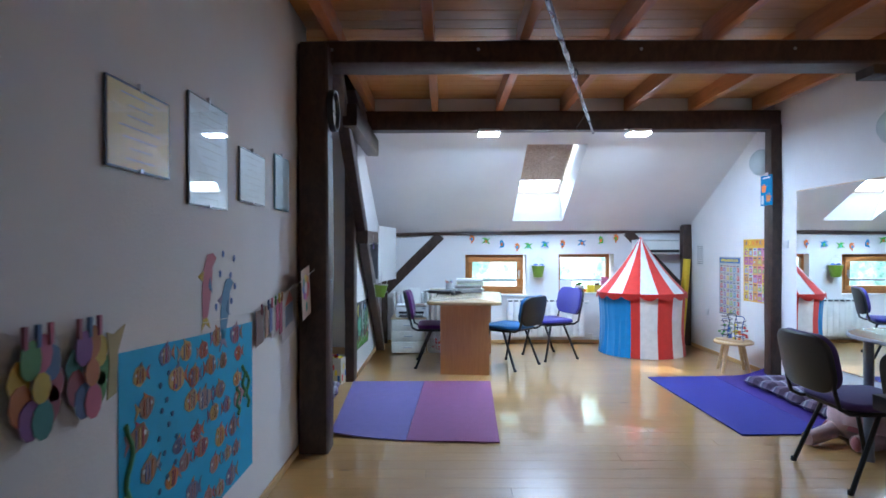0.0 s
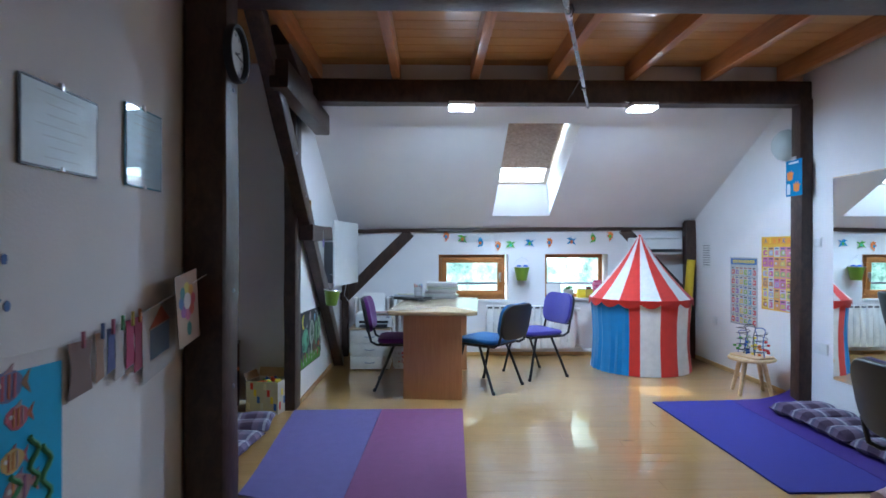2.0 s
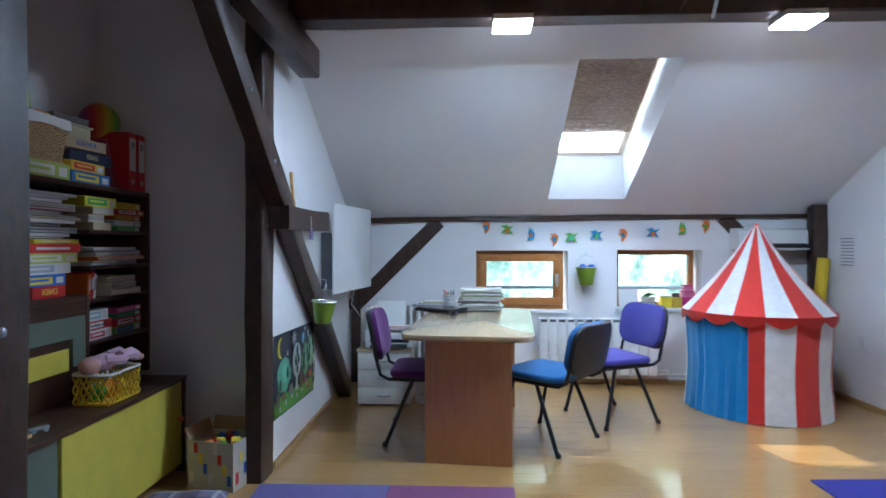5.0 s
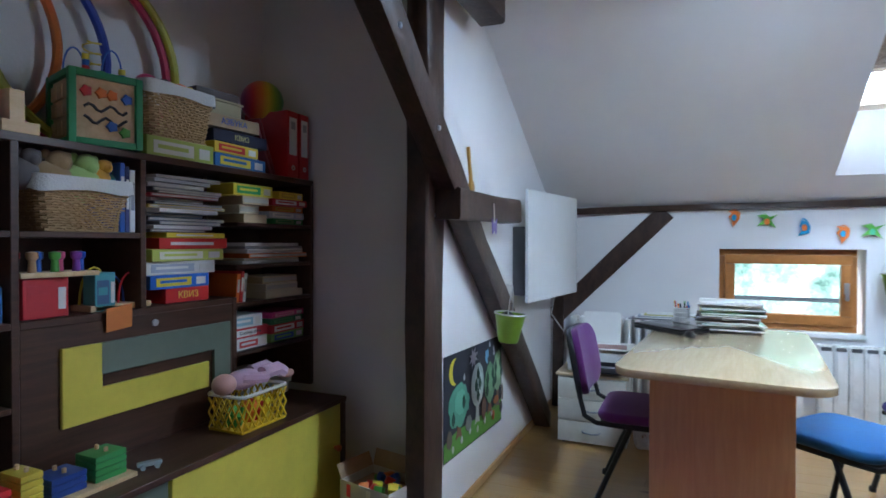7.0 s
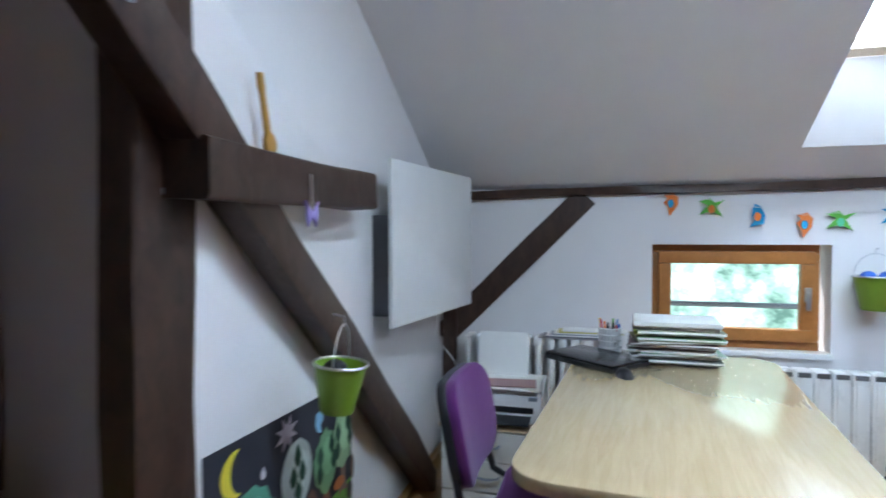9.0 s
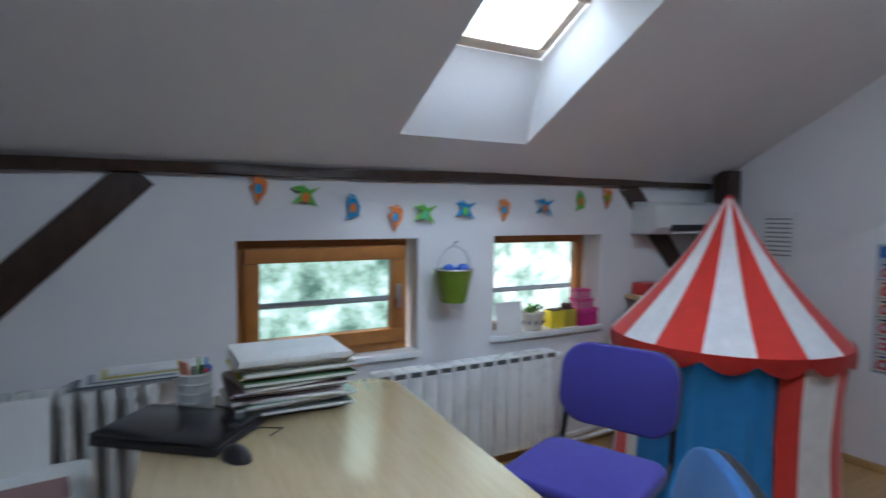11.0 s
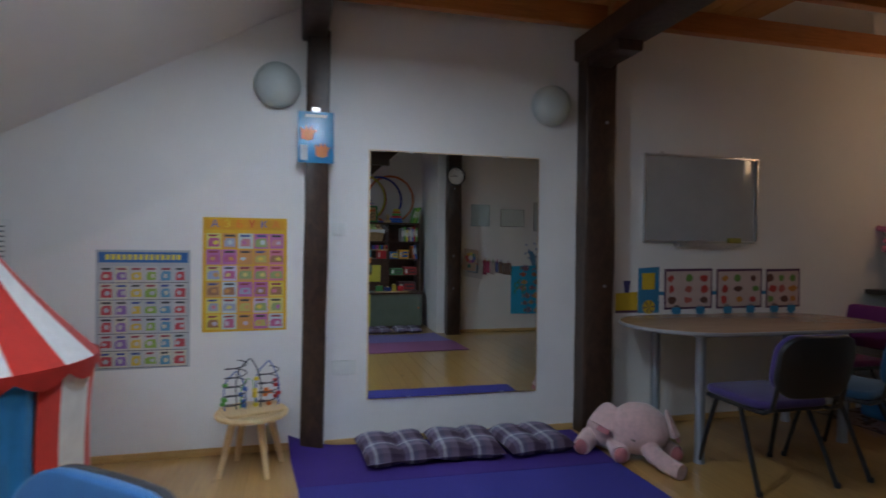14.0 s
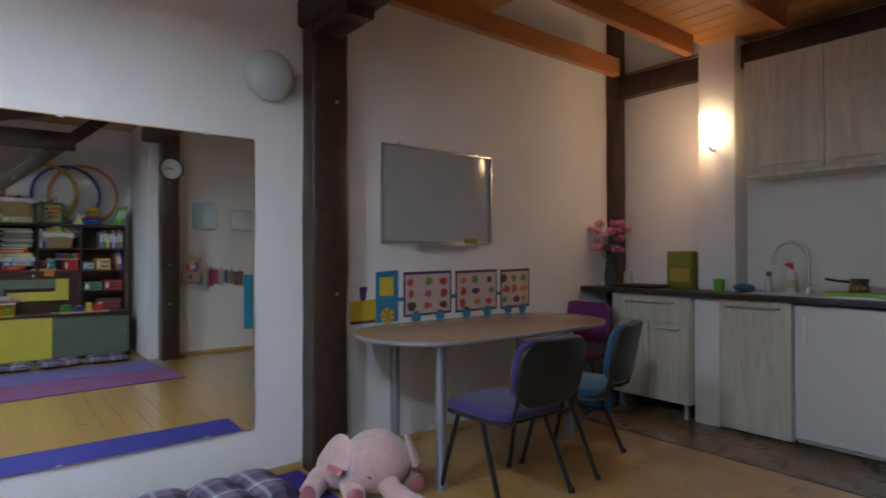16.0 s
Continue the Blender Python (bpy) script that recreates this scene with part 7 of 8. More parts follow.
def stool():
    t = thing("stool", pose(2.93, 5.84, 0), "round pale wooden stool with splayed legs", "stool")
    part("seat", b_lathe([(0, 0.285), (0.165, 0.285), (0.185, 0.292), (0.188, 0.305), (0.18, 0.315), (0, 0.315)], 32), m_toywood, t)
    for k in range(4):
        a = radians(30 + 90 * k)
        part("leg", b_tube([(0.10 * math.cos(a), 0.10 * math.sin(a), 0.287), (0.175 * math.cos(a), 0.175 * math.sin(a), 0.0)], 0.021, 10, r1=0.015), m_toywood, t)
    b = thing("bead_maze", pose(2.93, 5.84, 0.315, 0, 0, 20), "wooden bead maze with curly coloured wires", "bead maze")
    part("base", b_prism(rounded(-0.11, 0.11, -0.15, 0.15, 0.04, 4), 0, 0.016, 0.004), m_toywood, b)
    blk, blu = paint((0.03, 0.03, 0.05), 0.35), paint((0.04, 0.12, 0.40), 0.35)
    for y, c, rr, hh in ((-0.08, blu, 0.055, 0.24), (0.02, blk, 0.06, 0.26), (0.09, blu, 0.05, 0.20)):
        part("wire", b_tube([(0.03 * math.sin(q), y + rr * math.cos(q * math.pi / 12), 0.016 + hh * math.sin(q * math.pi / 12) ** 0.6) for q in range(13)], 0.0035, 6), c, b)
    for y, n, c in ((-0.085, 4, blk), (0.085, 5, blk)):
        part("wire", b_tube([(0.05 * math.cos(q * 0.45), y + 0.055 * math.sin(q * 0.45), 0.03 + q * 0.0034) for q in range(14 * n)], 0.003, 5), c, b)
    part("wire", b_tube([(0.0, -0.02, 0.016), (0.02, -0.01, 0.15), (-0.03, 0.03, 0.18), (0.02, 0.05, 0.12), (0.0, 0.06, 0.016)], 0.003, 6), paint(GREEN, 0.35), b)
    rnd = random.Random(3)
    for k in range(22):
        c = (RED, YELLOW, BLUE, GREEN, ORANGE)[k % 5]
        y = (-0.135, -0.02, 0.05, 0.14, -0.08)[k % 5]
        part("bead", b_lathe([(0, -0.010), (0.013, -0.008), (0.014, 0.0), (0.013, 0.008), (0, 0.010)], 9), paint(c, 0.35), b).location = (rnd.uniform(-0.03, 0.03), y + rnd.uniform(-0.01, 0.01), 0.03 + 0.021 * (k // 5) + 0.05 * (k % 3 == 0))


stool()


def plush_elephant():
    t = thing("plush_elephant", pose(2.66, 3.73, 0, 0, 0, -14), "large pale pink plush elephant lying on the floor", "soft toy")
    p, d = mat("pink_plush", (0.66, 0.42, 0.41), 0.95, var=0.14, scale=40, bump=0.7, bscale=160, sheen=0.6), fabric("pink_plush_dark", (0.45, 0.15, 0.16))

    def lump(c, r, sq, seed):
        bm = b_ball(c, r, sq, n=26)
        for v in bm.verts:
            k = noise.noise(v.co * 9 + Vector((seed, 0, 0))) * 0.010
            v.co += (v.co - Vector(c)).normalized() * k
            v.co.z = max(v.co.z, 0.002)
        return bm

    part("body", lump((0.14, 0.09, 0.105), 0.125, (1.2, 1.15, 0.84), 1), p, t)
    part("head", lump((-0.03, -0.02, 0.168), 0.152, (0.95, 1.08, 0.98), 2), p, t)
    part("trunk", b_tube([(-0.12, -0.03, 0.115), (-0.18, -0.05, 0.075), (-0.25, -0.085, 0.055), (-0.31, -0.12, 0.046), (-0.335, -0.135, 0.044)], 0.052, 14, r1=0.042), p, t)
    ear = part("ear", moved(lump((0, 0, 0.0), 0.145, (0.80, 0.17, 1.0), 4), pose(-0.05, -0.215, 0.140, -20, 8, -22)), p, t)
    part("inner_ear", moved(lump((0, 0, 0.0), 0.105, (0.58, 0.10, 0.98), 8), pose(-0.085, -0.222, 0.118, -20, 8, -22)), d, ear)
    ear = part("ear", moved(lump((0, 0, 0.0), 0.150, (0.80, 0.18, 1.0), 5), pose(0.02, 0.185, 0.165, 32, 0, 20)), p, t)
    part("inner_ear", moved(lump((0, 0, 0.0), 0.10, (0.58, 0.10, 0.98), 9), pose(-0.022, 0.192, 0.142, 32, 0, 20)), d, ear)
    for a, b in (((0.0, 0.10, 0.075), (-0.13, 0.115, 0.055)), ((0.12, 0.22, 0.075), (0.0, 0.30, 0.055)), ((0.06, -0.14, 0.065), (-0.09, -0.205, 0.05))):
        foot = part("foot", b_tube([a, tuple((a[k] + b[k]) / 2 for k in range(3)), b], 0.058, 14, r1=0.05), p, t)
        way = (Vector(b) - Vector(a)).normalized()
        part("sole", b_ball(tuple(Vector(b) + way * 0.002), 0.044, (0.6, 0.9, 1)), d, foot)
    for y in (-0.085, 0.05):
        part("eye", b_tube([(-0.150, y - 0.014, 0.150), (-0.157, y, 0.142), (-0.150, y + 0.014, 0.150)], 0.0035, 5), m_blackplastic, t)


plush_elephant()
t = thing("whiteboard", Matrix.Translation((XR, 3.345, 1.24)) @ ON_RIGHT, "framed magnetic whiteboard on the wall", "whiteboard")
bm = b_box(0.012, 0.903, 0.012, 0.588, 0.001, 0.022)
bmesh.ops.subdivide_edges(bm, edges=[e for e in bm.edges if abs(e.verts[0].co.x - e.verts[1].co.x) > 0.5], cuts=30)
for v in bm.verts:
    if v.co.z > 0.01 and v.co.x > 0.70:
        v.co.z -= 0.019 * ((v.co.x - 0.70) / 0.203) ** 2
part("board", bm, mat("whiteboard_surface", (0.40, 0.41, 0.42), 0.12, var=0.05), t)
for a in ((0, 0.915, 0.588, 0.603), (0, 0.915, -0.003, 0.012), (0, 0.013, 0.012, 0.588), (0.902, 0.915, 0.012, 0.588)):
    part("frame", b_box(*a, 0, 0.024, 0.003), m_chrome, t)
part("pen_tray", b_box(0.25, 0.75, -0.03, -0.003, 0.0, 0.05, 0.004), m_chrome, t)
part("eraser", b_box(0.66, 0.76, -0.002, 0.035, 0.012, 0.045, 0.006), paint((0.28, 0.25, 0.05), 0.6), t)
for x in (0.13, 0.78):
    part("hook", b_box(x, x + 0.02, 0.60, 0.622, 0, 0.012, 0.002), m_chrome, t)


def paper_train():
    t = thing("paper_train", Matrix.Translation((XR - 0.001, 3.545, 0.775)) @ ON_RIGHT, "paper train frieze of blue, yellow and picture wagons", "wall decoration")
    yl, bl, dk = (0.66, 0.46, 0.03), (0.03, 0.22, 0.42), (0.10, 0.04, 0.10)
    flat("boiler", [(0, 0.0), (0.17, 0.0), (0.17, 0.125), (0, 0.115)], yl, t, 0)
    flat("stripe", [(0, -0.018), (0.17, -0.016), (0.17, 0.0), (0, 0.0)], dk, t, 0.0002)
    flat("chimney", [(0.07, 0.118), (0.10, 0.118), (0.115, 0.20), (0.06, 0.20)], (0.05, 0.05, 0.20), t, 0)
    flat("cab", [(0.172, -0.02), (0.335, -0.02), (0.335, 0.295), (0.172, 0.285)], bl, t, 0.0004)
    flat("cab_window", [(0.20, 0.14), (0.30, 0.14), (0.30, 0.255), (0.20, 0.25)], yl, t, 0.002)
    wheel = flat("wheel", blob(0.255, 0.02, 0.048, 0.048, 16), yl, t, 0.002)
    for k in range(6):
        flat("spoke", [(0.255, 0.02), (0.255 + 0.045 * math.cos(k * 1.05), 0.02 + 0.045 * math.sin(k * 1.05)), (0.255 + 0.045 * math.cos(k * 1.05 + 0.2), 0.02 + 0.045 * math.sin(k * 1.05 + 0.2))], dk, wheel, 0.0036)
    x = 0.375
    rnd = random.Random(11)
    for w in (0.385, 0.385, 0.30):
        wagon = flat("wagon", [(x, 0.0), (x + w, 0.005), (x + w, 0.285), (x, 0.28)], dk, t, 0.0004)
        flat("wagon_sheet", [(x + 0.014, 0.014), (x + w - 0.014, 0.019), (x + w - 0.014, 0.268), (x + 0.014, 0.262)], (0.58, 0.46, 0.44), wagon, 0.002)
        for k in range(9):
            flat("picture", blob(x + w * (0.16 + 0.33 * (k % 3)) + rnd.uniform(-0.015, 0.015), 0.065 + 0.075 * (k // 3), rnd.uniform(0.02, 0.038), rnd.uniform(0.02, 0.03), 9, 0.5, k + x), rnd.choice(((0.5, 0.06, 0.05), (0.15, 0.30, 0.07), (0.55, 0.24, 0.05), (0.12, 0.05, 0.04), (0.45, 0.12, 0.10))), wagon, 0.0036)
        for q in (0.25, 0.75):
            flat("wheel", blob(x + w * q, -0.005, 0.038, 0.038, 14), bl, t, 0.002)
        flat("coupling", [(x - 0.04, 0.10), (x, 0.10), (x, 0.125), (x - 0.04, 0.125)], bl, t, 0.0002)
        x += w + 0.035


paper_train()

# ---- kitchen ----
KF, KT = 1.38, 0.905        # cabinet fronts, top of the worktop


def base_cabinet(x0, x1, z0, label, drawers_n, doors):
    t = thing("base_cabinet", pose(0, 0, 0), label, "cabinet", "kitchen base units")
    part("body", b_box(x0, x1, YK0, KF - 0.02, z0, KT - 0.036, 0.002), m_enamel, t)
    zt = KT - 0.042
    if drawers_n:
        d = part("drawer", b_box(x0 + 0.003, x1 - 0.003, KF - 0.018, KF, zt - 0.19, zt, 0.002), m_kitchen, t)
        part("handle", b_tube([(x0 + 0.12, KF, zt - 0.05), (x0 + 0.12, KF + 0.025, zt - 0.05), (x1 - 0.12, KF + 0.025, zt - 0.05), (x1 - 0.12, KF, zt - 0.05)], 0.006, 8), m_chrome, d)
        zt -= 0.195
    w = (x1 - x0) / doors
    for k in range(doors):
        a = x0 + w * k
        d = part("door", b_box(a + 0.003, a + w - 0.003, KF - 0.018, KF, z0 + 0.002, zt, 0.002), m_kitchen, t)
        h0, h1 = (a + w * 0.16, a + w * 0.88) if doors == 1 else (a + w * 0.25, a + w * 0.80)
        part("handle", b_tube([(h0, KF, zt - 0.04), (h0, KF + 0.025, zt - 0.04), (h1, KF + 0.025, zt - 0.04), (h1, KF, zt - 0.04)], 0.006, 8), m_chrome, d)
    if z0 > 0.05:
        for x in (x0 + 0.05, x1 - 0.05):
            for y in (KF - 0.06, YK0 + 0.08):
                part("leg", b_lathe([(0, 0), (0.028, 0), (0.022, 0.02), (0.020, z0), (0, z0)], 12, x, y), m_steel, t)
    return t


base_cabinet(2.29, 2.915, 0.105, "whitewashed oak base unit with drawer, two doors, grey legs", 1, 2)
base_cabinet(1.645, 2.085, 0.02, "whitewashed oak base unit with one tall door", 0, 1)
structure("pillar", b_box(2.10, 2.36, YK0, 1.10, KT, ZC, 0.004, bm=b_box(2.10, 2.27, YK0, 1.345, 0, KT - 0.036, 0.003)), m_wall, "white plastered pillar between the kitchen units", "pillar")


def fridge():
    t = thing("fridge", pose(0, 0, 0), "white undercounter fridge below the worktop", "fridge")
    part("body", b_box(1.065, 1.632, YK0 + 0.02, KF - 0.045, 0.02, 0.855, 0.006), m_enamel, t)
    part("door", b_box(1.065, 1.632, KF - 0.042, KF + 0.002, 0.05, 0.852, 0.012, 3), mat("fridge_door", (0.70, 0.71, 0.72), 0.22, var=0.02), t)
    part("handle", b_box(1.56, 1.585, KF + 0.002, KF + 0.012, 0.62, 0.80, 0.005), m_whiteplastic, t)
    part("plinth", b_box(1.08, 1.62, YK0 + 0.05, KF - 0.06, 0.0, 0.02), m_blackplastic, t)


fridge()
structure("worktop", b_box(1.02, 2.095, YK0, KF + 0.04, KT - 0.036, KT, 0.004, bm=b_box(2.095, 2.365, 1.101, KF + 0.04, KT - 0.036, KT, 0.004, bm=b_box(2.365, XR, YK0, KF + 0.04, KT - 0.036, KT, 0.004))), m_worktop, "dark grey laminate kitchen worktop", "worktop")
structure("end_panel", b_box(1.022, 1.060, YK0, KF, 0, KT - 0.037, 0.002), mat("grey_end_panel", (0.16, 0.14, 0.13), 0.5), "grey-brown end panel of the kitchen units", "panel")


def wall_unit():
    t = thing("wall_cabinet", pose(0, 0, 0), "whitewashed oak wall cabinet with two lift doors", "cabinet")
    part("body", b_box(1.05, 1.985, YK0, 1.20, 1.675, 2.45, 0.002), m_kitchen, t)
    for a, b in ((1.052, 1.515), (1.519, 1.983)):
        d = part("door", b_box(a, b, 1.202, 1.22, 1.70, 2.45, 0.002), m_kitchen, t)
        part("handle", b_tube([(a + 0.03, 1.22, 1.735), (a + 0.03, 1.243, 1.735), (b - 0.06, 1.243, 1.735), (b - 0.06, 1.22, 1.735)], 0.005, 8), m_chrome, d)


wall_unit()
t = thing("kitchen_lamp", pose(2.235, 1.10, 2.06), "glowing warm glass wall lamp on the pillar", "wall lamp")
part("shade", b_lathe([(0, -0.128), (0.036, -0.122), (0.048, -0.06), (0.056, 0.02), (0.058, 0.08), (0.052, 0.105), (0, 0.108)], 24, 0, 0.10), mat("glowing_shade", (1.0, 0.80, 0.50), 0.4, var=0, emit=7.5), t, "glowing frosted glass shade")
part("holder", b_tube([(0, 0.0, -0.145), (0, 0.06, -0.155), (0, 0.10, -0.13)], 0.012, 8), m_chrome, t)
t = thing("sink", pose(0, 0, 0), "inset steel kitchen sink with drainer", "sink")
part("rim", b_box(1.18, 1.95, 1.0, 1.33, KT - 0.0, KT + 0.006, 0.003), m_chrome, t)
part("drainer_rib", b_box(1.24, 1.48, 1.05, 1.28, KT + 0.006, KT + 0.010, 0.002), m_chrome, t)
t = thing("kitchen_tap", pose(1.66, 1.06, KT + 0.006), "tall arched chrome kitchen tap", "tap")
part("base", b_lathe([(0, 0), (0.026, 0), (0.024, 0.05), (0.016, 0.06), (0, 0.06)], 16), m_chrome, t)
part("spout", b_tube([(0, 0, 0.05), (0, 0, 0.225)] + [(0.10 - 0.10 * math.cos(q * math.pi / 10), 0.03 * math.sin(q * math.pi / 20), 0.225 + 0.11 * math.sin(q * math.pi / 10)) for q in range(1, 11)] + [(0.20, 0.03, 0.18)], 0.013, 10), m_chrome, t)
part("lever", b_tube([(0, 0.02, 0.04), (-0.09, 0.06, 0.055)], 0.007, 8), m_chrome, t)
t = thing("soap_bottle", pose(1.745, 1.10, KT + 0.006), "clear spray bottle with red cap at the sink", "bottle")
part("bottle", b_lathe([(0, 0), (0.034, 0), (0.037, 0.02), (0.036, 0.10), (0.030, 0.13), (0.014, 0.155), (0, 0.155)], 18), paint((0.62, 0.64, 0.62), 0.2), t)
part("printed_label", b_lathe([(0.0372, 0.03), (0.0372, 0.09)], 18), paint((0.50, 0.46, 0.30), 0.5), t)
part("spray_cap", b_box(-0.012, 0.034, -0.011, 0.011, 0.172, 0.196, 0.006, bm=b_lathe([(0.014, 0.155), (0.013, 0.18), (0, 0.18)], 12)), paint(RED, 0.4), t, "red plastic cap")
t = thing("soap_bottle", pose(1.875, 1.12, KT + 0.006), "slim clear bottle with brown cap at the sink", "bottle")
part("bottle", b_lathe([(0, 0), (0.024, 0), (0.025, 0.08), (0.014, 0.105), (0, 0.105)], 16), paint((0.50, 0.52, 0.50), 0.2), t)
part("cap", b_lathe([(0.016, 0.105), (0.018, 0.11), (0.018, 0.135), (0, 0.137)], 12), paint((0.16, 0.09, 0.05), 0.5), t)
solo("green_cup", b_lathe([(0, 0), (0.028, 0), (0.036, 0.085), (0.032, 0.085), (0.025, 0.006), (0, 0.006)], 18), paint((0.16, 0.42, 0.03), 0.4), "bright green plastic cup on the worktop", "cup", m=pose(2.16, 1.22, KT))
solo("cloth_heap", b_ball((0, 0, 0.028), 0.055, (1.3, 1, 0.55)), paint((0.04, 0.10, 0.16), 0.8), "dark blue cloth lying by the sink", "cloth", m=pose(2.00, 1.20, KT + 0.004))
solo("dish_mat", b_box(-0.14, 0.23, -0.09, 0.09, 0, 0.02, 0.008), paint((0.22, 0.42, 0.03), 0.6), "lime green dish mat on the drainer", "dish mat", m=pose(1.30, 1.16, KT + 0.010))
t = thing("coffee_pot", pose(1.37, 1.12, KT + 0.03), "small dark coffee pot with long handle", "coffee pot")
part("pot", b_lathe([(0, 0), (0.05, 0), (0.046, 0.06), (0.052, 0.08), (0.046, 0.08), (0.04, 0.06), (0, 0.01)], 18), mat("dark_green_enamel", (0.06, 0.07, 0.02), 0.3), t)
part("handle", b_tube([(0.045, 0, 0.06), (0.10, 0.02, 0.064), (0.17, 0.03, 0.075)], 0.008, 8), m_blackplastic, t)
part("painted_band", b_lathe([(0.0502, 0.012), (0.0482, 0.045)], 18), paint((0.20, 0.09, 0.03), 0.4), t)
for q in range(8):
    part("painted_dot", b_ball((0.049 * math.cos(q * 0.785), 0.049 * math.sin(q * 0.785), 0.028), 0.008, (1, 1, 1), n=8), paint((0.42, 0.34, 0.04), 0.4), t)
t = thing("baking_tray", pose(2.78, 1.20, KT), "flat black tray lying on the worktop", "tray")
part("plate", b_prism(rounded(-0.19, 0.19, -0.12, 0.12, 0.03, 4), 0, 0.025, 0.008), m_blackplastic, t)
t = thing("food_carton", pose(2.52, 1.05, KT), "yellow-green printed food carton on the worktop", "carton")
part("carton", b_box(-0.10, 0.10, -0.04, 0.04, 0, 0.28, 0.003), paint((0.17, 0.18, 0.02), 0.5), t)
part("printed_label", b_box(-0.08, 0.08, 0.04, 0.0412, 0.05, 0.15), paint((0.45, 0.34, 0.05), 0.5), t)
t = thing("flower_vase", pose(3.05, 1.22, KT), "dark vase with pink artificial flowers", "vase")
part("vase", b_lathe([(0, 0), (0.035, 0), (0.045, 0.08), (0.028, 0.17), (0.036, 0.20), (0.030, 0.20), (0.022, 0.17), (0, 0.16)], 18), mat("dark_vase", (0.05, 0.06, 0.07), 0.2), t)
rnd = random.Random(8)
for k in range(22):
    a, r, h = rnd.uniform(0, 6.28), rnd.uniform(0.02, 0.14), rnd.uniform(0.28, 0.52)
    stem = part("stem", b_tube([(0, 0, 0.18), (r * 0.4 * math.cos(a), r * 0.4 * math.sin(a), 0.25), (r * math.cos(a), r * math.sin(a), h)], 0.003, 5), paint((0.06, 0.14, 0.04), 0.6), t)
    for q in range(5):
        part("petal", b_ball((r * math.cos(a) + 0.022 * math.cos(q * 1.26), r * math.sin(a) + 0.022 * math.sin(q * 1.26), h + rnd.uniform(-0.012, 0.012)), 0.021, (1, 1, 0.95), n=8), paint(((0.62, 0.20, 0.30), (0.50, 0.10, 0.24), (0.66, 0.36, 0.42))[k % 3], 0.7), stem)
solo("water_bottle", b_lathe([(0, 0), (0.035, 0), (0.035, 0.11), (0.012, 0.14), (0.012, 0.165), (0, 0.165)], 16), paint((0.40, 0.42, 0.42), 0.2), "white bottle standing on the worktop", "bottle", m=pose(2.93, 1.14, KT))
solo("blue_bag", b_box(-0.12, 0.12, -0.06, 0.06, 0, 0.13, 0.04, 4), paint((0.03, 0.16, 0.38), 0.6), "blue bag on the floor under the table", "bag", m=pose(2.92, 1.58, 0.0))

# ---- left wall near the start ----


def framed(y0, z0, w, h, paper, label, lines=True, frame=None):
    t = thing("framed_certificate", Matrix.Translation((XL, y0, z0)) @ ON_LEFT, label, "picture frame", "framed certificates")
    part("backing", b_box(0, w, 0, h, 0.004, 0.010), m_blackplastic if frame is None else paint(frame, 0.4), t)
    part("sheet", b_box(0.006, w - 0.006, 0.006, h - 0.006, 0.0102, 0.0108), paint(paper, 0.5), t)
    if lines:
        n = int(h / 0.03)
        for k in range(1, n):
            a = 0.12 + 0.2 * abs(math.sin(k * 2.3))
            part("text_bar", b_box(w * a, w * (1 - a), h * k / n, h * k / n + 0.003, 0.0109, 0.0112), paint((0.46, 0.43, 0.40), 0.6), t)
    g = part("glass", b_box(0, w, 0, h, 0.0114, 0.0138, 0.0006, 1), m_clear, t)
    g.visible_shadow = False
    part("hook", b_box(w / 2 - 0.006, w / 2 + 0.006, h - 0.008, h + 0.018, 0.002, 0.015, 0.002), m_chrome, t)
    part("clip", b_box(w / 2 - 0.008, w / 2 + 0.008, -0.002, 0.012, 0.002, 0.016, 0.002), m_chrome, t)


m_clear = glass("picture_glass")
m_clear.node_tree.nodes["Principled BSDF"].inputs["IOR"].default_value = 1.22
framed(1.575, 1.475, 0.345, 0.245, (0.72, 0.42, 0.06), "gold-coloured certificate under glass on the wall")
framed(2.06, 1.408, 0.35, 0.402, (0.62, 0.62, 0.62), "white printed certificate under glass on the wall")
framed(2.552, 1.462, 0.345, 0.24, (0.62, 0.62, 0.60), "white certificate under glass on the wall")
framed(3.068, 1.462, 0.262, 0.295, (0.50, 0.58, 0.60), "pale certificate in a thin blue frame", frame=(0.06, 0.20, 0.26))


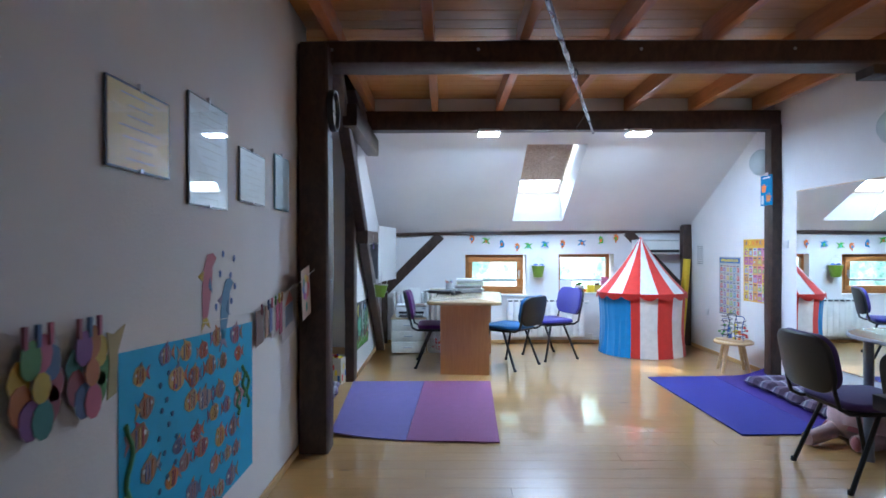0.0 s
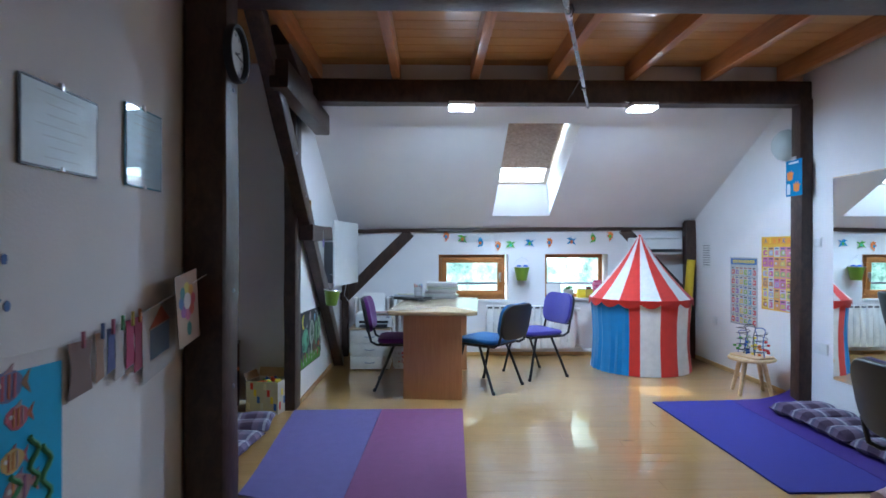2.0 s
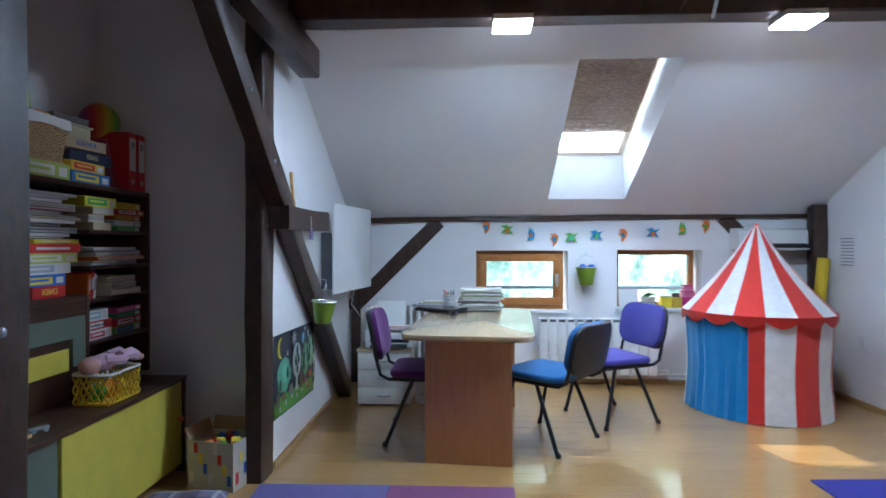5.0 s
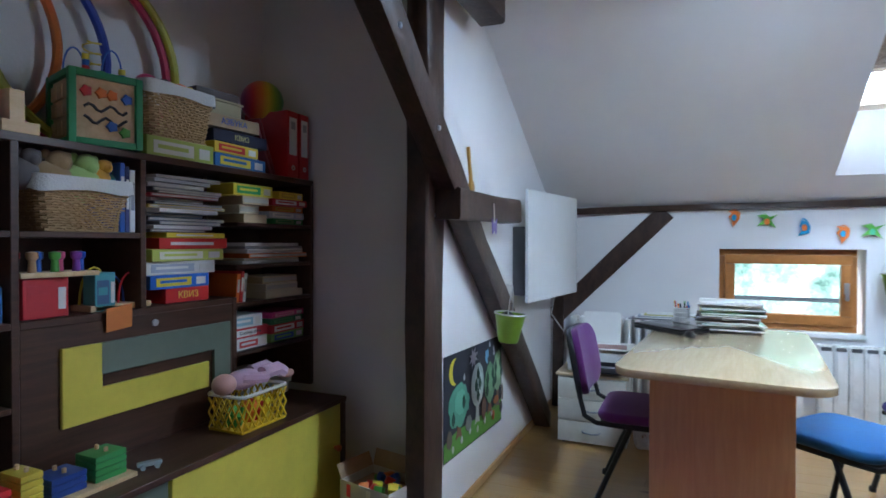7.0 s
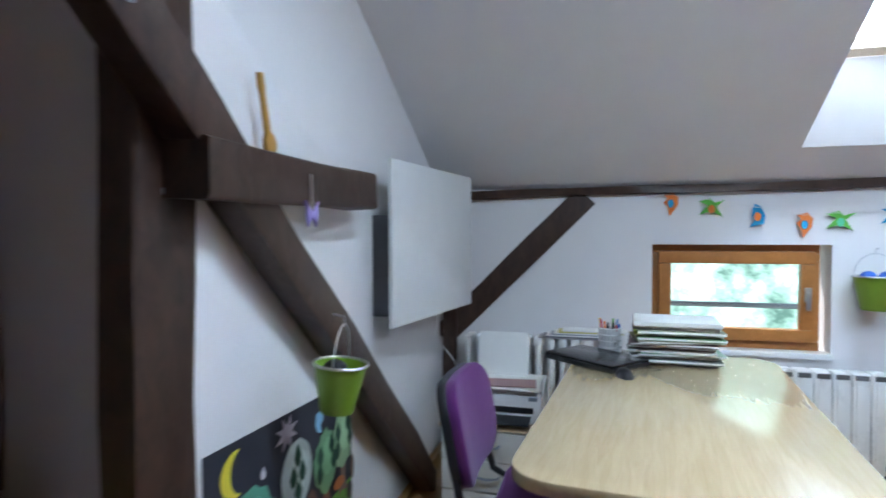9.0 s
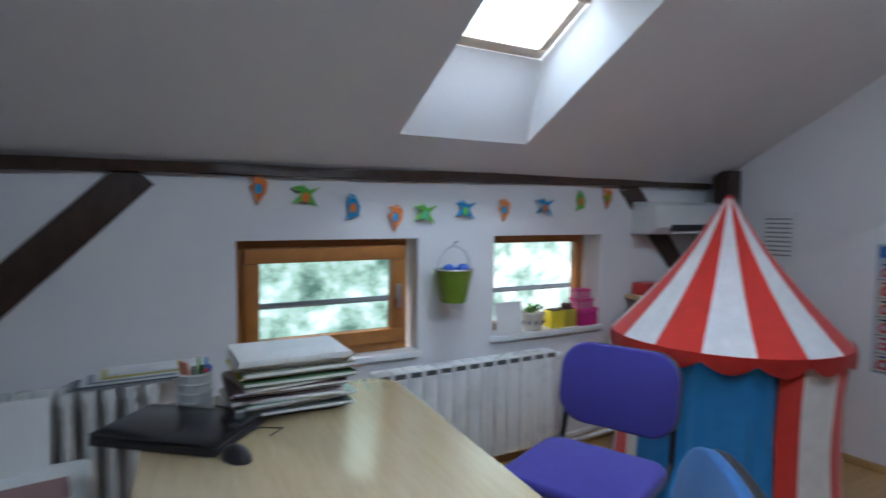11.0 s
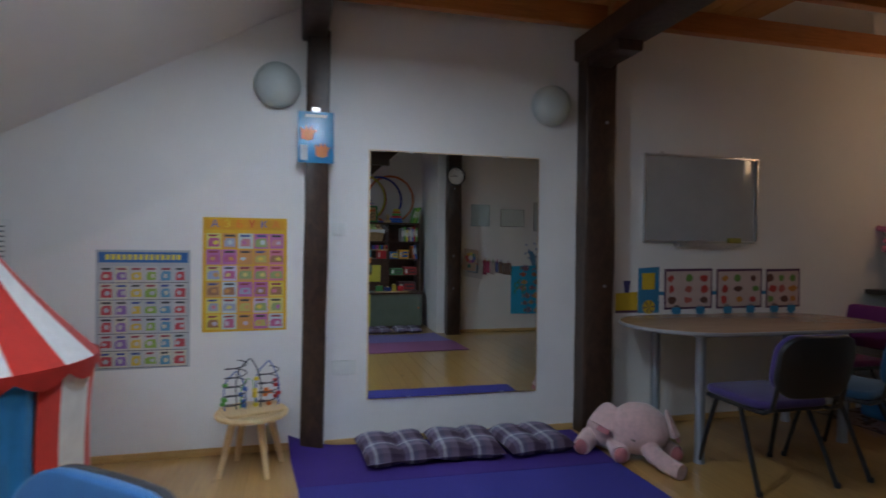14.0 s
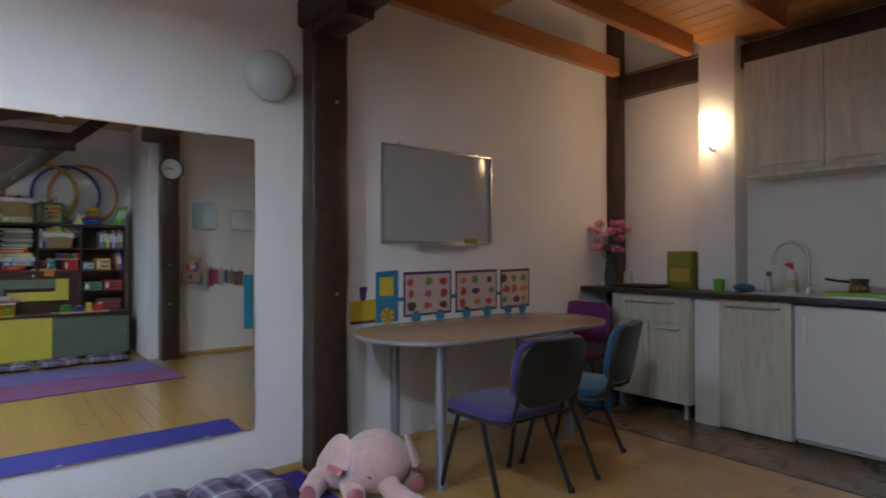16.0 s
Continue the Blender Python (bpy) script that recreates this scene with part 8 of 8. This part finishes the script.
def fish_poster():
    t = thing("fish_poster", Matrix.Translation((XL + 0.001, 1.645, 0.23)) @ ON_LEFT, "bright blue sea poster with many cut-out paper fish", "poster")
    w, h = 1.09, 0.70
    flat("sheet", [(0, 0.0), (w, 0.015), (w, h - 0.02), (w * 0.5, h), (0, h + 0.03)], (0.02, 0.42, 0.72), t, 0)
    rnd = random.Random(21)
    cols = ((0.46, 0.13, 0.07), (0.58, 0.22, 0.06), (0.40, 0.24, 0.26), (0.60, 0.42, 0.14), (0.26, 0.11, 0.22), (0.50, 0.12, 0.16), (0.16, 0.18, 0.34), (0.30, 0.17, 0.10), (0.44, 0.36, 0.34))
    spots = [(0.13 + 0.145 * c + 0.05 * (r % 2) + rnd.uniform(-0.035, 0.035), 0.07 + 0.098 * r + rnd.uniform(-0.022, 0.022)) for r in range(7) for c in range(6)]
    for k, (x, y) in enumerate(spots):
        if k in (7, 12, 25):
            continue
        s = rnd.uniform(0.036, 0.056)
        c = rnd.choice(cols)
        f = flat("paper_fish", blob(x, y, s, s * 0.78, 12, 0.3, k), c, t, 0.0017 + 0.0001 * (k % 5))
        d = 1 if rnd.random() < 0.5 else -1
        flat("tail", [(x + d * s * 0.8, y), (x + d * s * 1.5, y + s * 0.6), (x + d * s * 1.3, y), (x + d * s * 1.5, y - s * 0.6)], rnd.choice(cols), f, 0.0018)
        for q in (-0.35, 0.05, 0.42):
            flat("stripe", [(x + (q - 0.09) * s, y - s * 0.55), (x + (q + 0.07) * s, y - s * 0.6), (x + (q + 0.10) * s, y + s * 0.58), (x + (q - 0.06) * s, y + s * 0.55)], rnd.choice(cols), f, 0.0034)
        flat("fin", [(x - s * 0.3, y + s * 0.6), (x + s * 0.3, y + s * 0.65), (x + d * s * 0.35, y + s * 1.05)], rnd.choice(cols), f, 0.0019)
        flat("fish_eye", blob(x - d * s * 0.6, y + s * 0.15, s * 0.15, s * 0.15, 8), (0.7, 0.7, 0.68), f, 0.0036)
    for x, y0, y1 in ((0.05, 0.22, 0.52), (0.97, 0.36, 0.50), (1.02, 0.30, 0.46), (0.90, 0.30, 0.42)):
        part("seaweed", b_tube([(x + 0.018 * math.sin(q * 1.1), y0 + (y1 - y0) * q / 10, 0.003) for q in range(11)], 0.008, 6), paint((0.10, 0.34, 0.16), 0.7), t)
    for k in range(14):
        x, y = 0.22 + 0.05 * (k % 3) + rnd.uniform(-0.02, 0.02), 0.25 + 0.028 * k
        flat("bubble", blob(x, y, 0.010, 0.010, 8), (0.01, 0.10, 0.26), t, 0.0022)


fish_poster()


def dolphin(y, z, rot, c, fin, name):
    t = thing("paper_dolphin", Matrix.Translation((XL + 0.001, y, z)) @ ON_LEFT @ pose(0, 0, 0, 0, 0, rot), name, "wall decoration", "paper dolphins")
    flat("body", [(-0.005, -0.15), (0.03, -0.10), (0.05, 0.0), (0.05, 0.08), (0.085, 0.12), (0.05, 0.135), (0.0, 0.125), (-0.03, 0.06), (-0.035, -0.02), (-0.025, -0.10)], c, t, 0)
    flat("tail_fin", [(-0.03, -0.17), (0.0, -0.135), (0.05, -0.155), (0.02, -0.115), (-0.02, -0.12)], fin, t, 0.0016)
    flat("back_fin", [(-0.03, 0.06), (-0.075, 0.035), (-0.032, 0.02)], fin, t, 0.0003)
    flat("side_fin", [(0.03, 0.04), (0.055, -0.02), (0.02, 0.0)], (0.10, 0.22, 0.40), t, 0.0016)


dolphin(2.225, 1.105, -6, (0.52, 0.14, 0.18), (0.60, 0.42, 0.05), "red paper dolphin on the wall")
dolphin(2.40, 1.00, -8, (0.12, 0.28, 0.46), (0.25, 0.22, 0.36), "blue paper dolphin on the wall")
t = thing("paper_drops", Matrix.Translation((XL + 0.001, 2.42, 1.12)) @ ON_LEFT, "scattered blue paper drops on the wall", "wall decoration")
for x, y in ((-0.06, 0.03), (-0.03, 0.11), (0.05, 0.02), (0.06, -0.09), (-0.10, -0.10), (0.09, 0.09), (0.10, -0.03)):
    flat("drop", blob(x, y, 0.012, 0.015, 7), (0.10, 0.20, 0.50), t, 0)


def craft_line():
    t = thing("craft_line", Matrix.Translation((XL + 0.002, 0, 0)) @ ON_LEFT, "string with pegged children's drawings and paper flowers", "garland")
    part("string", b_tube([(1.10, 1.10, 0.015), (1.55, 1.03, 0.012), (2.2, 0.975, 0.012), (2.7, 0.955, 0.012), (3.1, 0.985, 0.014), (3.30, 1.06, 0.08), (3.50, 1.12, 0.11), (3.54, 1.13, 0.115)], 0.0015, 4), m_paper, t)
    pal = ((0.30, 0.10, 0.14), (0.10, 0.16, 0.30), (0.45, 0.12, 0.20), (0.10, 0.28, 0.10), (0.55, 0.40, 0.06), (0.45, 0.16, 0.05), (0.26, 0.10, 0.30), (0.05, 0.22, 0.22))
    for i, (x, y) in enumerate(((1.315, 0.945), (1.495, 0.94))):
        for k in range(9):
            a = k * 0.70
            p = flat("paper_petal", blob(x + 0.055 * math.cos(a), y + 0.075 * math.sin(a), 0.034, 0.045, 10, 0.15, k), pal[(k + 3 * i) % 8], t, 0.012 + 0.002 * (k % 4))
        flat("flower_centre", blob(x, y, 0.03, 0.035, 10), pal[(4 + i) % 8], t, 0.022)
        for q in range(3):
            flat("clothes_peg", [(x - 0.05 + 0.04 * q, y + 0.09), (x - 0.038 + 0.04 * q, y + 0.09), (x - 0.038 + 0.04 * q, y + 0.14), (x - 0.05 + 0.04 * q, y + 0.14)], pal[q], t, 0.014, 0.008)
    flat("paper_doll", [(1.57, 0.85), (1.615, 0.86), (1.62, 0.97), (1.655, 1.04), (1.60, 1.02), (1.57, 1.03), (1.58, 0.95)], (0.42, 0.36, 0.18), t, 0.012, 0.003)
    for k, (x, w, h, c) in enumerate(((2.74, 0.12, 0.17, (0.22, 0.14, 0.12)), (2.87, 0.05, 0.16, (0.35, 0.22, 0.16)), (2.93, 0.05, 0.15, (0.10, 0.12, 0.28)), (2.985, 0.06, 0.19, (0.50, 0.46, 0.44)), (3.05, 0.06, 0.17, (0.42, 0.06, 0.14)), (3.10, 0.06, 0.20, (0.32, 0.05, 0.10)))):
        y = 0.955 + 0.05 * max(0, (x - 2.75)) / 0.5
        flat("paper_figure", [(x, y - h), (x + w, y - h + 0.012), (x + w * 0.9, y - h * 0.4), (x + w, y), (x, y), (x + w * 0.12, y - h * 0.5)], c, t, 0.014 + 0.003 * (k % 3), 0.002)
        flat("clothes_peg", [(x + w * 0.4, y - 0.02), (x + w * 0.4 + 0.010, y - 0.02), (x + w * 0.4 + 0.010, y + 0.03), (x + w * 0.4, y + 0.03)], pal[k], t, 0.024, 0.008)
    d = flat("drawing", [(3.17, 0.73), (3.44, 0.78), (3.43, 1.05), (3.165, 1.0)], (0.60, 0.60, 0.62), t, 0.016, 0.001)
    flat("drawn_roof", [(3.22, 0.93), (3.385, 0.955), (3.31, 1.015)], (0.55, 0.18, 0.16), d, 0.0172, 0.0006)
    flat("drawn_house", [(3.225, 0.81), (3.38, 0.835), (3.38, 0.95), (3.225, 0.925)], (0.22, 0.34, 0.52), d, 0.0172, 0.0006)


craft_line()
t = thing("flower_card", Matrix.Translation((-0.80, 3.29, 0.84)) @ ON_LEFT @ pose(0, 0, 0, 0, 0, 8), "kraft paper card with a coloured flower drawing", "card")
flat("card", [(0, 0.0), (0.20, 0.0), (0.20, 0.29), (0, 0.29)], (0.40, 0.28, 0.20), t, 0.0, 0.001)
for k in range(8):
    a = k * 0.785
    flat("petal", blob(0.095 + 0.052 * math.cos(a), 0.175 + 0.052 * math.sin(a), 0.026, 0.026, 9), ((0.50, 0.06, 0.08), (0.60, 0.30, 0.05), (0.55, 0.45, 0.08), (0.08, 0.22, 0.20), (0.08, 0.16, 0.36), (0.24, 0.08, 0.28), (0.50, 0.14, 0.24), (0.55, 0.10, 0.06))[k], t, 0.0012, 0.0006)
flat("flower_centre", blob(0.095, 0.175, 0.034, 0.034, 12), (0.58, 0.50, 0.46), t, 0.002, 0.0006)
flat("drawn_leaf", blob(0.10, 0.06, 0.022, 0.03, 8), (0.03, 0.16, 0.13), t, 0.0012, 0.0006)


def wall_clock():
    t = thing("wall_clock", Matrix.Translation((-0.702, 3.61, 2.11)) @ ON_LEFT, "round wall clock with black rim on the post", "clock")
    part("rim", b_lathe([(0.108, 0.008), (0.112, 0.034), (0.125, 0.036), (0.130, 0.020), (0.128, 0.0), (0, 0.0)], 36), m_blackplastic, t, "black plastic rim")
    part("dial", b_lathe([(0.110, 0.010), (0, 0.010)], 36), m_paper, t, "white dial")
    for k in range(12):
        a = k * math.pi / 6
        words(str(12 if k == 0 else k), 0.026, m_blackplastic, t, Matrix.Translation((0.088 * math.sin(a), 0.088 * math.cos(a), 0.0115)), "numeral")
    part("hour_hand", b_prism([(-0.004, -0.012), (0.004, -0.012), (0.003, 0.055), (-0.003, 0.055)], 0.013, 0.015), m_blackplastic, t).matrix_basis = pose(0, 0, 0, 0, 0, -70)
    part("minute_hand", b_prism([(-0.003, -0.015), (0.003, -0.015), (0.002, 0.085), (-0.002, 0.085)], 0.016, 0.018), m_blackplastic, t).matrix_basis = pose(0, 0, 0, 0, 0, -100)


wall_clock()

# ---- floor ----
floor = structure("floor", b_box(-2.0, XR, YE, YK, -0.08, -0.022), m_trim, "glossy varnished pine plank floor", "floor")
PLANKS = {}


def plank(x0, x1, y0, w, z=-0.02, th=0.02, material=None, name="plank"):
    key = (round(x1 - x0, 3), round(w, 3), name)
    if key not in PLANKS:
        bm = b_box(0, x1 - x0 - 0.0008, 0.0004, w - 0.0004, 0, th, 0.0007, 1)
        me = bpy.data.meshes.new(name)
        bm.to_mesh(me)
        bm.free()
        me.materials.append(material or m_floor)
        PLANKS[key] = me
    ob = new(name, PLANKS[key])
    ob.parent = floor
    ob.location = (x0, y0, z)


PW = 0.128
rnd = random.Random(4)
y = YE
row = 0
while y < YK - 0.01:
    w = min(PW, YK - y)
    xa = -1.93 if 3.80 < y + 0.5 * w < 5.66 else XL
    xb = XR
    if y < 1.9 and y + w > YK0:
        xb = XR
    cut = (1.05, 0.35, 1.75, -0.1, 1.4)[row % 5]
    if y + w <= 1.90 and y >= YK0 - 0.2:
        plank(xa, XK + 0.12, y, w)
    elif y + w <= YK0:
        plank(xa, XK, y, w)
    else:
        plank(xa, cut, y, w)
        plank(cut, xb, y, w)
    y += w
    row += 1
# kitchen tiles
tx = 1.04
while tx < XR - 0.02:
    ty = YK0
    while ty < 1.86:
        plank(tx, min(tx + 0.33, XR), ty, min(0.33, 1.88 - ty), -0.0195, 0.02, m_tile, "floor_tile")
        ty += 0.33
    tx += 0.33
structure("floor_joint", b_box(1.04, XR, 1.885, 1.899, -0.02, 0.002, 0.001, 1), m_blackplastic, "dark joint between tiles and planks", "trim")
